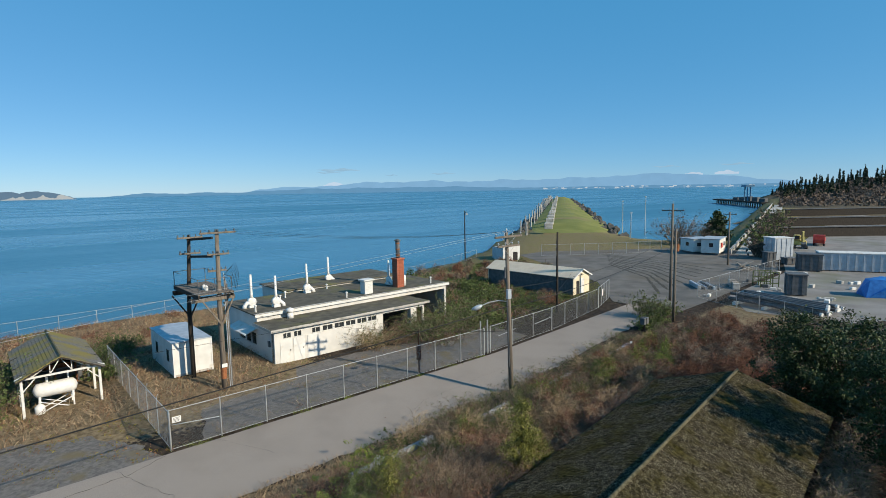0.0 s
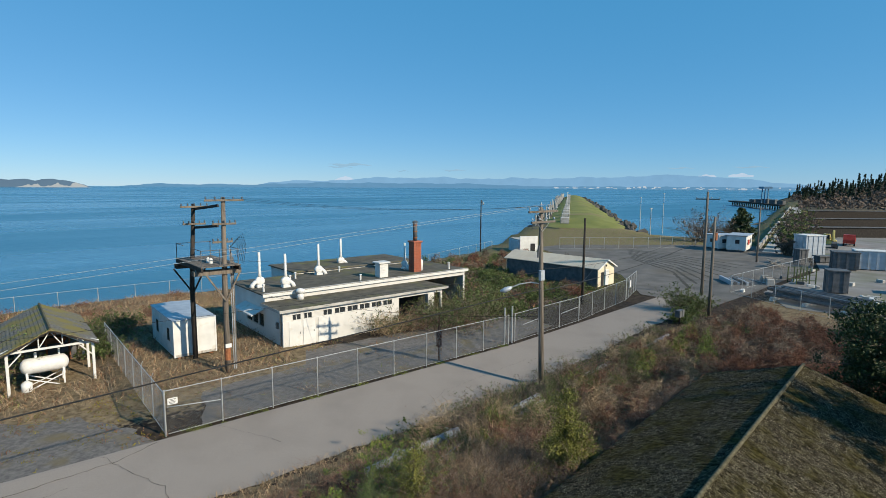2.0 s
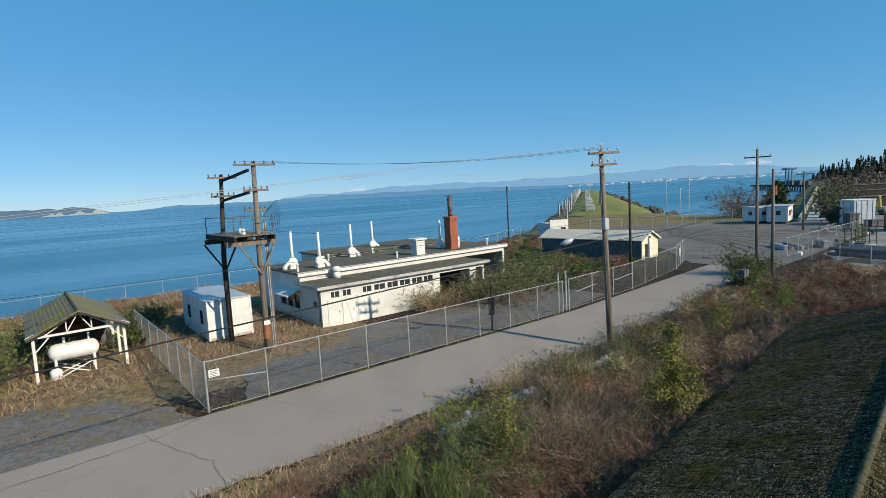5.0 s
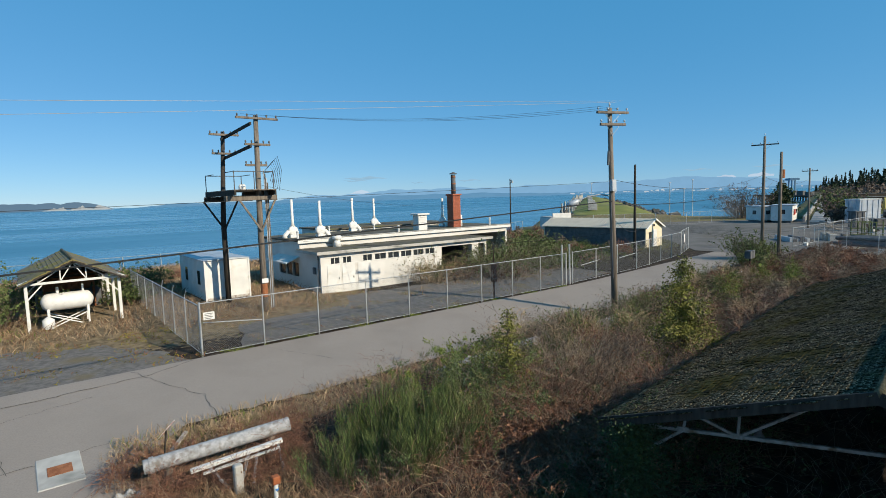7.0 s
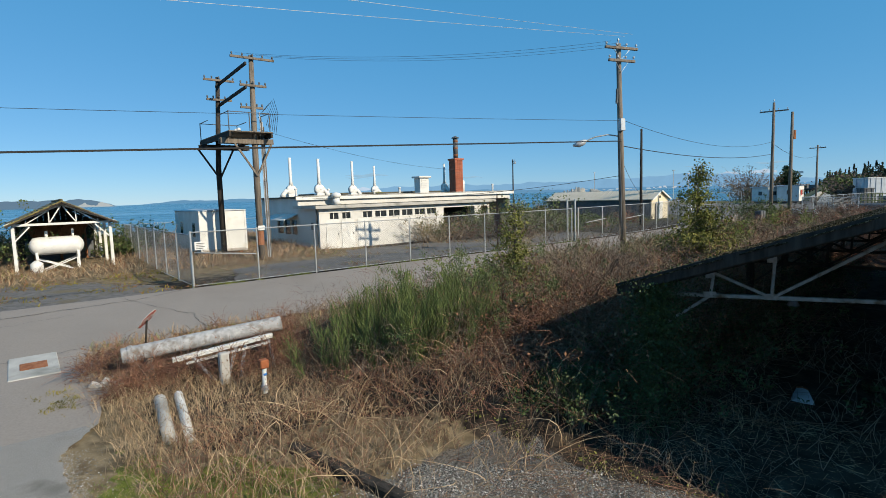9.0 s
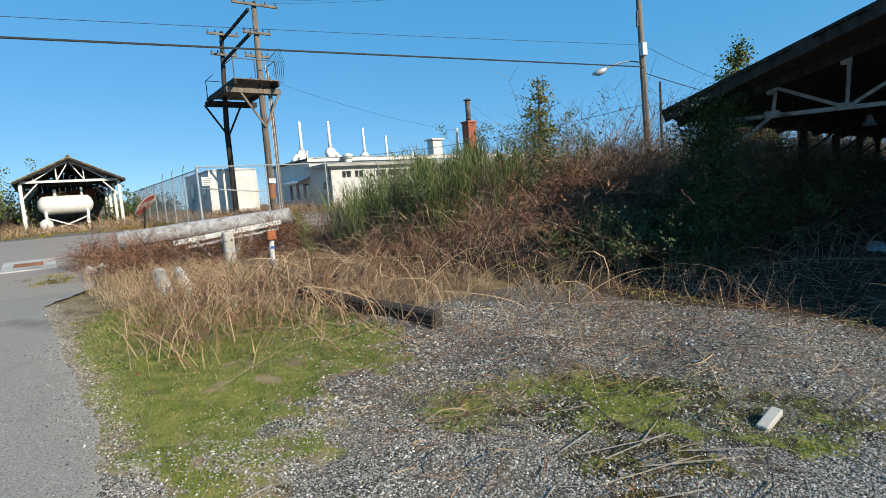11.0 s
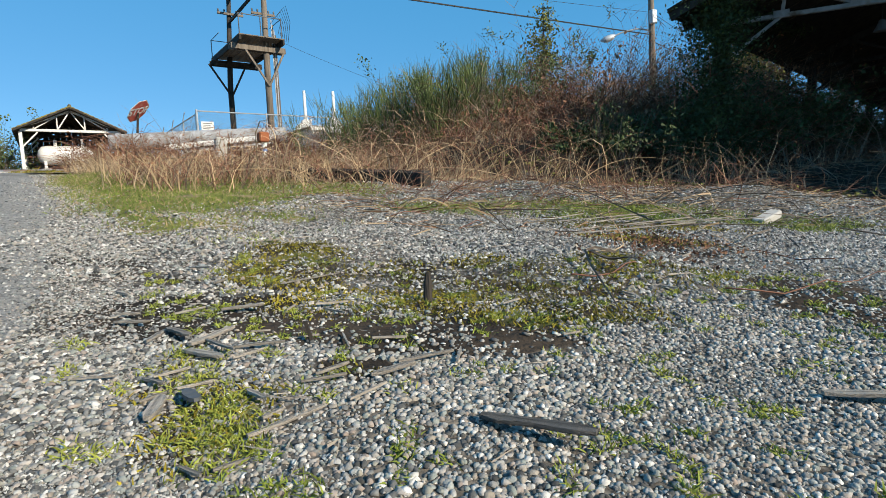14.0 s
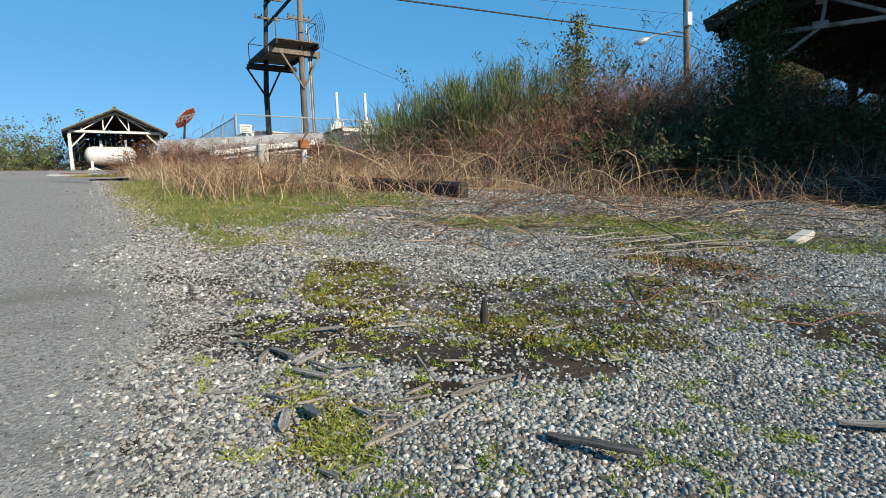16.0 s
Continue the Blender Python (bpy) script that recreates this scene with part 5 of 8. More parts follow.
def mounds_of(spots, per, length, width, material, label, leaf_m=None):
    """Heaps of crossing stems, each a dome with a ragged skin: spots of x, y, foot, reach and rise."""
    sp = np.array(spots)
    k = rng.integers(0, len(sp), int(per * len(sp)))
    n = len(k)
    d = rng.normal(size=(n, 3))
    d[:, 2] = np.abs(d[:, 2])
    d /= np.linalg.norm(d, axis=1, keepdims=True)
    lump = 0.72 + 0.28 * wave(d[:, 0] * 3 + sp[k, 0], d[:, 1] * 3 + sp[k, 1], 0.8, 3) + rng.normal(size=n) * 0.08
    at = np.stack([sp[k, 0] + d[:, 0] * sp[k, 3] * lump, sp[k, 1] + d[:, 1] * sp[k, 3] * lump, sp[k, 2] + d[:, 2] * sp[k, 4] * lump], 1)
    way = d + rng.normal(size=(n, 3)) * 0.75
    way /= np.linalg.norm(way, axis=1, keepdims=True)
    far = 1 + np.clip(at[:, 0] - 6, 0, 40) * 0.02
    stuff("bramble_heap", blades(at, way, rng.uniform(*length, n), rng.uniform(*width, n) * far, 0.35), material, label, "brambles")
    if leaf_m:
        i = rng.integers(0, n, n // 2)
        stuff("bramble_leaves", leaves(at[i] + way[i] * 0.15 + rng.normal(size=(len(i), 3)) * 0.06, rng.uniform(0.015, 0.034, len(i)) * far[i]), leaf_m, "leaves on the heaped brambles", "brambles")


def spots(n, x0, x1, y0, y1, reach, rise):
    out = []
    while len(out) < n:
        x, y = rng.uniform(x0, x1), rng.uniform(y0, y1)
        if float(in_brush(np.array([x]), np.array([y]))[0]) > 0.6 and not (x < 5 and y < -14.4):
            out.append((x, y, gz(x, y) - 0.1, rng.uniform(*reach), rng.uniform(*rise)))
    return out


mounds_of(spots(120, 5, 50, -17, -8.0, (0.4, 1.0), (0.5, 1.6)), 620, (0.12, 0.45), (0.004, 0.009), M_CANE, "heaped russet bramble stems", M_RUSTLEAF)
mounds_of(spots(80, 4, 48, -17, -7.8, (0.4, 1.0), (0.5, 1.9)), 560, (0.15, 0.5), (0.004, 0.008), M_TWIG, "heaped grey-brown bramble stems")
mounds_of(spots(26, 5, 40, -12.5, -7.8, (0.5, 1.1), (0.5, 1.3)), 420, (0.1, 0.35), (0.004, 0.009), M_BROOM, "low heaps of green stems", M_IVY)
mounds_of(spots(90, 22, 50, -34, -14, (0.6, 1.5), (0.5, 1.6)), 560, (0.2, 0.7), (0.005, 0.01), M_CANE, "heaped russet stems beyond the pavilion", M_RUSTLEAF)
mounds_of(spots(34, 7, 30, -13.5, -7.8, (0.35, 0.9), (1.0, 2.2)), 480, (0.2, 0.7), (0.004, 0.008), M_STRAW, "pale arching twigs above the brambles")
mounds_of(spots(18, 6, 34, -11.5, -7.6, (0.4, 0.9), (0.8, 1.9)), 500, (0.08, 0.3), (0.005, 0.01), M_GRASS, "fresh green growth beside the road", M_SAPLING)
mounds_of([(-4.1, -8.4, -0.5, 0.4, 0.7), (-3.5, -8.0, -0.5, 0.5, 0.8), (-2.6, -8.3, -0.5, 0.6, 0.75), (-1.4, -8.4, -0.5, 0.7, 1.0), (-0.4, -9.0, -0.5, 0.7, 1.15), (-3.7, -9.9, -0.6, 0.5, 0.6), (-0.6, -10.2, -0.6, 0.7, 1.0), (0.2, -8.0, -0.45, 0.7, 0.9), (-3.3, -9.65, -0.5, 0.45, 0.75), (-2.5, -9.95, -0.5, 0.5, 0.7), (-1.7, -10.15, -0.55, 0.5, 0.8), (-1.0, -10.4, -0.55, 0.5, 0.85), (-0.3, -9.4, -0.5, 0.5, 1.05)], 520, (0.15, 0.6), (0.0025, 0.005), M_CANE, "reddish canes round the dumped pipes", M_RUSTLEAF)
# scrub on the bank above the shore
bank = []
while len(bank) < 130:
    x, y = rng.uniform(30, 66), rng.uniform(7, 37)
    if y - 5.5 > 0.2 * (x - 30) and y > 1.3 * (x - 46) and not (46.5 < x < 54 and 7 < y < 24) and not (x < 31 and y < 26) and float(coast_distance(np.array([x]), np.array([y]))[0]) > 1.5:
        bank.append((x, y, gz(x, y) - 0.1, rng.uniform(0.5, 1.4), rng.uniform(0.5, 1.6)))
mounds_of(bank[:55], 420, (0.15, 0.5), (0.008, 0.016), M_TWIG, "grey-brown scrub above the shore", M_RUSTLEAF)
mounds_of(bank[55:95], 420, (0.15, 0.45), (0.008, 0.016), M_CANE, "russet scrub above the shore", M_RUSTLEAF)
mounds_of(bank[95:], 420, (0.12, 0.4), (0.01, 0.018), M_BROOM, "dark green scrub above the shore", M_LEAF)
bank = [(rng.uniform(-15, 9), rng.uniform(18, 33), 0.0, rng.uniform(0.5, 1.2), rng.uniform(0.5, 1.3)) for _ in range(46)]
mounds_of(bank[:26], 380, (0.15, 0.5), (0.006, 0.012), M_CANE, "russet brambles along the shore fence", M_RUSTLEAF)
mounds_of(bank[26:], 380, (0.15, 0.5), (0.006, 0.012), M_STRAW, "bleached weeds along the shore fence", M_BROOM)
# growth that leans on the pavilion's eaves
eave = [(4.2 + 0.9925 * a - 0.122 * 4.75, -20.9 + 0.122 * a + 0.9925 * 4.75, -1.0, rng.uniform(0.7, 1.2), rng.uniform(2.5, 3.5)) for a in np.arange(3.2, 20, 0.8)]
mounds_of(eave[::2], 900, (0.15, 0.6), (0.003, 0.007), M_CANE, "russet brambles leaning on the eaves", M_RUSTLEAF)
mounds_of(eave[1::2], 900, (0.2, 0.7), (0.003, 0.006), M_TWIG, "bare grey twigs leaning on the eaves", M_RUSTLEAF)
eave = [(4.2 + 0.9925 * a + 0.122 * 5.3, -20.9 + 0.122 * a - 0.9925 * 5.3, -1.2, rng.uniform(1.0, 1.6), rng.uniform(2.6, 3.6)) for a in np.arange(9.5, 22, 1.1)]
mounds_of(eave, 800, (0.15, 0.55), (0.005, 0.01), M_TWIG, "grey scrub along the far eaves", M_BROOM)


def dry(x, y):
    return smooth(-12.3, -13.0, y) * smooth(-16.6, -14.6, y + 0.6 * wave(x, y, 1.2, 4)) * smooth(-4.4, -3.8, x) * (1 - smooth(1.0, 3.0, x))


b = scatter(4200, -4.4, 3, -16.6, -12.2, dry)
stuff("dry_grass", blades(b, upward(len(b), 0.45), rng.uniform(0.12, 0.6, len(b)), rng.uniform(0.003, 0.006, len(b))), M_STRAW, "tall bleached dry grass at the thicket's edge", "grass")
b = scatter(15000, -4.6, 0, -13.2, -6.6, lambda x, y: smooth(-4.5, -3.9, x) * 0.85)
stuff("dry_grass", blades(b, upward(len(b), 0.4), rng.uniform(0.12, 0.42, len(b)), rng.uniform(0.002, 0.005, len(b))), M_STRAW, "dry straw grass round the pipes", "grass")
# verge along the road
b = scatter(15000, -4, 40, -8.2, -5.7, lambda x, y: smooth(-5.7, -6.5, y + 0.3 * wave(x, y, 1.5, 2) - 0.035 * np.clip(x - 8, 0, 40)))
stuff("verge_grass", blades(b, upward(len(b), 0.4), rng.uniform(0.15, 0.45, len(b)), rng.uniform(0.006, 0.012, len(b))), M_STRAW, "dry and green grass along the verge", "grass")
b = scatter(8000, -4, 40, -8.4, -5.8, lambda x, y: smooth(0.0, 0.7, wave(x, y, 2.5, 7)) * smooth(-5.8, -6.4, y - 0.035 * np.clip(x - 8, 0, 40)))
stuff("verge_grass", blades(b, upward(len(b), 0.4), rng.uniform(0.15, 0.35, len(b)), rng.uniform(0.006, 0.012, len(b))), M_GRASS, "green grass along the verge", "grass")


def meadow(x, y):
    """Dry grass round the cabin and the open shed."""
    a = smooth(-0.5, 0.5, x) * smooth(4.6, 6.0, y - 0.1 * x) * (1 - smooth(9.2, 9.8, x))
    c = (1 - smooth(-0.6, 0.0, x)) * smooth(5.2, 7.0, y) * (1 - 0.9 * (np.abs(x + 3.45) < 2.1) * (y > 10) * (y < 18))
    d = smooth(17, 22, y)
    inside = (x > 2.9) & (x < 5.8) & (y > 10.7) & (y < 17.1) | (x > 9.6) & (x < 30.4) & (y > 9) & (y < 25.2)
    return np.clip(a + c + d, 0, 1) * ~inside


for m_, k, lab in ((M_STRAW, 34000, "rank bleached dry grass"), (M_RUSTLEAF, 16000, "brown dead weeds"), (M_TWIG, 10000, "grey dead stalks")):
    b = scatter(k, -16, 32, 4.5, 34, meadow)
    stuff("meadow_grass", blades(b, upward(len(b), 0.6), rng.uniform(0.2, 0.65, len(b)) * (1 + 0.6 * wave(b[:, 0], b[:, 1], 1.2, 3)), rng.uniform(0.007, 0.017, len(b))), m_, lab, "grass")
b = scatter(22000, -16, 32, 4.5, 34, lambda x, y: meadow(x, y) * smooth(0.1, 0.7, wave(x, y, 4, 8)))
stuff("meadow_grass", blades(b, upward(len(b), 0.5), rng.uniform(0.1, 0.35, len(b)), rng.uniform(0.008, 0.016, len(b))), M_GRASS, "green weeds among the dry grass", "grass")
b = scatter(4000, -16, 32, 4.5, 34, lambda x, y: meadow(x, y) * smooth(0.0, 0.8, wave(x, y, 3, 1)))
v, f, pts = canes(b, upward(len(b), 0.5), rng.uniform(0.4, 1.0, len(b)), np.full(len(b), 0.012), 0.5, 3)
stuff("dry_weeds", (v, f), M_CANE, "russet dead weed stalks", "weeds")
# scrub between the buildings and the shore
for m_, k, lab in ((M_BROOM, 9000, "low green scrub"), (M_TWIG, 7000, "low grey-brown scrub"), (M_RUSTLEAF, 5000, "russet dead scrub")):
    b = scatter(k, 28, 66, 5.5, 37, lambda x, y: (0.25 + 0.75 * smooth(-0.3, 0.6, wave(x, y, 5, 4 if m_ is M_BROOM else 2))) * (1 - smooth(47, 49, x) * (y < 13)) * (1 - (x > 47.5) * (x < 55) * (y > 7) * (y < 26)) * smooth(0, 6, y - 1.35 * (x - 47)) * smooth(0, 1.5, y - 5.2 - 0.12 * (x - 30)))
    stuff("shore_scrub", blades(b, upward(len(b), 0.8), rng.uniform(0.3, 1.0, len(b)), rng.uniform(0.015, 0.04, len(b))), m_, lab, "scrub")
# weeds in the broken apron inside the fence
for m_, k, lab in ((M_RUSTLEAF, 5200, "brown dead weeds in the broken apron"), (M_STRAW, 3800, "bleached weeds in the broken apron"), (M_GRASS, 1800, "green weeds in the broken apron")):
    b = scatter(k, 0.4, 29, 0.4, 9.0, lambda x, y: smooth(0.15, 0.9, wave(x, y, 1.6, 5) + 0.7 * wave(x, y, 0.5, 3) + 0.5 * smooth(5.5, 8.5, y)))
    b[:, 2] += 0.01
    stuff("apron_weeds", blades(b, upward(len(b), 0.8), rng.uniform(0.06, 0.32, len(b)), rng.uniform(0.006, 0.014, len(b))), m_, lab, "weeds")
for m_, k, lab in ((M_MOSSG, 3600, "yellow-green moss and weeds on the old apron"), (M_RUSTLEAF, 2400, "brown dead weeds on the old apron")):
    b = scatter(k, -13, 0.2, -0.3, 6.6, lambda x, y: smooth(0.1, 0.8, wave(x, y, 1.1, 4) + 0.6 * wave(x, y, 0.4, 2) + 0.5 * smooth(-3, 0, x) + 0.4 * smooth(3, 6, y)))
    b[:, 2] += 0.015
    stuff("apron_weeds", blades(b, upward(len(b), 0.9), rng.uniform(0.04, 0.2, len(b)), rng.uniform(0.008, 0.018, len(b))), m_, lab, "weeds")
# grass along the fence's foot
b = scatter(5200, -0.3, 24, -0.5, 0.2, lambda x, y: smooth(0.0, 0.9, wave(x, y, 0.9, 2) + 0.5 * wave(x, y, 0.3, 6)))
stuff("fence_grass", blades(b, upward(len(b), 0.5), rng.uniform(0.04, 0.14, len(b)), rng.uniform(0.006, 0.012, len(b))), M_GRASS, "low grass at the foot of the fence", "grass")


def shrub(name, at, label, spread, h, n, stem_m, leaf_m, nl, leaf, lean=0.35, arch=0.3, r=0.008, seg=5, category="bush", cloud=0.06):
    """Stems from one root and leaves along them."""
    root = thing(name, at, label, category)
    seg = min(seg, 4)
    base = np.stack([rng.normal(size=n) * spread * 0.35, rng.normal(size=n) * spread * 0.35, np.full(n, -0.1)], 1)
    way = upward(n, lean)
    way[:, :2] += base[:, :2] * 0.25
    way /= np.linalg.norm(way, axis=1, keepdims=True)
    v, f, pts = canes(base, way, rng.uniform(0.55, 1.0, n) * h, np.full(n, r), arch, seg)
    part("branchwork", arrays("branchwork", v, f, stem_m), None, root)
    pts = pts[pts[:, 2] > 0.12 * h]
    m = int(n * 5)
    tb = pts[rng.integers(0, len(pts), m)]
    tw = upward(m, 0.9)
    tl = rng.uniform(0.06, 0.16, m) * h * min(1.0, 2.5 / h + 0.3)
    tagged(part("brushwood", arrays("brushwood", *blades(tb, tw, tl, np.full(m, r * 0.45), 0.1), stem_m), None, root), kind="stuff")
    if nl:
        k = rng.integers(0, m, nl)
        at2 = tb[k] + tw[k] * (tl[k] * rng.uniform(0.2, 1.0, nl))[:, None] + rng.normal(size=(nl, 3)) * min(cloud * h * 0.4, 0.05 if h < 4 else 0.3)
        part("foliage", arrays("foliage", *leaves(at2, rng.uniform(0.6, 1.4, nl) * leaf, 0.3), leaf_m), None, root)
    return root


def broom(at, h, spread, n, label="dark green broom bush with upright whippy stems"):
    """Plumes of upright shoots, each of its own height."""
    root = thing("broom_bush", at, label, "bush", 0, "broom bushes")
    k = 12
    off = rng.normal(size=(k, 2)) * spread * 0.5
    tall = h * rng.uniform(0.55, 1.0, k)
    lean = off * 0.22 + rng.normal(size=(k, 2)) * 0.08
    i = rng.integers(0, k, n)
    u = rng.uniform(0.1, 0.82, n)
    z = tall[i] * u
    base = np.stack([off[i, 0] + lean[i, 0] * z, off[i, 1] + lean[i, 1] * z, z], 1)
    base[:, :2] += rng.normal(size=(n, 2)) * 0.1 * (0.35 + u)[:, None]
    way = upward(n, 0.3)
    way[:, :2] += lean[i]
    way /= np.linalg.norm(way, axis=1, keepdims=True)
    tagged(part("growth", arrays("growth", *blades(base, way, rng.uniform(0.1, 0.26, n) * tall[i], rng.uniform(0.003, 0.006, n), 0.06), M_BROOM), None, root), kind="stuff")
    m = 46
    j = rng.integers(0, k, m)
    w2 = upward(m, 0.12)
    w2[:, :2] += lean[j]
    b2 = np.concatenate([off[j] * 0.6, np.full((m, 1), -0.1)], 1)
    v, f, pts = canes(b2, w2 / np.linalg.norm(w2, axis=1, keepdims=True), tall[j] * 0.95, np.full(m, 0.008), 0.08, 4)
    part("branchwork", arrays("branchwork", v, f, M_TWIG), None, root)
    return root


for x, y, h, s, n in ((1.2, -11.3, 1.95, 0.75, 3000), (1.6, -12.9, 2.05, 0.75, 3200), (2.4, -12.3, 2.2, 0.75, 3200), (0.4, -11.9, 1.7, 0.6, 1900), (0.9, -12.6, 1.8, 0.65, 2100), (1.8, -11.6, 2.1, 0.65, 2200), (2.9, -13.2, 2.1, 0.6, 2000), (9.6, -10.2, 1.7, 0.7, 1700), (12.2, -9.4, 1.7, 0.7, 1700), (14.0, -9.9, 1.6, 0.7, 1300), (7.6, -9.9, 1.5, 0.6, 1300), (17.8, -9.0, 1.6, 0.8, 1200), (20.6, -9.2, 1.6, 0.8, 1100), (24.5, -8.6, 1.6, 0.9, 1100), (28.0, -8.4, 1.5, 0.9, 900), (2.6, -16.3, 1.3, 0.22, 170), (2.45, -15.9, 1.2, 0.2, 150)):
    broom((x, y, gz(x, y) - 0.05), h, s, n)
for x, y, h, s, n in ((6.0, -9.7, 1.5, 1.2, 200), (8.9, -8.3, 1.4, 1.1, 200), (4.6, -12.3, 1.7, 1.0, 160), (7.5, -12.0, 1.5, 1.2, 150), (6.4, -14.9, 2.2, 1.2, 200), (8.6, -14.6, 2.2, 1.3, 200)):
    shrub("blackberry_bush", (x, y, gz(x, y) - 0.05), "green-leaved blackberry bush in the thicket", s, h, n, M_CANE, M_IVY, 2800, 0.05, 0.5, 0.6)


for x, y, s, h in ((6.5, -10.3, 1.3, 2.6), (5.3, -11.4, 1.1, 2.2), (3.4, -11.3, 0.9, 2.0)):
    shrub("leafy_bush", (x, y, gz(x, y) - 0.05), "fresh green leafy bush in the thicket", s, h, 130, M_BARK, M_GRASS, 9500, 0.042, 0.5, 0.5)


def conifer(at, h, w, label, material, n=9000, leaf=0.06, group="conifers"):
    """A tapered trunk, limbs in whorls, and needles in sprays along them."""
    root = thing("conifer", at, label, "tree", 0, group)
    part("trunk", MB().tube([(0, 0, -0.2), (0.02, 0.03, h * 0.5), (0, 0, h * 0.97)], [h * 0.02, h * 0.012, h * 0.003], 8), M_BARK, root, smooth=True)
    m = 90
    z = rng.uniform(0.08, 0.97, m) * h
    ang = rng.uniform(0, 2 * math.pi, m)
    ln = (1 - z / h) ** 0.75 * w * rng.uniform(0.55, 1.1, m) + 0.05
    base = np.stack([0 * z, 0 * z, z], 1)
    way = np.stack([np.cos(ang), np.sin(ang), rng.uniform(0.1, 0.5, m)], 1)
    way /= np.linalg.norm(way, axis=1, keepdims=True)
    v, f, pts = canes(base, way, ln, np.full(m, h * 0.0035), 0.15, 5)
    tagged(part("branchwork", arrays("branchwork", v, f, M_BARK), None, root), kind="stuff")
    pts = pts.reshape(m, 6, 3)
    i, k = rng.integers(0, m, n), rng.uniform(0.15, 5, n)
    i = rng.choice(m, n, p=ln / ln.sum())
    lo = np.minimum(k.astype(int), 4)
    q = pts[i, lo] + (pts[i, lo + 1] - pts[i, lo]) * (k - lo)[:, None] + rng.normal(size=(n, 3)) * w * 0.075
    part("foliage", arrays("foliage", *leaves(q, rng.uniform(0.6, 1.5, n) * leaf, 0.2), material), None, root)
    return root


conifer((10.9, -14.4, gz(10.9, -14.4) - 0.1), 4.8, 1.6, "young yellow-green conifer standing in the brambles", M_FIR, 21000, 0.036)
conifer((4.9, -12.6, gz(4.9, -12.6) - 0.1), 3.6, 1.0, "small ragged green conifer beside the thicket", M_FIR, 4200, 0.032)
for x, y, s, h, n in ((3.9, -12.3, 1.1, 3.5, 46), (4.7, -12.0, 1.0, 3.2, 40), (5.6, -12.2, 0.9, 2.9, 36)):
    shrub("leafy_sapling", (x, y, gz(x, y) - 0.1), "slender sapling with sparse fresh green leaves", s, h, n, M_BARK, M_SAPLING, 11000, 0.021, 0.4, 0.4, 0.009, 5, "tree", 0.05)
shrub("bare_bush", (7.0, -13.0, gz(7.0, -13.0) - 0.1), "tall grey-brown leafless bush", 1.8, 4.4, 320, M_TWIG, M_RUSTLEAF, 900, 0.025, 0.5, 0.3, 0.01, 6)
shrub("bare_bush", (5.2, -14.0, gz(5.2, -14.0) - 0.1), "tall tangled russet leafless bush", 1.6, 3.5, 320, M_CANE, M_RUSTLEAF, 2200, 0.04, 0.55, 0.5, 0.008, 6)
shrub("bare_bush", (3.4, -13.8, gz(3.4, -13.8) - 0.1), "tangled russet leafless bush", 1.4, 2.1, 300, M_CANE, M_RUSTLEAF, 2000, 0.035, 0.55, 0.6, 0.007, 6)
shrub("bare_bush", (14.5, -8.0, gz(14.5, -8.0) - 0.1), "grey leafless bush on the verge", 1.2, 1.7, 160, M_TWIG, M_RUSTLEAF, 500, 0.03, 0.5, 0.3, 0.008, 5)
shrub("bare_bush", (20.6, -8.4, gz(20.6, -8.4) - 0.1), "grey leafless bush at the pole's foot", 1.5, 1.9, 180, M_TWIG, M_RUSTLEAF, 600, 0.03, 0.5, 0.3, 0.009, 5)
shrub("bare_bush", (18.0, 8.0, 0.05), "pale twiggy bush growing against the white wall", 1.5, 2.9, 230, M_STRAW, M_IVY, 1800, 0.05, 0.5, 0.3, 0.014, 5)
shrub("bare_bush", (22.6, 6.2, 0.05), "twiggy green bush beside the porch", 2.6, 3.4, 300, M_TWIG, M_BROOM, 4500, 0.06, 0.5, 0.3, 0.016, 5)
shrub("bare_bush", (26.2, 7.2, 0.05), "leafy wild bush by the end of the building", 3.0, 4.2, 280, M_TWIG, M_BROOM, 3500, 0.08, 0.5, 0.3, 0.014, 5)
for x, y, s, h in ((20.4, 7.6, 1.3, 2.0), (21.6, 8.2, 1.2, 2.4), (24.4, 8.0, 1.6, 3.0), (23.2, 5.6, 1.4, 1.8)):
    shrub("bare_bush", (x, y, 0.0), "brown tangled bush before the open porch", s, h, 200, M_TWIG, M_RUSTLEAF, 1500, 0.05, 0.5, 0.4, 0.014, 5)
for x, y, s, h in ((30.5, 9.0, 2.6, 2.2), (33.5, 12.5, 3.0, 1.9), (36.5, 9.5, 2.6, 1.7), (38.5, 15.0, 3.0, 1.9), (41.5, 18.5, 3.2, 1.8), (34.5, 18.5, 3.2, 2.0), (44.0, 23.0, 3.2, 1.7), (29.5, 6.5, 1.8, 2.0)):
    shrub("broadleaf_shrub", (x, y, gz(x, y) - 0.1), "dark green scrub behind the fence", s, h, 120, M_TWIG, M_BROOM, 4200, 0.09, 0.6, 0.4, 0.014, 4, cloud=0.1)
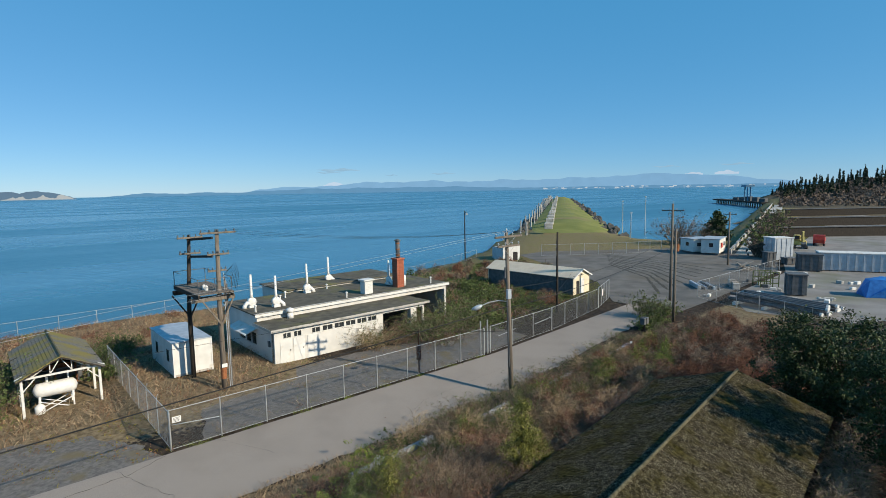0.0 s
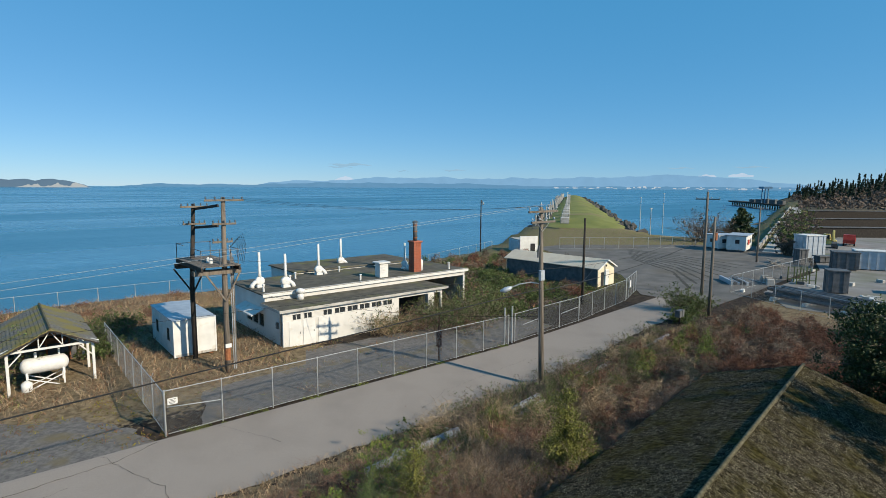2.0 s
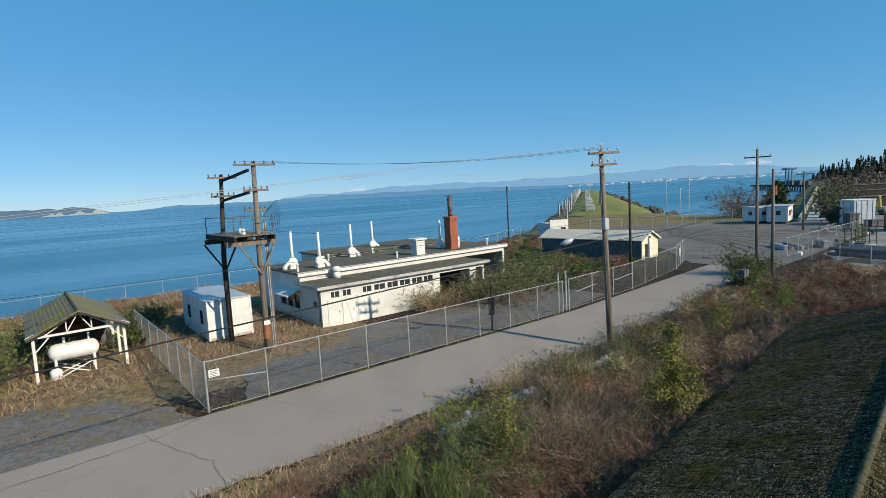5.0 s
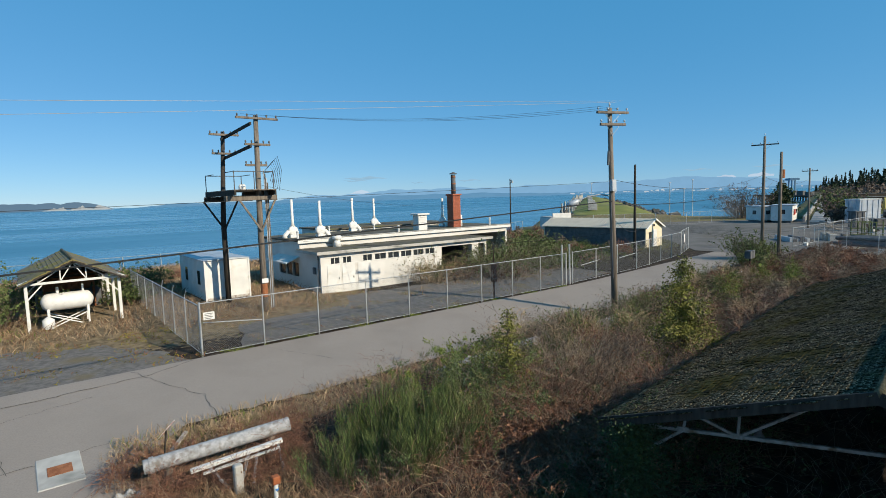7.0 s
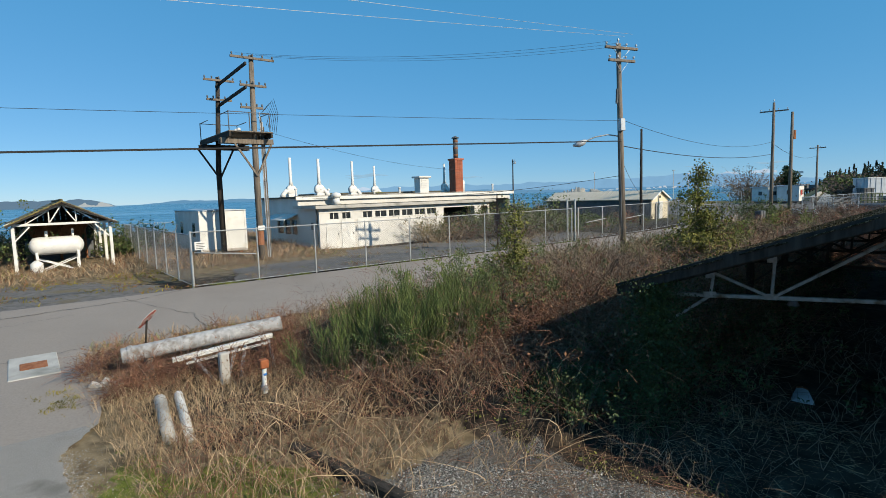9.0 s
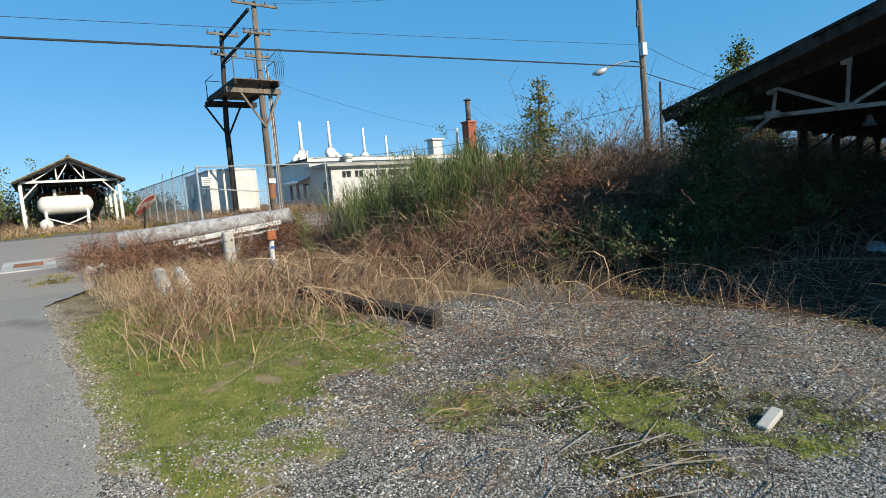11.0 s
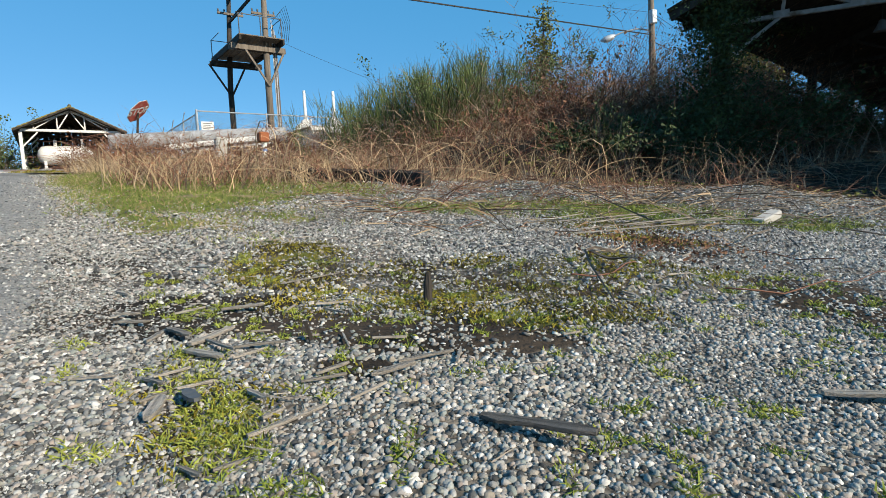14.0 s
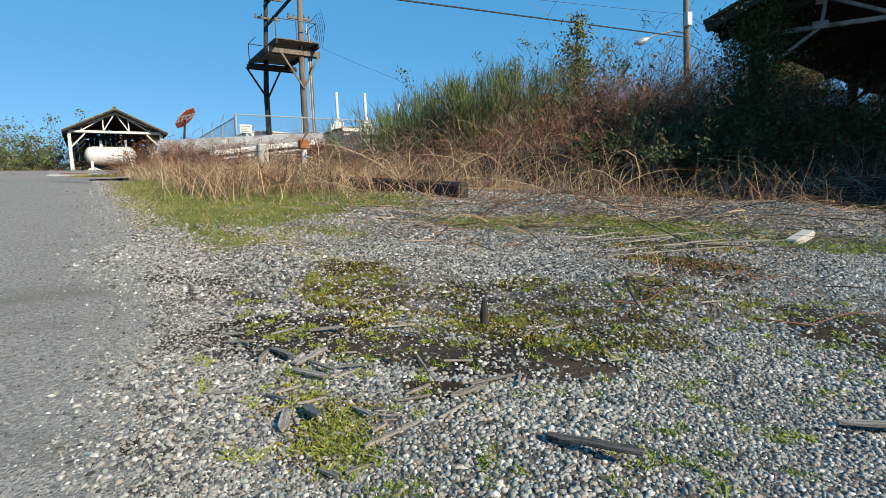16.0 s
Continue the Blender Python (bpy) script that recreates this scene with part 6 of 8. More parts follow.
for x, y, s, h in ((43.6, -2.9, 0.8, 3.4), (45.2, -3.9, 1.0, 2.2), (42.0, -4.6, 1.0, 1.6), (39.5, -5.2, 1.0, 1.4), (-10.5, 14.0, 2.0, 3.0), (-9.0, 10.5, 1.5, 2.2), (1.5, 20.5, 1.4, 2.4), (-3.6, 20.0, 1.8, 2.6), (-6.2, 19.0, 1.8, 2.4), (-12.5, 18.0, 2.2, 2.6), (-0.6, 14.5, 0.9, 1.6), (-6.9, 12.6, 1.3, 4.2), (-7.8, 12.0, 1.2, 3.4), (-0.4, 17.0, 1.1, 2.8)):
    shrub("roadside_bush", (x, y, gz(x, y) - 0.1), "green and brown roadside bush", s, h, 140, M_TWIG, M_BROOM, 3200, 0.06, 0.45, 0.3, 0.012, 5)


def broad_tree(at, h, w, label, n=17000):
    root = thing("evergreen_tree", at, label, "tree")
    part("trunk", MB().tube([(0, 0, -0.3), (0.1, 0.1, h * 0.3), (0.0, 0.2, h * 0.75)], [0.22, 0.16, 0.05], 10), M_BARK, root, smooth=True)
    m = 70
    z = rng.uniform(0.12, 0.75, m) * h
    ang = rng.uniform(0, 2 * math.pi, m)
    way = np.stack([np.cos(ang), np.sin(ang), rng.uniform(0.2, 1.0, m)], 1)
    way /= np.linalg.norm(way, axis=1, keepdims=True)
    ln = w * (0.5 + 0.6 * np.sin(np.clip(z / h, 0, 1) * math.pi)) * rng.uniform(0.6, 1.0, m)
    v, f, pts = canes(np.stack([0 * z, 0 * z, z], 1), way, ln, np.full(m, 0.045), 0.2, 5)
    part("branchwork", arrays("branchwork", v, f, M_BARK), None, root)
    tips = pts.reshape(m, 6, 3)[:, 2:].reshape(-1, 3)
    clump = tips[rng.integers(0, len(tips), 320)] + rng.normal(size=(320, 3)) * 0.25
    q = clump[rng.integers(0, 320, n)] + rng.normal(size=(n, 3)) * 0.2
    part("foliage", arrays("foliage", *leaves(q, rng.uniform(0.05, 0.1, n), 0.4), M_LEAF), None, root)


broad_tree((28.2, -21.9, -1.0), 8.3, 2.9, "dense dark green broadleaf evergreen tree beside the pavilion", 34000)
broad_tree((30.0, -27.5, -1.0), 7.6, 3.0, "dense dark green broadleaf evergreen tree in the thicket")
broad_tree((22.6, -26.2, -1.2), 9.0, 3.0, "tall dark green evergreen tree by the pavilion", 26000)

for x, y, s, h, n, cm in ((5.6, -13.2, 1.5, 3.6, 380, M_CANE), (6.6, -14.1, 1.5, 3.6, 380, M_TWIG), (8.2, -14.4, 1.6, 3.8, 380, M_TWIG), (6.2, -12.0, 1.6, 3.6, 320, M_TWIG), (9.5, -13.6, 1.8, 3.8, 320, M_TWIG), (4.6, -13.0, 1.3, 3.2, 320, M_TWIG)):
    shrub("bare_bush", (x, y, gz(x, y) - 0.1), "dense tangled leafless bush in the thicket", s, h, n, cm, M_RUSTLEAF, 2000, 0.02, 0.5, 0.45, 0.007, 6)
for x, y, s, h in ((11.5, -8.1, 1.2, 1.5), (12.8, -8.9, 1.3, 1.6), (15.8, -7.8, 1.2, 1.4), (17.0, -9.4, 1.4, 1.7), (18.6, -8.0, 1.1, 1.5), (22.2, -8.6, 1.4, 1.7), (24.0, -9.6, 1.5, 1.6), (14.3, -10.6, 1.5, 1.7), (19.5, -10.8, 1.6, 1.6), (8.2, -10.6, 1.3, 1.6), (27.0, -8.0, 1.4, 1.4), (30.5, -7.2, 1.3, 1.3)):
    shrub("bare_bush", (x, y, gz(x, y) - 0.1), "grey-green leafless shrub beside the road", s, h * 1.25, 210, M_TWIG, M_BROOM, 900, 0.035, 0.5, 0.4, 0.011, 4)
for x, y, s, h in ((12.6, -7.0, 0.9, 1.5), (14.2, -6.8, 1.0, 1.9), (16.0, -6.7, 1.0, 1.7), (18.0, -6.9, 0.9, 1.5), (20.6, -6.7, 1.1, 2.0), (22.8, -6.6, 1.1, 1.8), (26.2, -6.4, 1.1, 1.6), (30.4, -5.9, 1.1, 1.7), (34.6, -5.4, 1.0, 1.5)):
    shrub("bare_bush", (x, y, gz(x, y) - 0.1), "leafless grey bush leaning over the road", s, h, 170, M_TWIG, M_BROOM, 700, 0.04, 0.6, 0.5, 0.012, 4)
for x, y, s, h in ((9.0, -12.4, 1.5, 2.9), (8.0, -11.2, 1.3, 2.6), (10.2, -12.0, 1.4, 2.8), (12.0, -12.7, 1.5, 2.6), (12.6, -13.9, 1.5, 2.4), (14.5, -12.2, 1.6, 2.2), (17.0, -12.0, 1.6, 2.2), (6.6, -10.8, 1.2, 2.2)):
    shrub("bare_bush", (x, y, gz(x, y) - 0.1), "pale grey leafless bush with arching twigs", s, h, 150, M_STRAW, M_RUSTLEAF, 400, 0.03, 0.6, 0.5, 0.009, 6)
for x, y, s, h in ((5.4, -15.9, 1.2, 2.5), (7.2, -15.9, 1.3, 2.4), (9.2, -15.8, 1.4, 2.4), (11.4, -15.4, 1.5, 2.3), (13.8, -15.0, 1.5, 2.2), (16.5, -14.8, 1.5, 2.0), (19.0, -14.4, 1.5, 2.0), (3.0, -15.6, 0.9, 1.3)):
    shrub("blackberry_bush", (x, y, gz(x, y) - 0.1), "dark blackberry bush in the pavilion's shade", s, h, 180, M_CANE, M_LEAF, 8500, 0.034, 0.5, 0.5, cloud=0.09)
for x, y, s, h in ((9.0, -19.5, 1.6, 1.3), (12.5, -21.5, 1.8, 1.5), (16.0, -19.0, 1.8, 1.5), (7.5, -22.5, 1.6, 1.3), (19.0, -21.5, 1.8, 1.8), (22.5, -20.0, 1.8, 2.2), (22.5, -16.5, 1.6, 2.0)):
    shrub("blackberry_bush", (x, y, -1.55), "dark blackberry growth under the pavilion", s, h, 160, M_CANE, M_LEAF, 3500, 0.05, 0.55, 0.5, cloud=0.1)
# ivy on the pavilion's corner post, and dark growth behind it
n = 13000
iv = thing("ivy", (4.0, -16.95, -1.4), "mass of ivy hanging from the corner of the pavilion", "ivy")
z = rng.uniform(0, 1, n) ** 0.7 * 3.15
q = np.stack([rng.normal(size=n) * (0.27 + 0.1 * np.sin(z * 2)) - 0.1, rng.normal(size=n) * 0.27 - 0.15, z], 1)
# Most ivy leaves get a darker green that stands for the roof's shade.
part("leaves", arrays("leaves", *leaves(q, rng.uniform(0.016, 0.034, n)), M_LEAF), None, iv)
# A few at the top are coloured brighter, as if the sun reached them.
q = np.stack([rng.normal(size=420) * 0.16 - 0.2, rng.normal(size=420) * 0.2 - 0.2, 2.75 + rng.normal(size=420) * 0.2], 1)
part("young_leaves", arrays("young_leaves", *leaves(q, rng.uniform(0.016, 0.034, 420)), M_IVY), None, iv, "ivy leaves coloured brighter as if sunlit")
part("vine", MB().tube([(0, -0.1, 0), (0.08, -0.1, 1.0), (-0.05, -0.12, 2.0), (0.05, -0.1, 3.0)], 0.035, 6), M_BARK, iv)
n = 1500
q = np.stack([rng.uniform(0, 3.5, n), rng.normal(size=n) * 0.12 + 0.02, rng.normal(size=n) * 0.07 + 3.12 + 0 * z[:n]], 1)
part("trailing_leaves", arrays("trailing_leaves", *leaves(q, rng.uniform(0.02, 0.04, n)), M_LEAF), None, iv)
b = scatter(5200, 0.2, 4, -19.6, -14.8, lambda x, y: np.exp(-((x - 1.45 - 0.33 * (-15.45 - y)) / 0.28) ** 2) * smooth(-0.5, 0.4, wave(x, y, 0.5, 5)))
stuff("ivy_ground", leaves(b + [0, 0, 0.05] + rng.normal(size=b.shape) * [0.05, 0.05, 0.03], rng.uniform(0.018, 0.035, len(b))), M_FIR, "creeping yellow-green ivy at the edge of the gravel", "ivy")
b = scatter(900, 2.5, 14, -24.5, -16.8)
v, f, pts = canes(b, upward(len(b), 0.5), rng.uniform(0.5, 1.5, len(b)), np.full(len(b), 0.006), 0.6, 5)
stuff("bramble_canes", (v, f), M_TWIG, "bare bramble canes under the pavilion", "brambles")

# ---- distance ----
# Daylight and blue haze of the distance are painted into these glowing colours.
M_HAZE_FAR = glow("far_mountain_haze_glow", (0.17, 0.34, 0.53), 1.0)
M_HAZE_MID = glow("shore_haze_glow", (0.1, 0.24, 0.4), 1.0)
M_ISLAND = glow("island_woods_glow", (0.1, 0.17, 0.25), 1.0)
M_BLUFF_GLOW = glow("island_bluff", (0.36, 0.4, 0.42), 1.0)
M_SNOW_GLOW = glow("snow", (0.42, 0.54, 0.68), 1.0)
M_CLOUD = glow("cloud_glow", (0.24, 0.42, 0.58), 1.0)
M_TOWN = glow("town_haze_glow", (0.42, 0.5, 0.58), 1.0)


def far_ridge(name, dist, a0, a1, top, material, label, step=0.25, depth=120):
    """A ridge of hills round the horizon: top(a) metres above the sea at bearing a (degrees from +y to +x)."""
    mb = MB()
    angs = np.arange(a0, a1 + 1e-6, step)
    vs, fs = [], []
    for a in angs:
        s, c = math.sin(radians(a)), math.cos(radians(a))
        h = max(0.5, top(a))
        vs += [(s * dist, c * dist, SEA - 1), (s * (dist + depth * 0.5), c * (dist + depth * 0.5), SEA + h), (s * (dist + depth), c * (dist + depth), SEA - 1)]
    for i in range(len(angs) - 1):
        k = i * 3
        fs += [(k, k + 3, k + 4, k + 1), (k + 1, k + 4, k + 5, k + 2)]
    mb.add(vs, fs)
    return solid(name, mb, material, label, "backdrop", kind="structure")


def bumps(a, seed, s):
    return float(wave(np.array([a]), np.array([seed * 5.0]), s, seed)[0])


def soft(a, lo, hi, w):
    return float(smooth(lo, lo + w, a) * (1 - smooth(hi - w, hi, a)))


far_ridge("far_mountains", 4350, 20, 76, lambda a: (40 + 40 * soft(a, 22, 76, 14) + 28 * soft(a, 52, 76, 12) + 9 * bumps(a, 3, 2.2) + 5 * bumps(a, 5, 0.7)) * soft(a, 20, 77, 3), M_HAZE_FAR, "mountain range across the water, haze put in as glowing blue")
far_ridge("far_shore", 4000, 8, 80, lambda a: (20 + 16 * soft(a, 20, 50, 8) + 5 * bumps(a, 8, 1.5) + 2 * bumps(a, 1, 0.4)) * soft(a, 8, 82, 4), M_HAZE_MID, "low wooded far shore, haze put in as glowing blue")
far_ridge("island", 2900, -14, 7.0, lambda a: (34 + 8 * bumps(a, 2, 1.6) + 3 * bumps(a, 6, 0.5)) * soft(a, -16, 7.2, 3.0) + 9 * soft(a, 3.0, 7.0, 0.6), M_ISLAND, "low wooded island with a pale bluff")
far_ridge("island_bluff", 2880, 1.5, 7.0, lambda a: (15 + 5 * bumps(a, 4, 0.5) + 4 * bumps(a, 9, 0.2)) * soft(a, 1.4, 7.1, 1.0), M_BLUFF_GLOW, "pale sandy bluff at the island's end", 0.1)


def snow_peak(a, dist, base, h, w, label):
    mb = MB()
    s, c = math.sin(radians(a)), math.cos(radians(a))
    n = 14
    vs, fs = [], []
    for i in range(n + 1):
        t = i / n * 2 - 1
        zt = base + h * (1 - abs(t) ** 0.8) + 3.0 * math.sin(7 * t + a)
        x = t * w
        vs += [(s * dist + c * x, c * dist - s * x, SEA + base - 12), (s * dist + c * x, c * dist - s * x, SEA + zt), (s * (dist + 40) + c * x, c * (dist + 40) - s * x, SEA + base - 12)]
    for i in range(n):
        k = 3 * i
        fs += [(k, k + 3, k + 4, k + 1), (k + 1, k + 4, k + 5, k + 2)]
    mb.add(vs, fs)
    return solid("snow_mountain", mb, M_SNOW_GLOW, label, "mountain")


snow_peak(30.0, 4480, 62, 34, 95, "snow-capped mountain, haze put in as a pale glow")
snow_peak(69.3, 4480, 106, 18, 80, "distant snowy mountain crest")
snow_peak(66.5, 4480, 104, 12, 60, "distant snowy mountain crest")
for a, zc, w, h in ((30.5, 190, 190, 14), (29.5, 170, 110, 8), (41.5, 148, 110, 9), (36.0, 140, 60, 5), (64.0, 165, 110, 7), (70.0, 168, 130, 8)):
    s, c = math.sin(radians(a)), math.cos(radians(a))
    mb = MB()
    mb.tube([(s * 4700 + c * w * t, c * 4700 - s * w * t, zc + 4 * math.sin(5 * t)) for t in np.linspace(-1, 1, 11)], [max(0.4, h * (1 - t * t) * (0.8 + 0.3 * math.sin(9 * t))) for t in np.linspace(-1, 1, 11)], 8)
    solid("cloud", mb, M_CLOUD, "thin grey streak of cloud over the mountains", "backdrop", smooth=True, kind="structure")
town = MB()
for i in range(80):
    a = random.uniform(52, 75)
    d = 3960
    h = random.choice((4, 5, 7, 10)) * (1.8 if abs(a - 61.5) < 1.0 else 1)
    w = random.uniform(6, 26)
    z = SEA + random.uniform(1, 13)
    town.box((-w / 2, -4, 0), (w / 2, 4, h * 0.6), pose(math.sin(radians(a)) * d, math.cos(radians(a)) * d, z, 0, 0, -a))
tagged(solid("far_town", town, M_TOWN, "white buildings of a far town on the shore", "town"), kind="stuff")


# the grassy breakwater
def breakwater():
    p, q = Vector((112, 56, 0)), Vector((512, 352, 0))
    d = (q - p).normalized()
    n = Vector((-d.y, d.x, 0))
    prof = [(-21, SEA - 1), (-15, -1.0), (-11, 0.4), (-4, 1.9), (4, 1.9), (10, 0.6), (14, -0.6), (19, SEA - 1)]
    k = 60
    vs, fs = [], []
    for i in range(k + 1):
        c = p + (q - p) * (i / k)
        s = 1.0 - 0.25 * i / k
        for o, z in prof:
            vs.append(c + n * o * s * (1 - 0.3 * max(0, 4 - i) / 4) + Vector((0, 0, (z if i > 3 else min(z, -1.2 + 0.7 * i)) + random.uniform(-0.3, 0.3))))
    m = len(prof)
    for i in range(k):
        for j in range(m - 1):
            a = i * m + j
            fs.append((a, a + m, a + m + 1, a + 1))
    root = thing("breakwater", (0, 0, 0), "long grassy breakwater running out into the sea", "breakwater")
    part("mound", MB().add(vs, fs), M_SPIT, root, smooth=True)
    for side, o, z in (("seaward", 13.5, -0.3), ("inner", -14.5, -0.4)):
        me = MB()
        for i in range(230):
            t = random.random()
            c = p + (q - p) * t + n * (o + random.uniform(-2.5, 2.5)) * (1 - 0.25 * t)
            r = random.uniform(0.6, 1.5)
            me.box((-r, -r * 0.8, -r * 0.6), (r, r * 0.8, r * 0.6), Matrix.Translation(c + Vector((0, 0, z - random.uniform(0, 1.5)))) @ Euler((random.random(), random.random(), random.random() * 6)).to_matrix().to_4x4(), 0.3)
        tagged(part("armour_rocks", me, M_DARKROCK, root, "dark armour rocks"), kind="stuff")
    for i in range(26):
        c = p + (q - p) * (0.02 + i * 0.037) + n * 5
        part("concrete_block", MB().box((-1.6, -1.2, 0), (1.6, 1.2, random.uniform(1.2, 2.6)), Matrix.Translation(c + Vector((0, 0, 1.6))) @ Matrix.Rotation(math.atan2(d.y, d.x), 4, "Z"), 0.1), M_CONC, root)
    for i in range(40):
        c = p + (q - p) * (0.01 + i * 0.024) + n * (13.5 if i % 2 else 11)
        part("bollard_post", MB().tube([c + Vector((0, 0, -0.5)), c + Vector((0, 0, random.uniform(3.0, 5.5)))], 0.28, 6), M_CONC, root)


M_SPIT = mat("spit_grass", (0.13, 0.15, 0.035), (0.21, 0.215, 0.06), 0.12, 0.95, 0.5, 1.0, c3=(0.2, 0.15, 0.08), s3=0.03)
M_DARKROCK = mat("dark_rock", (0.05, 0.05, 0.045), (0.1, 0.095, 0.09), 0.6, 0.9, 0.5)
breakwater()
for x, y, h in ((150, 62, 11), (172, 66, 12), (118, 41, 9), (158, 96, 12)):
    lp = thing("mast", (x, y, -2.5), "slim pale lamp mast by the water", "mast", 0, "masts")
    part("pole", MB().tube([(0, 0, -3), (0, 0, h)], [0.16, 0.09], 6), M_GALV, lp)
    part("head", MB().box((-0.5, -0.15, h), (0.5, 0.15, h + 0.2), None, 0.03), M_GALV, lp)


# pier with a gantry crane
def pier():
    root = thing("pier", (0, 0, 0), "far dark timber pier with a blue gantry crane", "pier")
    p, q = Vector((521, 181, 0)), Vector((420, 106, 0))
    d = (q - p).normalized()
    part("deck", MB().bar(p + Vector((0, 0, -0.5)), q + Vector((0, 0, -0.5)), 8, 1.2), M_WOODD, root)
    for i in range(26):
        c = p + (q - p) * (i / 25)
        part("pile", MB().tube([c + Vector((0, 0, SEA - 1)), c + Vector((0, 0, -1))], 0.5, 6), M_WOODD, root)
    c = p + (q - p) * 0.66
    for s in (-4, 4):
        for t in (-3, 3):
            part("crane_leg", MB().tube([c + d * s + Vector((t, 0, 0)), c + d * s * 0.8 + Vector((t, 0, 12))], 0.45, 6), M_CRANE, root)
    part("crane_beam", MB().bar(c + d * -6 + Vector((0, 0, 12)), c + d * 6 + Vector((0, 0, 12)), 6, 1.6), M_CRANE, root)
    for i in range(5):
        e = p + (q - p) * (0.45 + 0.12 * i)
        part("deck_hut", MB().box((-3, -2, 0), (3, 2, random.uniform(2, 4)), Matrix.Translation(e), 0.1), M_DKGREY, root)


M_CRANE = mat("crane_blue", (0.1, 0.2, 0.3), (0.13, 0.25, 0.36), 0.2, 0.6)
pier()


# wooded hillside beyond the yard
def hillside():
    nx, ny = 40, 30
    X, Y = np.meshgrid(np.linspace(230, 900, nx), np.linspace(-420, 230, ny), indexing="ij")
    along = Y - (0.286 * X - 18)
    Z = 0.2 + 15 * smooth(-5, -110, along - 20 * smooth(540, 640, X)) * smooth(300, 460, X) + 1.0 * wave(X, Y, 40, 3)
    Z = np.where(along > -2 + 14 * smooth(540, 620, X), -6, Z)
    i = np.arange(nx * ny).reshape(nx, ny)
    f = np.stack([i[:-1, :-1], i[1:, :-1], i[1:, 1:], i[:-1, 1:]], -1).reshape(-1, 4)
    tagged(new("hillside", arrays("hillside", np.stack([X, Y, Z], -1).reshape(-1, 3), f, M_HILL, True)), "brown wooded hillside beyond the yard", "hill", kind="structure")

    def hz_(x, y):
        al = y - (0.286 * x - 18)
        return 0.2 + 15 * smooth(-5, -110, al - 20 * smooth(540, 640, x)) * smooth(300, 460, x)
    n = 300
    x = rng.uniform(420, 780, n)
    y = 0.286 * x - 18 - rng.uniform(4, 210, n) + 12 * smooth(540, 640, x)
    h = 6 + 11 * rng.uniform(size=n) ** 2
    vs, fs, k = [], [], 0
    for a, b, c in zip(x, y, h):
        m = 130
        z = rng.uniform(0.1, 1, m)
        an = rng.uniform(0, 6.28, m)
        r = (1 - z) * c * 0.17 * rng.uniform(0.4, 1.1, m)
        at = np.stack([a + np.cos(an) * r, b + np.sin(an) * r, hz_(np.array([a]), np.array([b]))[0] + z * c], 1)
        v, f = leaves(at, rng.uniform(0.5, 1.1, m))
        vs.append(v)
        fs.append(f + k)
        k += len(v)
    stuff("far_conifers", (np.concatenate(vs), np.concatenate(fs)), M_FARTREE, "dark conifers along the hillside", "trees")
    n = 26000
    x = rng.uniform(330, 640, n)
    y = 0.286 * x - 18 - rng.uniform(4, 170, n) + 10 * smooth(540, 620, x)
    at = np.stack([x, y, hz_(x, y) + rng.uniform(0, 5.5, n) * (0.6 + 0.4 * wave(x, y, 12, 2))], 1)
    stuff("bare_woods", leaves(at, rng.uniform(0.5, 1.2, n)), M_BARE, "leafless brown woods on the slope", "trees")


M_HILL = mat("hill_soil", (0.08, 0.065, 0.04), (0.13, 0.1, 0.06), 0.05, 0.95)
hillside()


# ---- cables ----
def cable(name, p, q, sag, r, label):
    p, q = Vector(p), Vector(q)
    pts = [p.lerp(q, i / 16) - Vector((0, 0, 4 * sag * (i / 16) * (1 - i / 16))) for i in range(17)]
    return solid(name, MB().tube(pts, r, 5), M_BLACK, label, "cable", group="cables")


cable("thick_cable", (18.75, -6.6, 5.8), (-32, -5.7, 3.5), 0.02, 0.028, "thick black overhead cable from the roadside pole")
cable("thin_cable", (18.75, -6.6, 6.8), (-32, 2.0, 6.0), 0.2, 0.008, "thin overhead wire over the road")
for k in range(3):
    cable("power_line", (18.9 - 0.7 + 0.7 * k, -6.4, 10.6), (5.1 - 0.8 + 0.8 * k, 6.5, 11.0), 0.45, 0.006, "thin power line between the poles")
for y1, y2, z1, z2 in ((-6.9, -3.4, 10.75, 6.45), (-7.3, -6.9, 10.75, 6.6)):
    solid("power_line", MB().tube([Vector((18.6, y1, z1)).lerp(Vector((-34, y2, z2)), i / 16) - Vector((0, 0, 0.5 * (i / 16) * (1 - i / 16))) for i in range(17)], 0.0065, 5), M_GALV, "pale aluminium power line over the road", "cable", group="cables")
cable("power_line", (19.0, -6.4, 6.9), (53.0, -0.9, 7.6), 0.9, 0.012, "slack overhead cable between roadside poles")
cable("thick_cable", (19.0, -6.4, 5.6), (53.0, -0.9, 6.4), 0.5, 0.022, "thick overhead cable between roadside poles")
cable("power_line", (53.0, -0.8, 7.4), (86, 5.5, 7.4), 0.8, 0.015, "slack overhead cable by the lot")
cable("thin_cable", (18.95, -6.45, 4.1), (9.9, 12.0, 3.5), 0.5, 0.012, "service wire to the workshop")
cable("thin_cable", (19.0, -6.45, 4.9), (48.5, 9.5, 2.9), 0.9, 0.012, "service wire to the long shed")
cable("thin_cable", (5.2, 6.5, 7.2), (24.0, 13.0, 5.5), 0.4, 0.008, "thin wire from the platform to the roof")


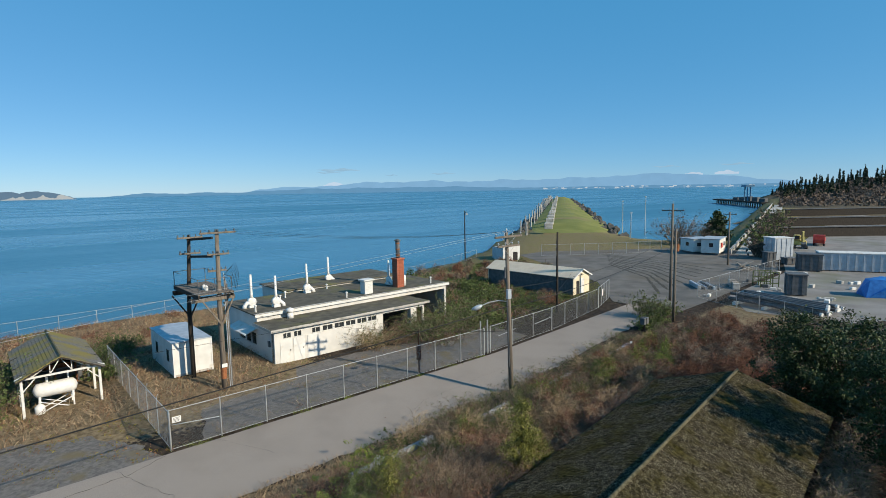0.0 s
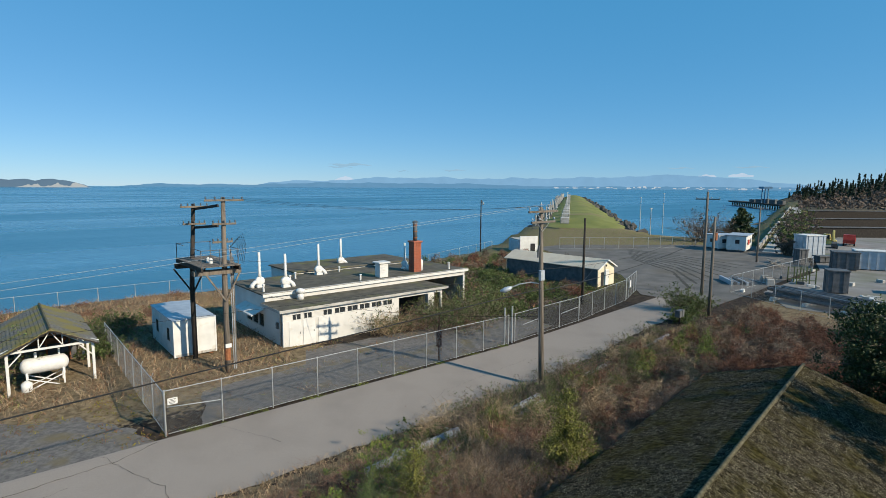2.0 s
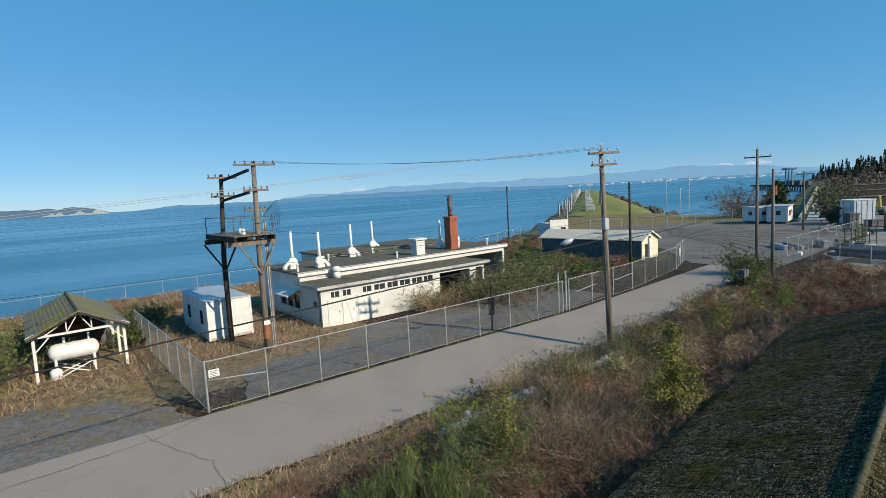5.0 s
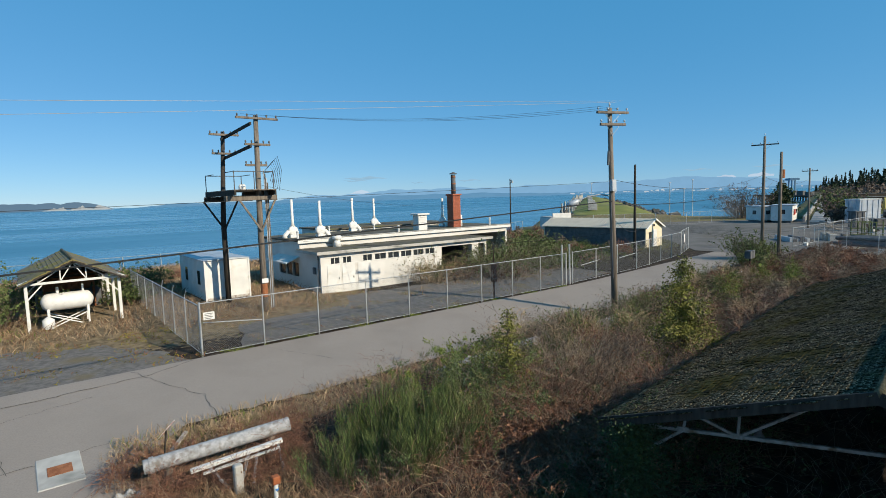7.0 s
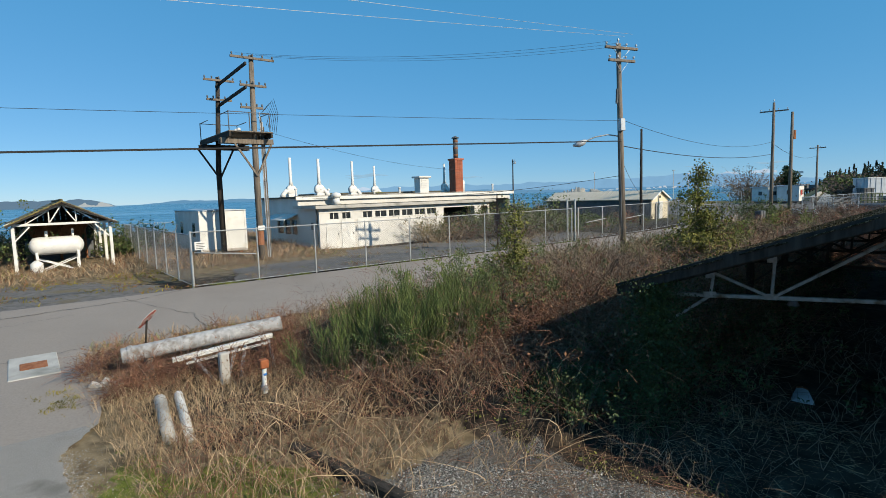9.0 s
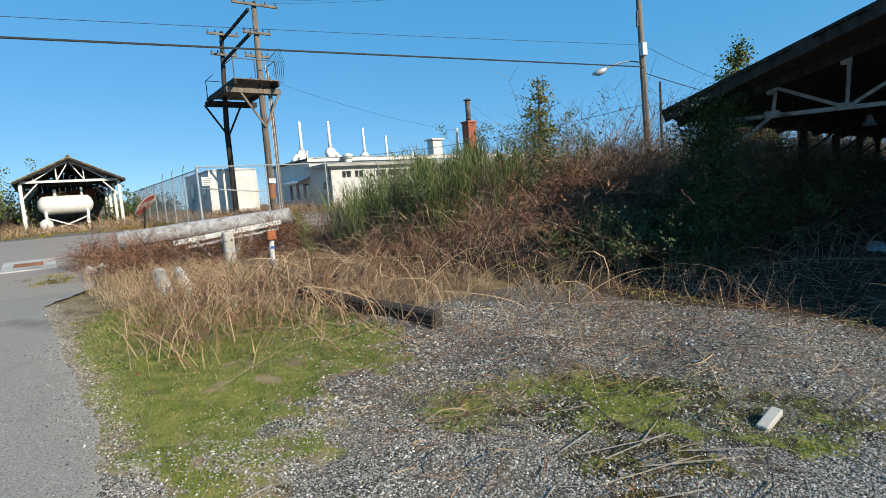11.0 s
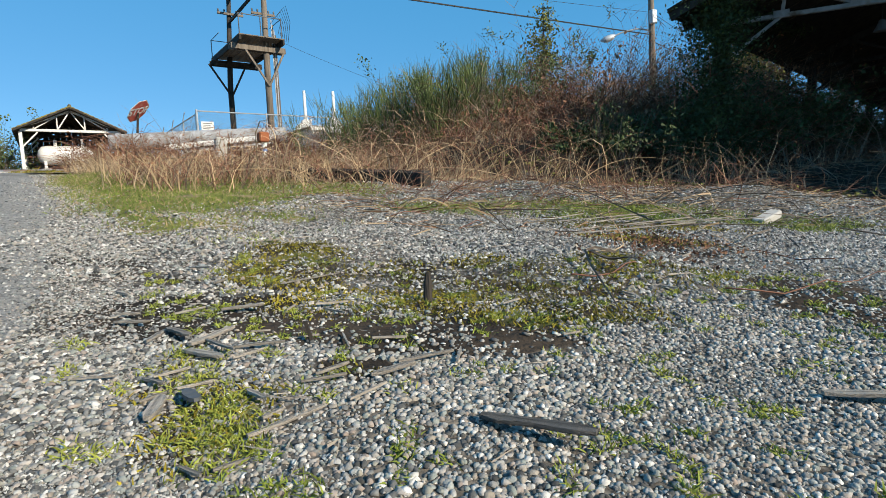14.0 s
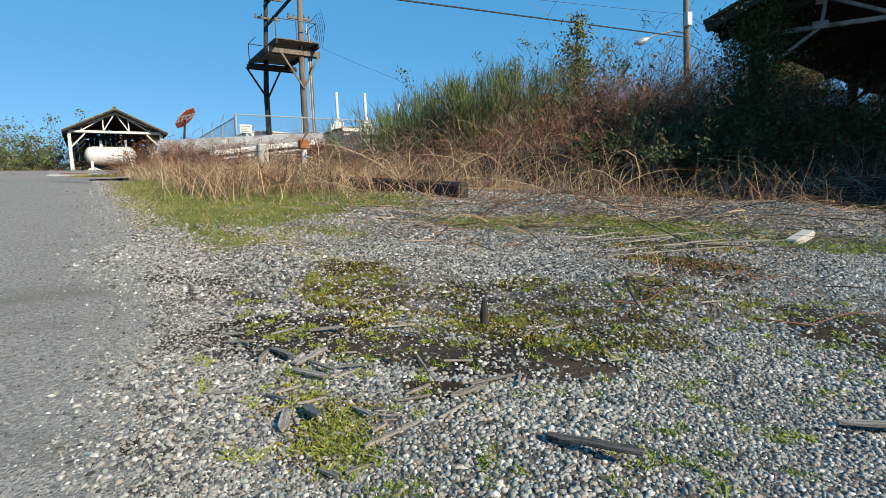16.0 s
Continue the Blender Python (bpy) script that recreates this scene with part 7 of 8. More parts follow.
# ---- long shed, slab hut and the buildings of the lot ----
def gable_shed(name, at, w, l, he, hr, label, wall, roof, rz=0.0, ribs=0):
    root = thing(name, at, label, "shed", rz)
    part("body", MB().prism([(0, -0.3), (w, -0.3), (w, he), (w / 2, hr - 0.06), (0, he)], 0, l), wall, root)
    for s, x in ((-1, 0), (1, w)):
        part("roof_slope", MB().add([(w / 2, -0.25, hr), (x + s * 0.25, -0.25, he - 0.06), (x + s * 0.25, l + 0.25, he - 0.06), (w / 2, l + 0.25, hr), (w / 2, -0.25, hr + 0.06), (x + s * 0.25, -0.25, he), (x + s * 0.25, l + 0.25, he), (w / 2, l + 0.25, hr + 0.06)],
                                    [(3, 2, 1, 0), (4, 5, 6, 7), (0, 1, 5, 4), (2, 3, 7, 6), (1, 2, 6, 5)]), roof, root)
        for i in range(ribs):
            y = l * (i + 0.5) / ribs
            part("rib", MB().bar((w / 2, y, hr + 0.075), (x + s * 0.25, y, he + 0.015), 0.06, 0.03), roof, root)
    return root


shed = gable_shed("long_shed", (48.05, 9.0, 0.05), 3.8, 13.6, 2.2, 3.1, "long low shed with a tan ribbed roof and cream gable", M_CREAM, M_TAN, 4, 24)
part("side_wall", MB().box((-0.02, 0.1, -0.1), (-0.004, 13.5, 2.1)), M_DKGREY, shed, "dark side wall")
d = part("door", MB().box((1.6, -0.04, 0), (2.5, -0.004, 1.95), None, 0.01), M_WHITE, shed)
part("handle", MB().box((2.36, -0.07, 0.95), (2.42, -0.042, 1.05)), M_DKGREY, d)
# Flat dark panels stand for the unlit doorway and vent opening.
part("doorway", MB().box((0.7, -0.03, 0), (1.35, -0.004, 1.7)), M_DARK, shed)
part("vent", MB().box((1.75, -0.03, 2.3), (2.05, -0.004, 2.55)), M_DARK, shed)
for s in (-1, 1):
    part("barge_board", MB().bar((1.9 + s * 2.15, -0.27, 2.12), (1.9, -0.27, 3.1), 0.05, 0.16), M_WHITE, shed)
hut = thing("slab_hut", (65.4, 36.5, 0.0), "small white flat-roofed hut near the shore", "hut", -25)
part("front", MB().box((0, 0, -0.3), (3.4, 0.2, 3.0), None, 0.03), M_WHITE, hut)
part("side", MB().box((-0.1, 0.2, -0.3), (0.1, 5, 2.2), None, 0.03), M_GREYM, hut)
part("roof", MB().box((0.1, 0.2, 2.2), (3.4, 5, 2.35), None, 0.03), M_CONC, hut)
# A flat dark panel stands for the unlit doorway.
part("doorway", MB().box((2.0, -0.03, 0), (2.9, -0.003, 1.7)), M_DARK, hut)


def cabin(at, w, l, h, label, rz=0.0, wheels=False, material=None):
    root = thing("office_cabin", at, label, "cabin", rz)
    part("body", MB().box((0, 0, 0.4), (w, l, h), None, 0.05), material or M_WHITE, root)
    part("roof", MB().box((-0.2, -0.2, h + 0.003), (w + 0.2, l + 0.2, h + 0.15), None, 0.04), M_GREYM, root)
    part("base", MB().box((0.3, 0.3, -0.1), (w - 0.3, l - 0.3, 0.395)), M_DKGREY, root)
    for i in range(2):
        x = w * (0.15 + 0.45 * i)
        win = part("window", MB().box((x, -0.04, h * 0.5), (x + w * 0.22, -0.004, h * 0.8), None, 0.02), M_WHITE, root)
        part("pane", MB().box((x + 0.08, -0.05, h * 0.5 + 0.08), (x + w * 0.22 - 0.08, -0.042, h * 0.8 - 0.08)), M_GLASS, win)
    win = part("window", MB().box((-0.04, l * 0.3, h * 0.5), (-0.004, l * 0.6, h * 0.8), None, 0.02), M_WHITE, root)
    part("pane", MB().box((-0.05, l * 0.34, h * 0.5 + 0.08), (-0.042, l * 0.56, h * 0.8 - 0.08)), M_GLASS, win)
    return root


cabin((97.5, 11.4, 0.1), 6.2, 3.2, 3.0, "white trailer cabin with a pink notice", 12)
solid("notice_board", MB().box((0, -0.03, 0), (1.3, 0, 0.9), None, 0.01), M_RED, "faded red notice on the cabin", "sign", (98.6, 11.5, 1.5), 12)
cabin((97.0, 16.0, 0.1), 4.5, 4.0, 2.8, "low white hut beside the trailer", -30)
conifer((123.5, 22.3, -0.3), 7.6, 3.8, "dark bushy conifer behind the white huts", M_LEAF, 7000, 0.26)
shrub("bare_tree", (113, 25.5, 0.0), "grey leafless tree by the water", 3.0, 9.0, 160, M_TWIG, M_BARE, 2600, 0.12, 0.35, 0.25, 0.05, 6, "tree", 0.05)
shrub("bare_tree", (118, 22, -0.2), "brown leafless scrub by the sea wall", 2.4, 3.4, 120, M_TWIG, M_BARE, 1500, 0.12, 0.4, 0.3, 0.04, 5, "tree")

# sea wall with its walk and the hedge beside it
wall = thing("sea_wall", (0, 0, 0), "concrete sea wall with a parapet beside a walk", "wall")
line = [(101, 10.8), (109.5, 13.2), (180, 33.2), (368, 87)]
for (ax, ay), (bx, by) in zip(line, line[1:]):
    part("parapet", MB().bar((ax, ay, 0.55), (bx, by, 0.55), 0.35, 1.1), M_CONC, wall)
    part("walk", MB().bar((ax + 1.2, ay - 3.2, 0.12), (bx + 1.2, by - 3.2, 0.12), 5.2, 0.08), M_CONC, wall)
for i, (x, y, h, w) in enumerate(((100, 5.2, 3.6, 1.4), (106, 6.8, 4.6, 1.6), (113, 8.8, 5.0, 1.6), (122, 11.5, 5.4, 1.8), (133, 14.6, 5.6, 1.9), (146, 18.4, 6.2, 2.0), (162, 23.0, 6.5, 2.2), (182, 28.6, 7.0, 2.4))):
    shrub("hedge_tree", (x, y, 0.0), "brown and green hedge tree by the walk", w, h, 110, M_TWIG, M_BROOM if i % 2 else M_BARE, 2200, 0.2, 0.25, 0.15, 0.05, 4, "tree", 0.05)


# ---- storage yard ----
def box_container(at, w, l, h, label, material, rz=0.0, ribs=6, name="storage_box"):
    root = thing(name, at, label, "container", rz)
    part("body", MB().box((0, 0, 0.15), (w, l, h), None, 0.04), material, root)
    part("lid", MB().box((-0.08, -0.08, h + 0.003), (w + 0.08, l + 0.08, h + 0.16), None, 0.03), M_WHITE if material is M_GREYM else material, root)
    for i in range(ribs):
        x = w * (i + 0.5) / ribs
        part("rib", MB().box((x - 0.04, -0.06, 0.15), (x + 0.04, -0.003, h)), material, root)
    for i in range(max(1, ribs * 2 // 3)):
        y = l * (i + 0.5) / max(1, ribs * 2 // 3)
        part("rib", MB().box((-0.06, y - 0.04, 0.15), (-0.003, y + 0.04, h)), material, root)
    return root


box_container((96.6, 2.0, 0.1), 3.4, 3.0, 3.8, "tall pale blue-grey metal silo box", M_GREYM, -38, 4)
box_container((88.9, -6.4, 0.1), 9.0, 2.5, 2.7, "long grey sheet-metal skip with a white lid", M_GREYM, -66, 9)
box_container((86.3, -4.4, 0.1), 3.1, 2.4, 2.5, "dark steel box in the yard", M_DKGREY, -66, 3)
box_container((87.6, 0.2, 0.1), 1.4, 1.4, 2.3, "dark steel cabinet in the yard", M_DKGREY, -38, 2)
box_container((92.5, -1.2, 0.1), 5.5, 1.6, 1.0, "low dark steel trough in the yard", M_DKGREY, -38, 3)
box_container((64.9, -9.2, 0.1), 2.0, 1.7, 2.5, "grey sheet-metal locker in the yard", M_DKGREY, -62, 2)
tarp = MB()
outline = [(0, 0), (3.6, 0), (3.6, 3.0), (0, 3.0)]
tops = [(0.5, 0.5, 2.0), (3.3, 0.3, 2.2), (3.2, 2.6, 2.1), (0.7, 2.5, 1.9)]
vs = [(x, y, 0) for x, y in outline] + tops + [(1.9, 1.5, 2.35), (1.8, -0.1, 1.0), (3.75, 1.5, 1.1), (-0.1, 1.4, 0.9)]
tarp.add(vs, [(0, 9, 5, 4), (0, 1, 9), (1, 5, 9), (1, 10, 5), (1, 2, 10), (2, 6, 10), (5, 10, 6), (2, 3, 7, 6), (3, 11, 7), (3, 0, 11), (0, 4, 11), (4, 7, 11), (4, 5, 8), (5, 6, 8), (6, 7, 8), (7, 4, 8)])
solid("tarpaulin_cover", tarp, M_BLUE, "goods under a bright blue tarpaulin", "tarpaulin", (69.6, -15.8, 0.12), -60)
frame_ = thing("pipe_rack", (68.4, -5.2, 0.1), "green steel rack frame in the yard", "rack", -38)
for i in range(4):
    for j in range(2):
        part("upright", MB().bar((i * 0.8, j * 1.6, 0), (i * 0.8, j * 1.6, 2.0), 0.09, 0.09), M_LEAF, frame_)
for j in range(2):
    for z in (0.5, 1.2, 1.95):
        part("rail", MB().bar((0, j * 1.6, z), (2.4, j * 1.6, z), 0.08, 0.08), M_LEAF, frame_)
pile = thing("pipe_stack", (56.2, -6.4, 0.1), "stack of long dark pipes with white end caps", "pipes", 256)
for i in range(11):
    lay, k = (0, i) if i < 7 else (1, i - 7)
    y = k * 0.75 + lay * 0.4
    ln = random.uniform(8.0, 9.8)
    pp = part("pipe", MB().tube([(random.uniform(-0.8, 0.5), y, 0.6 + lay * 0.5), (ln, y, 0.6 + lay * 0.5)], 0.19, 8), M_DKGREY, pile)
    part("end_cap", MB().tube([(ln - 0.1, y, 0.6 + lay * 0.5), (ln + 0.12, y, 0.6 + lay * 0.5)], 0.2, 8), M_WHITE, pp)
for x in (0.3, 3.5, 7.0):
    part("bearer", MB().box((x, -0.5, -0.1), (x + 0.3, 5.5, 0.35), None, 0.02), M_WHITE, pile)
beams = thing("beam_stack", (63.2, -2.2, 0.1), "stack of grey steel beams and white blocks", "beams", 40)
for i in range(6):
    part("beam", MB().box((random.uniform(-0.4, 0.3), i * 0.42, 0), (random.uniform(3.0, 4.5), i * 0.42 + 0.3, 0.35 + 0.1 * (i % 3)), None, 0.02), M_GREYM if i % 2 else M_DKGREY, beams)
crates = thing("crate_stack", (65.2, -3.9, 0.1), "wooden crates and pale sacks on a pallet", "crates", 30)
for i in range(5):
    part("crate", MB().box((i * 0.75, 0, 0), (i * 0.75 + 0.65, 0.8, random.uniform(0.5, 0.95)), None, 0.04), M_WOODL if i % 2 else M_CONC, crates)
junk = thing("scrap_heap", (80.5, 0.2, 0.1), "heap of pale scrap boards behind a rail", "scrap", 10)
for i in range(12):
    a = random.uniform(0, 360)
    part("board", MB().box((-1.1, -0.12, 0), (1.1, 0.12, 0.06), pose(random.uniform(0, 4), random.uniform(0, 1.8), 0.2 + 0.08 * i, random.uniform(-20, 20), random.uniform(-25, 25), a)), M_WOODL, junk)
for i in range(26):
    x, y = random.uniform(58, 84), random.uniform(-14, -2.8)
    s = random.uniform(0.2, 0.5)
    solid("white_block", MB().box((-s, -s * 0.5, 0), (s, s * 0.5, s * 0.9), None, 0.04), random.choice((M_WHITE, M_CONC, M_DKGREY, M_WHITE)), "small block lying in the yard", "block", (x, y, 0.12), random.uniform(0, 180), "yard blocks")


def excavator(at, label, body_m, rz):
    root = thing("excavator", at, label, "excavator", rz)
    for s in (-1, 1):
        part("track", MB().prism([(-1.8, 0.1), (-1.5, 0.0), (1.5, 0.0), (1.8, 0.3), (1.6, 0.7), (-1.6, 0.7)], s * 1.0 - 0.25, s * 1.0 + 0.25), M_BLACK, root)
    part("house", MB().box((-1.7, -1.1, 0.75), (1.1, 1.1, 1.7), None, 0.12), body_m, root)
    cab = part("cab", MB().box((0.1, -1.1, 1.703), (1.2, 0.0, 2.8), None, 0.1), body_m, root)
    part("pane", MB().box((1.2, -1.0, 1.9), (1.22, -0.1, 2.7)), M_GLASS, cab)
    part("boom", MB().bar((0.9, 0.3, 1.4), (2.9, 0.3, 3.6), 0.35, 0.4), body_m, root)
    part("stick", MB().bar((2.9, 0.3, 3.6), (4.4, 0.3, 1.6), 0.25, 0.3), body_m, root)
    part("bucket", MB().prism([(4.0, 0.7), (4.6, 0.6), (4.9, 1.3), (4.4, 1.7)], -0.1, 0.7), M_DKGREY, root)


excavator((120, 4.6, 0.1), "cream excavator with raised boom in the yard", M_YELLOW, 200)


def truck(at, label, m, rz):
    root = thing("truck", at, label, "truck", rz)
    part("cab", MB().prism([(0, 0.6), (1.9, 0.6), (1.9, 1.3), (1.5, 2.3), (0, 2.3)], -1.0, 1.0), m, root)
    part("bed", MB().box((-4.0, -1.05, 0.8), (-0.05, 1.05, 1.5), None, 0.05), m, root)
    for x in (1.0, -1.6, -3.0):
        for s in (-1, 1):
            w = part("wheel", MB().tube([(x, s * 0.75, 0.45), (x, s * 1.02, 0.45)], 0.45, 12), M_BLACK, root)
            part("rim", MB().tube([(x, s * 1.02, 0.45), (x, s * 1.04, 0.45)], 0.22, 10), M_GREYM, w)


truck((128, 3.2, 0.1), "red truck parked in the yard", M_RED, 192)
for x, y, l, h in ((142, 15.6, 70, 2.4), (181, 26.4, 90, 2.6), (240, 42.0, 120, 2.8)):
    bw = thing("retaining_wall", (x, y, 0), "long dark timber retaining wall in the yard", "wall", -42, "retaining walls")
    part("face", MB().box((0, 0, -0.3), (l, 0.8, h), None, 0.05), M_WOODD, bw)
    part("coping", MB().box((-0.2, -0.2, h + 0.003), (l + 0.2, 1.2, h + 0.25), None, 0.05), M_DKGREY, bw)

# ---- roadside and near things ----
# letter boxes and marker by the bush
lb = thing("mail_post", (38.2, -5.6, 0.0), "pair of dark boxes on a post by the road", "post")
part("post", MB().bar((0, 0, -0.2), (0, 0, 1.2), 0.1, 0.1), M_WOODD, lb)
for x in (-0.22, 0.22):
    part("box", MB().box((x - 0.18, -0.2, 0.9), (x + 0.18, 0.25, 1.5), None, 0.03), M_DKGREY, lb)
# old steam pipe line along the verge, half sunk in the thicket
for x0, y0, x1, y1, r, m, lab in ((5.2, -9.1, 10.3, -8.85, 0.19, M_PIPE, "fat weathered lagged pipe along the verge"), (8.4, -9.85, 10.2, -9.8, 0.08, M_PIPE, "thin pale pipe beside the fat one"), (14.2, -9.15, 16.3, -9.05, 0.08, M_PIPE, "thin pale pipe beside the fat one"), (14.3, -8.45, 16.9, -8.15, 0.19, M_PIPE, "fat weathered lagged pipe along the verge"), (21.0, -8.0, 25.5, -7.8, 0.12, M_PIPE, "pale lagged pipe lying in the brambles"), (29.0, -7.4, 33.5, -7.0, 0.12, M_PIPE, "pale lagged pipe lying in the brambles")):
    solid("old_pipe", MB().tube([(x0, y0, gz(x0, y0) + 0.42), ((x0 + x1) / 2, (y0 + y1) / 2, (gz(x0, y0) + gz(x1, y1)) / 2 + 0.44), (x1, y1, gz(x1, y1) + 0.45)], r, 12), m, lab, "pipe", smooth=True, group="old pipes")
    for k in range(3):
        t = 0.15 + 0.35 * k
        x, y = x0 + (x1 - x0) * t, y0 + (y1 - y0) * t
        solid("pipe_support", MB().box((-0.09, -0.14, -0.2), (0.09, 0.14, 0.44 - r * 0.8), None, 0.02), M_CONC, "small concrete pipe support", "support", (x, y, gz(x, y)), group="pipe supports")
for x, y, s in ((16.4, -8.2, 0.5), (10.4, -8.3, 0.45), (9.0, -8.6, 0.4), (11.4, -10.0, 0.25), (12.0, -8.4, 0.4), (7.2, -8.4, 0.5)):
    solid("concrete_lump", MB().box((-s, -s * 0.6, 0), (s, s * 0.6, s * 0.7), pose(0, 0, 0, 12, -9, 0), 0.08), M_CONC, "broken pale concrete lump in the brambles", "rubble", (x, y, gz(x, y)), random.uniform(0, 180), "rubble")

# pipes and beams dumped by the lane
root = thing("dumped_pipe", (-3.63, -9.02, 0.13), "fat weathered grey pipe dumped in dry grass", "pipe")
part("shell", MB().tube([(0, 0, 0.0), (0.012, -0.002, 0.001), (1.5, -0.2, 0.1), (3.388, -0.438, 0.219), (3.4, -0.44, 0.22)], [0.17, 0.172, 0.18, 0.18, 0.178], 16), M_PIPE, root, smooth=True)
part("collar", MB().tube([(0.12, -0.016, 0.01), (0.22, -0.03, 0.017)], 0.195, 16), M_PIPE, root)
for x in (0.5, 2.9):
    part("cradle", MB().box((x - 0.07, -0.13 * x - 0.16, -0.75), (x + 0.07, -0.13 * x + 0.16, -0.16 + 0.066 * x), None, 0.02), M_WOOD, root, "grey timber cradle")
root = thing("white_beam", (-2.77, -9.69, 0.0), "white-painted steel beam on a rusty trestle", "beam")
part("flange", MB().bar((0, 0, 0.0), (2.1, -0.36, 0.24), 0.12, 0.1, 0.01), M_STEEL_W, root)
part("lower_flange", MB().bar((0.25, -0.12, -0.1), (2.0, -0.42, 0.1), 0.08, 0.04), M_STEEL_W, root)
for a, c in (((0.4, -0.08, 0.0), (0.75, -0.5, -0.55)), ((1.3, -0.2, 0.1), (1.0, -0.5, -0.5)), ((1.5, -0.25, 0.12), (1.25, -0.6, -0.5)), ((2.0, -0.33, 0.18), (2.05, -0.5, -0.5))):
    part("strut", MB().bar(a, c, 0.06, 0.05), M_PIPE, root)
root = thing("pipe_stub", (-3.24, -10.72, -0.46), "short grey concrete pipe leaning in the straw", "pipe")
part("stub", MB().tube([(0.0, 0.0, 0.0), (-0.001, -0.012, -0.001), (-0.1, -0.9, -0.09), (-0.18, -1.8, -0.17)], 0.115, 12), M_CONC, root, smooth=True)
root = thing("pipe_stub", (-2.9, -10.68, -0.46), "short white concrete pipe leaning in the straw", "pipe")
part("stub", MB().tube([(0.0, 0.0, 0.0), (-0.001, -0.012, -0.001), (-0.12, -1.0, -0.09), (-0.24, -2.0, -0.19)], 0.085, 12), M_WHITE, root, smooth=True)
solid("cloth_heap", MB().tube([(-0.34, 0.02, 0.05), (-0.26, 0.06, 0.07), (-0.12, -0.02, 0.05), (-0.02, 0.06, 0.09), (0.12, 0.0, 0.05), (0.24, -0.05, 0.07), (0.33, -0.02, 0.03)], [0.03, 0.1, 0.07, 0.12, 0.06, 0.09, 0.02], 7), M_CONC, "crumpled pale sacking in the straw", "sacking", (-3.95, -9.1, gz(-3.95, -9.1)), -10)
solid("post_stub", MB().box((-0.1, -0.1, -0.2), (0.1, 0.1, 0.55), None, 0.03), M_CONC, "short concrete post among the canes", "post", (-1.9, -10.4, -0.4))
solid("dark_lath", MB().bar((0, 0, 0), (0.7, 0.65, 0.35), 0.1, 0.06), M_WOODL, "weathered splintered board leaning by the verge", "board", (-3.0, -7.9, gz(-3.0, -7.9) + 0.05))
root = thing("hydrant_post", (-1.42, -11.5, -0.62), "pale pipe post with a rusty orange box on top", "post")
part("pipe", MB().tube([(0, 0, -0.2), (0, 0, 0.45), (0.02, 0, 0.6)], 0.045, 10), M_STEEL_W, root)
part("head", MB().box((-0.09, -0.09, 0.58), (0.09, 0.09, 0.76), None, 0.02), M_ORANGE, root, "rusty orange box")
part("joint", MB().tube([(0.0, 0, 0.1), (0, 0, 0.22)], 0.07, 10), M_PIPE, root)
part("band", MB().tube([(0.01, 0, 0.42), (0.01, 0, 0.47)], 0.05, 10), M_BLUE, root)


# old machinery in the back of the open shed
mc = thing("old_machine", (-3.4, 15.4, 0.1), "dark rusty machinery at the back of the shed", "machine")
part("frame", MB().box((-1.6, 0, 0.1), (1.6, 1.6, 1.3), None, 0.06), M_DKGREY, mc)
part("hopper", MB().prism([(-1.2, 1.3), (1.0, 1.3), (1.4, 2.3), (-1.5, 2.2)], 0.2, 1.3), M_RUST, mc)
part("drum", MB().tube([(-1.3, 0.2, 0.9), (1.3, 0.2, 0.9)], 0.45, 12), M_DKGREY, mc)
for x in (-1.2, 0.0, 1.2):
    part("pipe", MB().tube([(x, -0.2, 0), (x, -0.2, 2.0), (x + 0.3, 0.4, 2.3)], 0.07, 8), M_RUST, mc)

# stop sign
def stop_sign():
    root = thing("stop_sign", (-3.05, -8.8, -0.2), "faded red octagonal stop sign on a leaning post", "sign", 0)
    part("post", MB().bar((-0.12, 0.25, -0.4), (0.0, 0.03, 1.02), 0.035, 0.025), M_WOODD, root)
    right, up = Vector((0.715, 0.634, 0.295)).normalized(), Vector((0.303, -0.665, 0.684))
    nrm = right.cross(up).normalized()
    up = nrm.cross(right)
    face = Matrix.Translation((0.0, 0.0, 1.02)) @ Matrix((right, up, nrm)).transposed().to_4x4()
    r = 0.29

    def octagon(rr, z0, z1):
        mb = MB()
        pts = [(rr * math.cos(radians(22.5 + 45 * i)), rr * math.sin(radians(22.5 + 45 * i))) for i in range(8)]
        mb.add([face @ Vector((x, y, z0)) for x, y in pts] + [face @ Vector((x, y, z1)) for x, y in pts], [tuple(range(8))[::-1], tuple(range(8, 16))] + [(i, (i + 1) % 8, (i + 1) % 8 + 8, i + 8) for i in range(8)])
        return mb
    part("plate", octagon(r, 0, 0.006), M_WHITE, root, "white rim")
    part("red_face", octagon(r * 0.93, 0.007, 0.009), M_SIGNRED, root)
    cu = bpy.data.curves.new("stop_text", "FONT")
    cu.body, cu.size, cu.align_x, cu.align_y, cu.extrude, cu.offset = "STOP", 0.235, "CENTER", "CENTER", 0.001, 0.007
    ob = bpy.data.objects.new("lettering", cu)
    me = bpy.data.meshes.new_from_object(ob)
    bpy.data.objects.remove(ob)
    me.transform(face @ Matrix.Translation((0, 0, 0.012)))
    me.materials.append(M_WHITE)
    part("lettering", me, None, root, "white letters")


stop_sign()

# inspection slab in the lane
root = thing("inspection_slab", (-5.15, -6.75, flat(np.array([-5.1]), np.array([-6.7]))[0] - 0.015), "concrete slab with a rusty steel cover", "manhole")
root.matrix_world = root.matrix_world @ pose(0, 0, 0.022, 3.6)
part("slab", MB().box((-0.48, -0.85, -0.1), (0.48, 0.85, 0.05), None, 0.02), M_CONC, root)
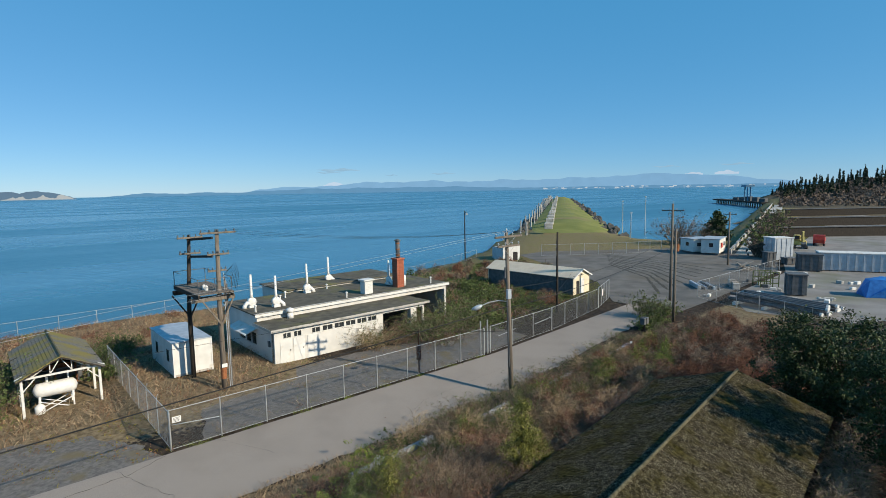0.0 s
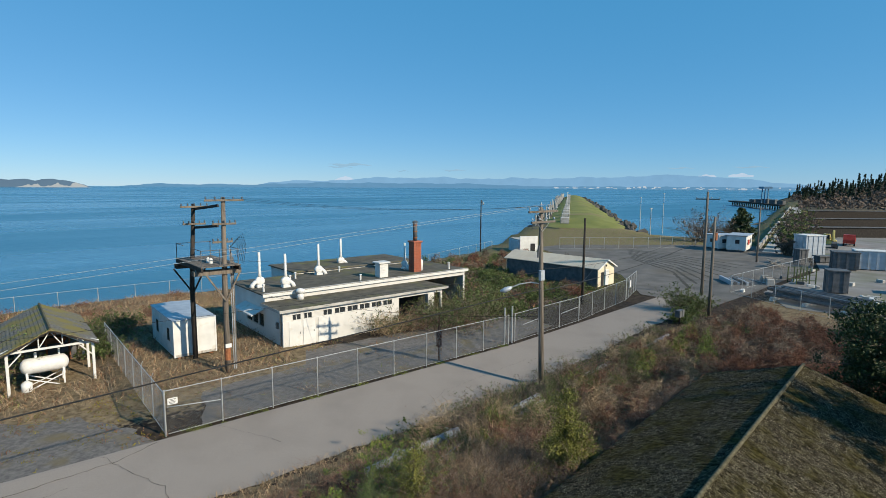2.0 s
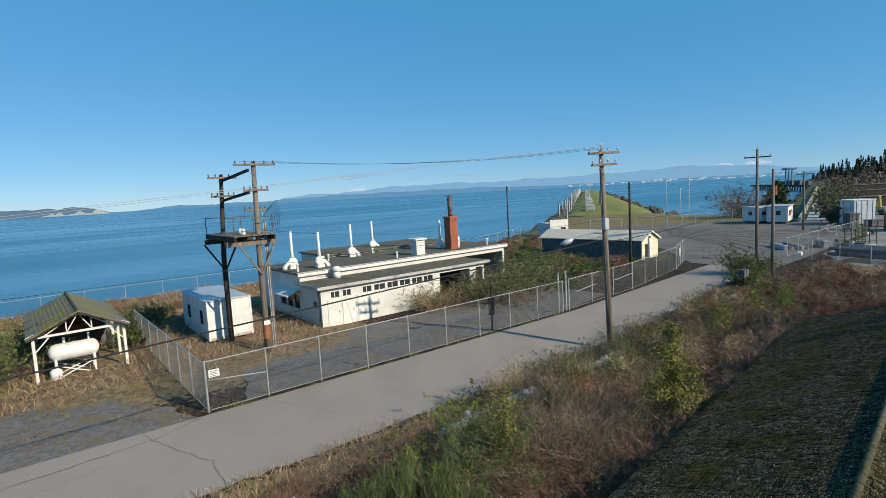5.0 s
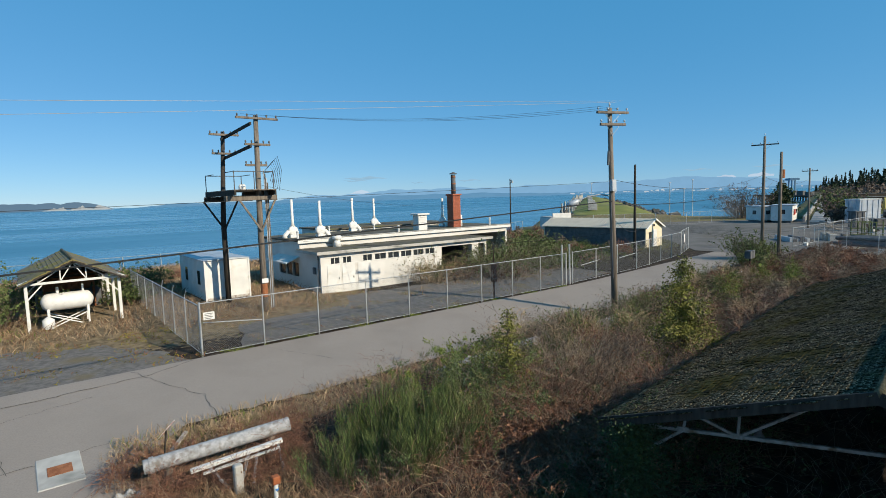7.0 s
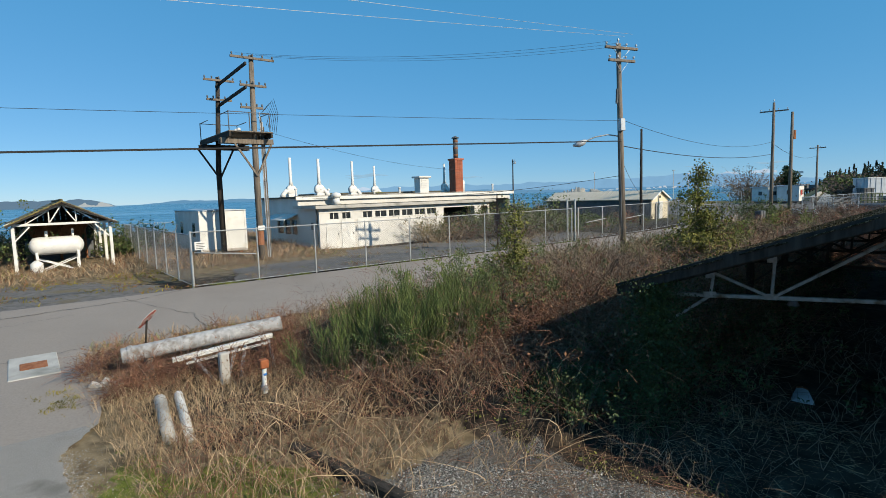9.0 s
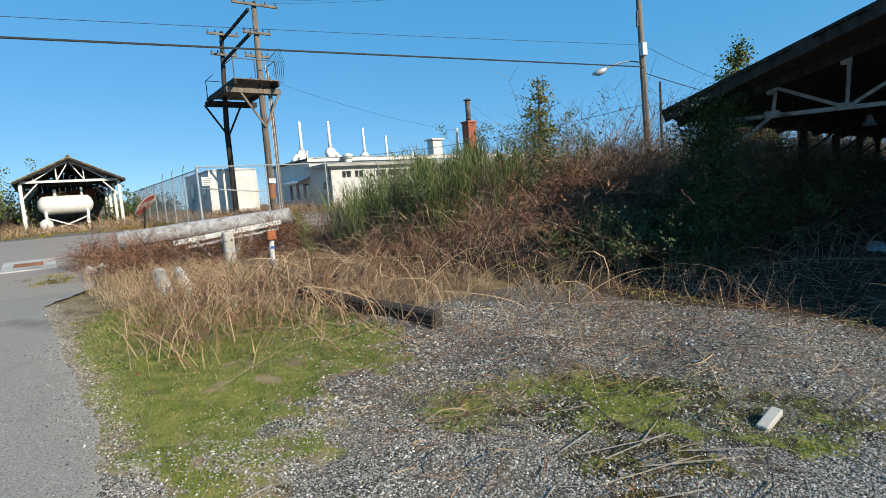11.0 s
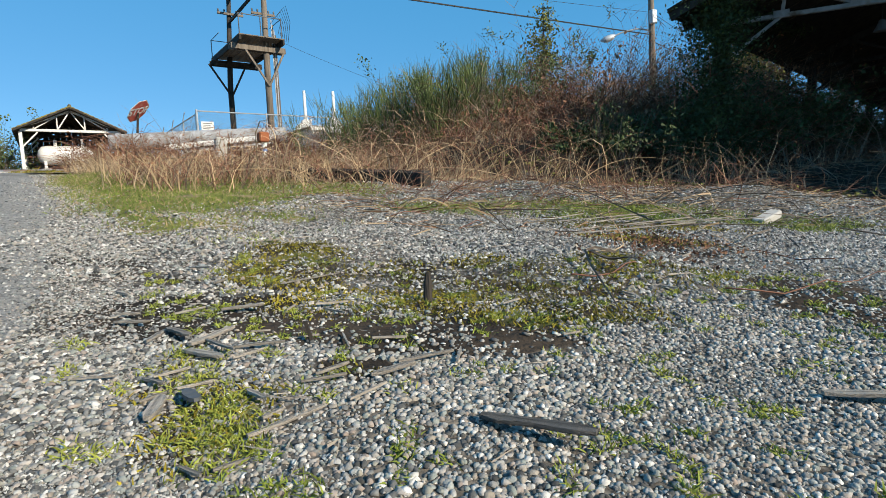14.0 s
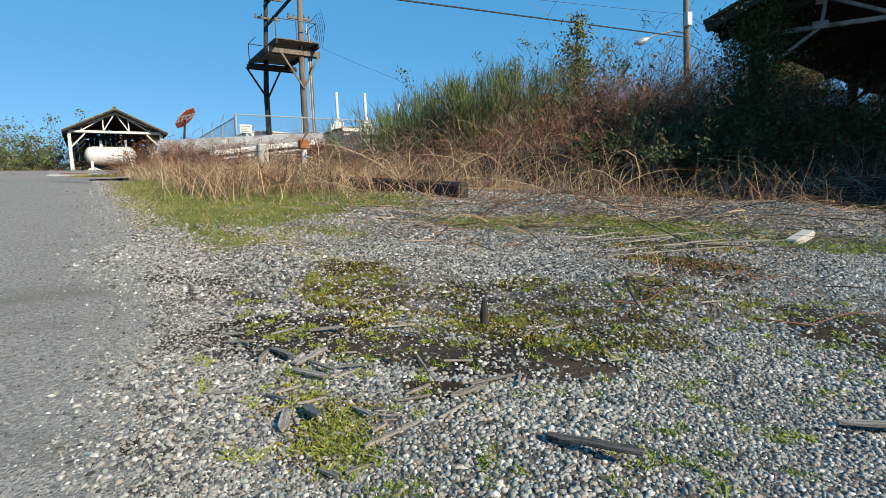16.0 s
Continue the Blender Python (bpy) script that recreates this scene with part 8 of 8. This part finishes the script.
part("cover", MB().box((-0.26, -0.28, 0.053), (0.26, 0.22, 0.065), None, 0.005), M_RUST, root)


# cracks and patches in the road
def crack(pts, w, label="tarred crack winding across the road"):
    mb = MB()
    fine = []
    for (x0, y0), (x1, y1) in zip(pts, pts[1:]):
        n = max(2, int(math.hypot(x1 - x0, y1 - y0) / 0.25))
        fine += [(x0 + (x1 - x0) * i / n + random.uniform(-0.06, 0.06), y0 + (y1 - y0) * i / n + random.uniform(-0.06, 0.06)) for i in range(n)]
    fine.append(pts[-1])
    vs, fs = [], []
    for i, (x, y) in enumerate(fine):
        a, c = fine[max(0, i - 1)], fine[min(len(fine) - 1, i + 1)]
        d = Vector((c[0] - a[0], c[1] - a[1], 0)).normalized()
        k = w * random.uniform(0.4, 1.2) / (4 if w < 0.2 else 2)
        z = flat(np.array([x]), np.array([y]))[0] + (0.042 if x < 40 else 0.056)
        vs += [(x - d.y * k, y + d.x * k, z), (x + d.y * k, y - d.x * k, z)]
    for i in range(len(fine) - 1):
        fs.append((2 * i, 2 * i + 1, 2 * i + 3, 2 * i + 2))
    mb.add(vs, fs)
    return solid("road_crack", mb, M_CRACK, label, "crack", kind="structure")


crack([(-9, -1.8), (-2.2, -1.2), (-0.4, -0.5)], 0.07)
crack([(-2.6, -0.5), (-1.8, -2.6), (-1.0, -4.2), (-1.2, -6.2)], 0.035)
crack([(-7.0, -0.6), (-7.3, -2.6), (-6.6, -3.6), (-6.2, -6.3)], 0.04)
crack([(-12, -3.2), (-7.2, -2.9), (-4.0, -2.2)], 0.03)
crack([(-10, -5.6), (-6.3, -6.2), (-4.4, -6.0), (-3.2, -5.9)], 0.035)
crack([(2.2, -0.5), (3.2, -2.2), (4.0, -3.6)], 0.025)
crack([(9, -5.8), (14, -3.6), (22, -3.0)], 0.02)
crack([(-20, 1.6), (-9, 1.1), (-3, 2.0)], 0.05)
crack([(-12, 3.6), (-8, 2.2), (-7.2, -0.3)], 0.05)
for k in range(9):
    crack([(56 + 3.0 * k, 2 + 0.4 * k), (66 + 2.2 * k, 9 + 0.8 * k), (74 + 1.5 * k, 20 + k)], 0.5, "dark tyre mark curving over the lot")

# charred beam, white board, planks and sticks
solid("charred_timber", MB().bar((-1.85, -13.9, -0.76), (-1.12, -16.3, -0.95), 0.2, 0.24, 0.03), M_WOODD, "charred black timber beam on the grass", "timber")
solid("white_board", MB().box((-0.16, -0.045, 0), (0.16, 0.045, 0.06), pose(0, 0, 0, 8, -10, 0), 0.01), M_CONC, "broken end of a pale board", "board", (-0.42, -19.7, gz(-0.42, -19.7)), 2)


def splinter(x, y, l, w, rz, label="weathered grey splintered plank on the gravel", m=None, tilt=3.0, lift=0.016):
    mb = MB()
    n = 6
    top, bot = [], []
    for i in range(n + 1):
        t = i / n * l
        k = w / 2 * (1.0 if 0 < i < n else random.uniform(0.2, 0.7))
        top += [(t, k + random.uniform(-0.1, 0.1) * w, w * random.uniform(0.1, 0.2)), (t, -k + random.uniform(-0.1, 0.1) * w, w * random.uniform(0.1, 0.2))]
    vs = top + [(x_, y_, -0.004) for x_, y_, z_ in top]
    m2 = 2 * (n + 1)
    fs = [(2 * i, 2 * i + 1, 2 * i + 3, 2 * i + 2) for i in range(n)] + [(2 * i, 2 * i + 2, 2 * i + 2 + m2, 2 * i + m2) for i in range(n)] + [(2 * i + 1, 2 * i + 1 + m2, 2 * i + 3 + m2, 2 * i + 3) for i in range(n)] + [(0, m2, m2 + 1, 1), (m2 - 2, m2 - 1, 2 * m2 - 1, 2 * m2 - 2)]
    ob = solid("plank", mb.add(vs, fs), m or M_PLANKG, label, "plank", (x, y, float(ground_z(np.array([x]), np.array([y]))[0]) + lift), rz, "planks")
    ob.matrix_world = ob.matrix_world @ pose(0, 0, 0, 0, -tilt, 0)
    return ob


splinter(-4.12, -20.76, 0.21, 0.026, -63, "dark wet plank on the gravel", M_PLANKD, 1.0)
splinter(-3.36, -21.05, 0.3, 0.03, -50, "grey plank on the gravel", M_PLANKG, 1.0)
for x, y, l, w, rz in ((-4.48, -20.09, 0.15, 0.034, 28), (-4.5, -20.12, 0.14, 0.03, -62), (-4.5, -19.92, 0.15, 0.026, -78), (-4.44, -20.07, 0.17, 0.014, -80), (-4.61, -19.78, 0.11, 0.016, -42), (-4.6, -19.7, 0.08, 0.014, -40), (-4.49, -20.58, 0.19, 0.018, 12), (-4.1, -20.44, 0.16, 0.018, -5), (-4.4, -20.17, 0.13, 0.014, -28), (-4.2, -20.49, 0.12, 0.03, 0), (-4.34, -20.45, 0.1, 0.012, -12), (-4.3, -20.43, 0.09, 0.014, 8), (-4.26, -19.42, 0.2, 0.024, 50), (-4.28, -19.1, 0.16, 0.014, -70), (-3.95, -18.8, 0.4, 0.016, 17), (-4.05, -18.1, 0.26, 0.016, 10), (-4.33, -19.8, 0.13, 0.03, -28), (-4.46, -19.78, 0.1, 0.014, 13), (-4.58, -20.23, 0.08, 0.012, 5), (-4.55, -20.32, 0.08, 0.012, -5), (-4.44, -20.42, 0.08, 0.016, -80), (-4.45, -20.54, 0.05, 0.014, 20), (-4.6, -20.6, 0.06, 0.01, -70), (-4.56, -20.64, 0.06, 0.01, 5), (-4.72, -20.14, 0.09, 0.008, -25), (-4.6, -20.22, 0.09, 0.014, -70), (-4.56, -20.0, 0.12, 0.022, 60), (-4.42, -20.24, 0.1, 0.012, 15), (-4.62, -20.33, 0.1, 0.01, 24), (-4.06, -19.55, 0.3, 0.01, 15)):
    splinter(x, y, l * 0.95, w * 0.68, rz, tilt=random.uniform(-2, 4), lift=0.012)
splinter(-4.62, -20.42, 0.1, 0.026, 66, "short dark wood block on the gravel", M_PLANKG, 3)
splinter(-4.54, -20.35, 0.085, 0.022, -88, "short slate-grey wood block on the gravel", M_DKGREY, 3)
for x, y, l, rz in ((-2.0, -19.1, 0.75, -25), (-1.9, -19.25, 0.6, -10), (-1.8, -19.45, 0.7, -38), (-1.6, -19.3, 0.5, 15), (-2.2, -19.4, 0.8, -20), (-2.1, -19.0, 0.5, 5), (-1.4, -19.5, 0.6, -45), (-2.4, -19.55, 0.7, -30)):
    splinter(x, y, l, 0.009, rz, "long pale stick lying by the grass", M_WOODL, 2, 0.02)
for i in range(46):
    x, y = rng.uniform(-4.6, -2.2), rng.uniform(-20.7, -18.6)
    splinter(x, y, rng.uniform(0.04, 0.16), rng.uniform(0.003, 0.008), rng.uniform(0, 180), "thin dry stick on the gravel", M_WOODL, rng.uniform(0, 5))
solid("stump", MB().tube([(0, 0, -0.05), (0.004, 0, 0.045), (0.01, 0.004, 0.085)], [0.017, 0.015, 0.009], 7), M_WOODD, "small upright rotten stump in the moss", "stump", (-3.71, -20.0, gz(-3.71, -20.0)))
solid("stump", MB().bar((0, 0, -0.03), (-0.02, 0.015, 0.06), 0.01, 0.008), M_WOODD, "dark broken stick standing in the gravel", "stump", (-4.2, -20.2, gz(-4.2, -20.2)))
for x, y, rz, l in ((-3.2, -20.2, 10, 0.9), (-2.9, -20.6, -25, 0.8), (-2.4, -19.4, -15, 1.3), (-2.8, -19.0, 35, 1.1), (-1.8, -19.2, 5, 1.2), (-1.2, -18.6, -30, 1.2), (-2.9, -18.4, 20, 0.9), (-1.5, -20.1, 15, 1.4), (-0.8, -19.3, -10, 1.3), (-2.0, -20.6, 60, 0.8)):
    pts = [(l * t, 0.05 * math.sin(5 * t + x), 0.03 + 0.03 * math.sin(7 * t + y) ** 2) for t in np.linspace(0, 1, 9)]
    solid("trailing_vine", MB().tube(pts, [0.0028 * (1.2 - 0.8 * t) for t in np.linspace(0, 1, 9)], 5), M_CANE if l < 1.2 else M_BARK, "thin bramble runner over the gravel", "bramble", (x, y, gz(x, y)), rz, "bramble runners", smooth=True)


# ---- gravel ----
def stones(name, x, y, r, label, sides=5, rings=2):
    """Rounded stones, each of its own shape and turn: a cap and a skirt, the underside left off."""
    n = len(x)
    a = np.arange(sides) * 2 * math.pi / sides
    base = [np.array([[0, 0, 1.0]])]
    if rings > 1:
        base.append(np.stack([0.82 * np.cos(a), 0.82 * np.sin(a), 0 * a + 0.52], 1))
        base.append(np.stack([0.95 * np.cos(a + math.pi / sides), 0.95 * np.sin(a + math.pi / sides), 0 * a - 0.4], 1))
    else:
        base.append(np.stack([np.cos(a), np.sin(a), 0 * a - 0.3], 1))
    base = np.concatenate(base)
    k = np.arange(sides)
    k2 = (k + 1) % sides
    tri = [np.stack([0 * k, 1 + k, 1 + k2], 1)]
    if rings > 1:
        tri += [np.stack([1 + k, 1 + sides + k, 1 + k2], 1), np.stack([1 + k2, 1 + sides + k, 1 + sides + k2], 1)]
    tri = np.concatenate(tri)
    nv = len(base)
    s = np.stack([rng.uniform(0.85, 1.4, n), rng.uniform(0.65, 1.0, n), rng.uniform(0.45, 0.85, n)], 1)
    p = base[None] * s[:, None] * (1 + rng.normal(size=(n, nv, 1)) * 0.17)
    ang, t = rng.uniform(0, 6.283, n), rng.normal(size=n) * 0.3
    ca, sa, ct, st = np.cos(ang)[:, None], np.sin(ang)[:, None], np.cos(t)[:, None], np.sin(t)[:, None]
    px, py, pz = p[..., 0], p[..., 1] * ct - p[..., 2] * st, p[..., 1] * st + p[..., 2] * ct
    q = np.stack([px * ca - py * sa, px * sa + py * ca, pz], -1) * r[:, None, None]
    q += np.stack([x, y, ground_z(x, y) + r * rng.uniform(-0.05, 0.4, n)], 1)[:, None]
    f = (np.arange(n)[:, None, None] * nv + tri[None]).reshape(-1, 3)
    return tagged(new(name, arrays(name, q.reshape(-1, 3), f, M_STONE, rings > 1)), label, "gravel", kind="stuff")


def stony(x, y):
    """Where the gravel lies bare, between moss, soil and grass."""
    return bare_gravel(x, y)


def lay(n, f0, f1, g0, g1, r0, r1, name, label, power=1.8):
    """Stones over a slanting strip of the gravel: f runs to the thicket, g across."""
    f, g = rng.uniform(f0, f1, n), rng.uniform(g0, g1, n)
    x, y = -4.74 + 0.64 * f + 0.77 * g, -21.55 + 0.77 * f - 0.64 * g
    ok = rng.uniform(size=n) < stony(x, y) * smooth(g0, g0 + 0.4, g) * (1 - smooth(g1 - 0.6, g1, g))
    x, y = x[ok], y[ok]
    size = 0.85 + 0.3 * smooth(-0.6, 0.6, wave(x, y, 0.35, 4))
    stones(name, x, y, (r0 + (r1 - r0) * rng.uniform(size=len(x)) ** power) * size, label, 5, 2 if f1 < 2 else 1)


lay(92000, 0.45, 1.9, -1.4, 2.3, 0.0032, 0.0092, "gravel_near", "mixed grey and blue rounded gravel stones")
lay(72000, 1.9, 4.2, -2.7, 4.1, 0.0055, 0.0135, "gravel_far", "grey gravel stones before the thicket")
lay(34000, 4.2, 7.5, -3.2, 5.2, 0.009, 0.02, "gravel_mounds", "grey gravel stones in low heaps", 2.5)
n = 62000
f, g = 0.65 + 3.2 * rng.uniform(size=n) ** 1.7, rng.uniform(-1.0, 0.0, n)
g = g * (0.6 + 1.2 * f) - 0.15
x, y = -4.74 + 0.64 * f + 0.77 * g, -21.55 + 0.77 * f - 0.64 * g
ok = (x < -4.4) & (rng.uniform(size=n) < (0.45 + 0.55 * smooth(-5.0, -4.65, x)) * (1 - 0.75 * soil_cover(x, y)))
stones("grit", x[ok], y[ok], 0.0016 + 0.0036 * rng.uniform(size=ok.sum()) ** 2.2, "loose pale grit on the lane", 5, 1)
# crumbs of soil and grit along the lane's edge
y = rng.uniform(-20.2, -10.5, 9000)
x = np.interp(y, (-20.2, -19, -17.5, -16.5, -14.3, -12), (-4.66, -4.52, -4.55, -4.57, -4.75, -4.95)) + rng.normal(size=9000) * 0.09
ok = rng.uniform(size=9000) > 0.75 * soil_cover(x, y)
stones("grit", x[ok], y[ok], 0.003 + 0.009 * rng.uniform(size=ok.sum()) ** 3, "grit and crumbs along the lane's edge", 5, 1)
y = rng.uniform(-20.9, -18.0, 14000)
x = np.interp(y, (-20.2, -19, -17.5), (-4.66, -4.52, -4.55)) - np.abs(rng.normal(size=14000)) * 0.17 + 0.05
ok = rng.uniform(size=14000) > 0.75 * soil_cover(x, y)
stones("grit", x[ok], y[ok], 0.002 + 0.004 * rng.uniform(size=ok.sum()) ** 2, "loose stones strewn from the gravel onto the lane", 5, 1)
n = 22000
y = -20.9 + 9.0 * rng.uniform(size=n) ** 2.2
edge = np.interp(y, (-20.9, -20.2, -19, -17.5, -16.5, -14.3, -12), (-4.95, -4.9, -4.76, -4.72, -4.66, -4.8, -4.95))
x = edge + rng.normal(size=n) * (0.1 + 0.02 * (y + 21))
ok = rng.uniform(size=n) > 0.97 * np.maximum(soil_cover(x, y), moss_cover(x, y))
x, y = x[ok], y[ok]
stones("grit", x, y, (0.002 + 0.0055 * rng.uniform(size=len(x)) ** 2.5) * (1 + 0.1 * (y + 20.9)), "loose gravel spread over the lane's edge", 5, 1)
# small stones that lie in soil and moss
x, y = rng.uniform(-4.75, -2.2, 9000), rng.uniform(-21.0, -18.6, 9000)
ok = rng.uniform(size=9000) < 0.28 * np.maximum(soil_cover(x, y), moss_cover(x, y))
stones("grit", x[ok], y[ok], 0.003 + 0.006 * rng.uniform(size=ok.sum()) ** 2, "scattered stones in soil and moss", 5, 1)
# flat splinters of rotten wood
x, y = rng.uniform(-4.75, -2.0, 900), rng.uniform(-21.0, -17.8, 900)
ok = rng.uniform(size=900) < 0.25 + 0.75 * np.exp(-((x + 4.45) ** 2 / 0.03 + (y + 20.1) ** 2 / 0.2))
x, y = x[ok], y[ok]
way = rng.normal(size=(len(x), 3)) * [1, 1, 0.06]
way /= np.linalg.norm(way, axis=1, keepdims=True)
b = np.stack([x, y, ground_z(x, y) + 0.011], 1)
stuff("wood_litter", blades(b, way, rng.uniform(0.02, 0.09, len(x)), rng.uniform(0.0008, 0.003, len(x)), 0.0), M_WOODL, "slivers of grey rotten wood", "litter")

# grass, sprouts and moss on the gravel
b = scatter(52000, -5.0, -1.2, -18.9, -12.6, lambda x, y: lawn_cover(x, y))
b[:, 2] = ground_z(b[:, 0], b[:, 1])
pick = rng.uniform(size=len(b)) < 0.68
for sel, m, lab in ((pick, M_GRASS, "short green grass of the little lawn"), (~pick, M_STRAW, "bleached stalks in the little lawn")):
    c = b[sel]
    stuff("lawn_grass", blades(c, upward(len(c), 0.7), rng.uniform(0.012, 0.045, len(c)) * (1 + 0.8 * smooth(-15.6, -14.2, c[:, 1])), rng.uniform(0.0015, 0.003, len(c))), m, lab, "grass")
b = scatter(40000, -3.2, 3.0, -20.2, -17.0, lambda x, y: strip_cover(x, y))
b[:, 2] = ground_z(b[:, 0], b[:, 1])
stuff("grass_strip", blades(b, upward(len(b), 0.7), rng.uniform(0.02, 0.075, len(b)), rng.uniform(0.0015, 0.003, len(b))), M_GRASS, "strip of green grass between gravel and thicket", "grass")
n = 330
f, g = rng.uniform(0.7, 2.4, n), rng.uniform(-1.1, 1.5, n)
cx, cy = -4.74 + 0.64 * f + 0.77 * g, -21.55 + 0.77 * f - 0.64 * g
cx[:40], cy[:40] = rng.normal(-4.52, 0.07, 40), rng.normal(-20.48, 0.14, 40)
cx[40:60], cy[40:60] = rng.normal(-4.42, 0.06, 20), rng.normal(-19.7, 0.25, 20)
ok = cx > -4.75
cx, cy = cx[ok], cy[ok]
i = rng.integers(0, len(cx), 12000)
b = np.stack([cx[i] + rng.normal(size=12000) * 0.013, cy[i] + rng.normal(size=12000) * 0.013], 1)
b = np.concatenate([b, ground_z(b[:, 0], b[:, 1])[:, None]], 1)
stuff("sprouts", blades(b, upward(len(b), 0.8), rng.uniform(0.009, 0.027, len(b)), rng.uniform(0.001, 0.0021, len(b))), M_SPROUT, "bright green sprouts among the stones", "weeds")
b = scatter(80000, -4.8, -1.3, -20.8, -18.2, lambda x, y: moss_cover(x, y))
b[:, 2] = ground_z(b[:, 0], b[:, 1])
stuff("moss_tufts", blades(b, upward(len(b), 0.7), rng.uniform(0.006, 0.022, len(b)), rng.uniform(0.0012, 0.003, len(b))), M_MOSSG, "low olive moss between the stones", "moss")

# rust-brown leaves in a hollow, and dark fallen twigs over the grass strip
n = 700
x, y = -2.1 + rng.normal(size=n) * 0.26, -19.85 + rng.normal(size=n) * 0.22
stuff("fallen_leaves", leaves(np.stack([x, y, ground_z(x, y) + 0.012], 1), rng.uniform(0.006, 0.016, n)), M_RUSTLEAF, "rust-brown dead leaves in a hollow", "litter")
n = 96
x, y = rng.uniform(-2.9, 1.2, n), rng.uniform(-20.2, -17.6, n)
b = np.stack([x, y, ground_z(x, y) + 0.03], 1)
way = rng.normal(size=(n, 3)) * [1, 0.6, 0.1]
way /= np.linalg.norm(way, axis=1, keepdims=True)
for m_, sel, lab in ((M_BARK, slice(0, 66), "dark fallen twigs over the grass strip"), (M_STRAW, slice(66, n), "bleached fallen twigs over the grass strip")):
    v, f, pts = canes(b[sel], way[sel], rng.uniform(0.3, 1.1, len(b[sel])), rng.uniform(0.003, 0.008, len(b[sel])), 0.05, 6)
    v[:, 2] = np.maximum(v[:, 2], ground_z(v[:, 0], v[:, 1]) + 0.006)
    stuff("fallen_twigs", (v, f), m_, lab, "litter")

# litter at the thicket's foot: flattened stalks, red runners, dry stems
b = scatter(5200, -3.0, 6.0, -20.4, -16.4, lambda x, y: smooth(-20.4, -18.6, y + 0.35 * x) * (1 - lawn_cover(x, y)))
b[:, 2] = ground_z(b[:, 0], b[:, 1]) + 0.015
way = rng.normal(size=(len(b), 3)) * [1, 1, 0.12]
way /= np.linalg.norm(way, axis=1, keepdims=True)
pick = rng.uniform(size=len(b)) < 0.6
for sel, m_, lab in ((pick, M_STRAW, "flattened dry stalks before the thicket"), (~pick, M_RUSTLEAF, "dead russet litter before the thicket")):
    c = b[sel]
    stuff("stalk_litter", blades(c, way[sel], rng.uniform(0.08, 0.4, len(c)), rng.uniform(0.0015, 0.004, len(c)), 0.0), m_, lab, "litter")
b = scatter(620, -2.6, 6.0, -19.2, -16.2, lambda x, y: smooth(-19.6, -17.6, y + 0.3 * x))
b[:, 2] = ground_z(b[:, 0], b[:, 1])
v, f, pts = canes(b, upward(len(b), 0.9), rng.uniform(0.3, 0.9, len(b)), rng.uniform(0.002, 0.005, len(b)), 0.8, 6)
stuff("bramble_runners", (v, f), M_CANE, "red bramble runners arching over the stones", "brambles")
b = scatter(260, -1.5, 6.0, -18.8, -16.2)
b[:, 2] = ground_z(b[:, 0], b[:, 1])
v, f, pts = canes(b, upward(len(b), 0.25), rng.uniform(0.25, 0.8, len(b)), rng.uniform(0.002, 0.004, len(b)), 0.15, 5)
stuff("dry_stalks", (v, f), M_STRAW, "upright dry weed stalks", "weeds")
tip = pts.reshape(len(b), 6, 3)[:, 3:].reshape(-1, 3)
stuff("seed_heads", leaves(tip[rng.integers(0, len(tip), 1500)] + rng.normal(size=(1500, 3)) * 0.02, rng.uniform(0.006, 0.014, 1500)), M_RUSTLEAF, "brown seed heads on dry stalks", "weeds")
# moss and weeds on the lane's edge by the pipes
b = scatter(2600, -5.6, -4.3, -10.4, -8.2, lambda x, y: blob(x, y, -4.85, -9.4, 0.35, 0.8, 10) * smooth(-0.4, 0.5, wave(x, y, 0.3, 2)))
b[:, 2] += 0.03
stuff("edge_moss", blades(b, upward(len(b), 0.7), rng.uniform(0.03, 0.09, len(b)), rng.uniform(0.003, 0.007, len(b))), M_MOSSG, "olive moss and weeds on the lane's edge", "moss")
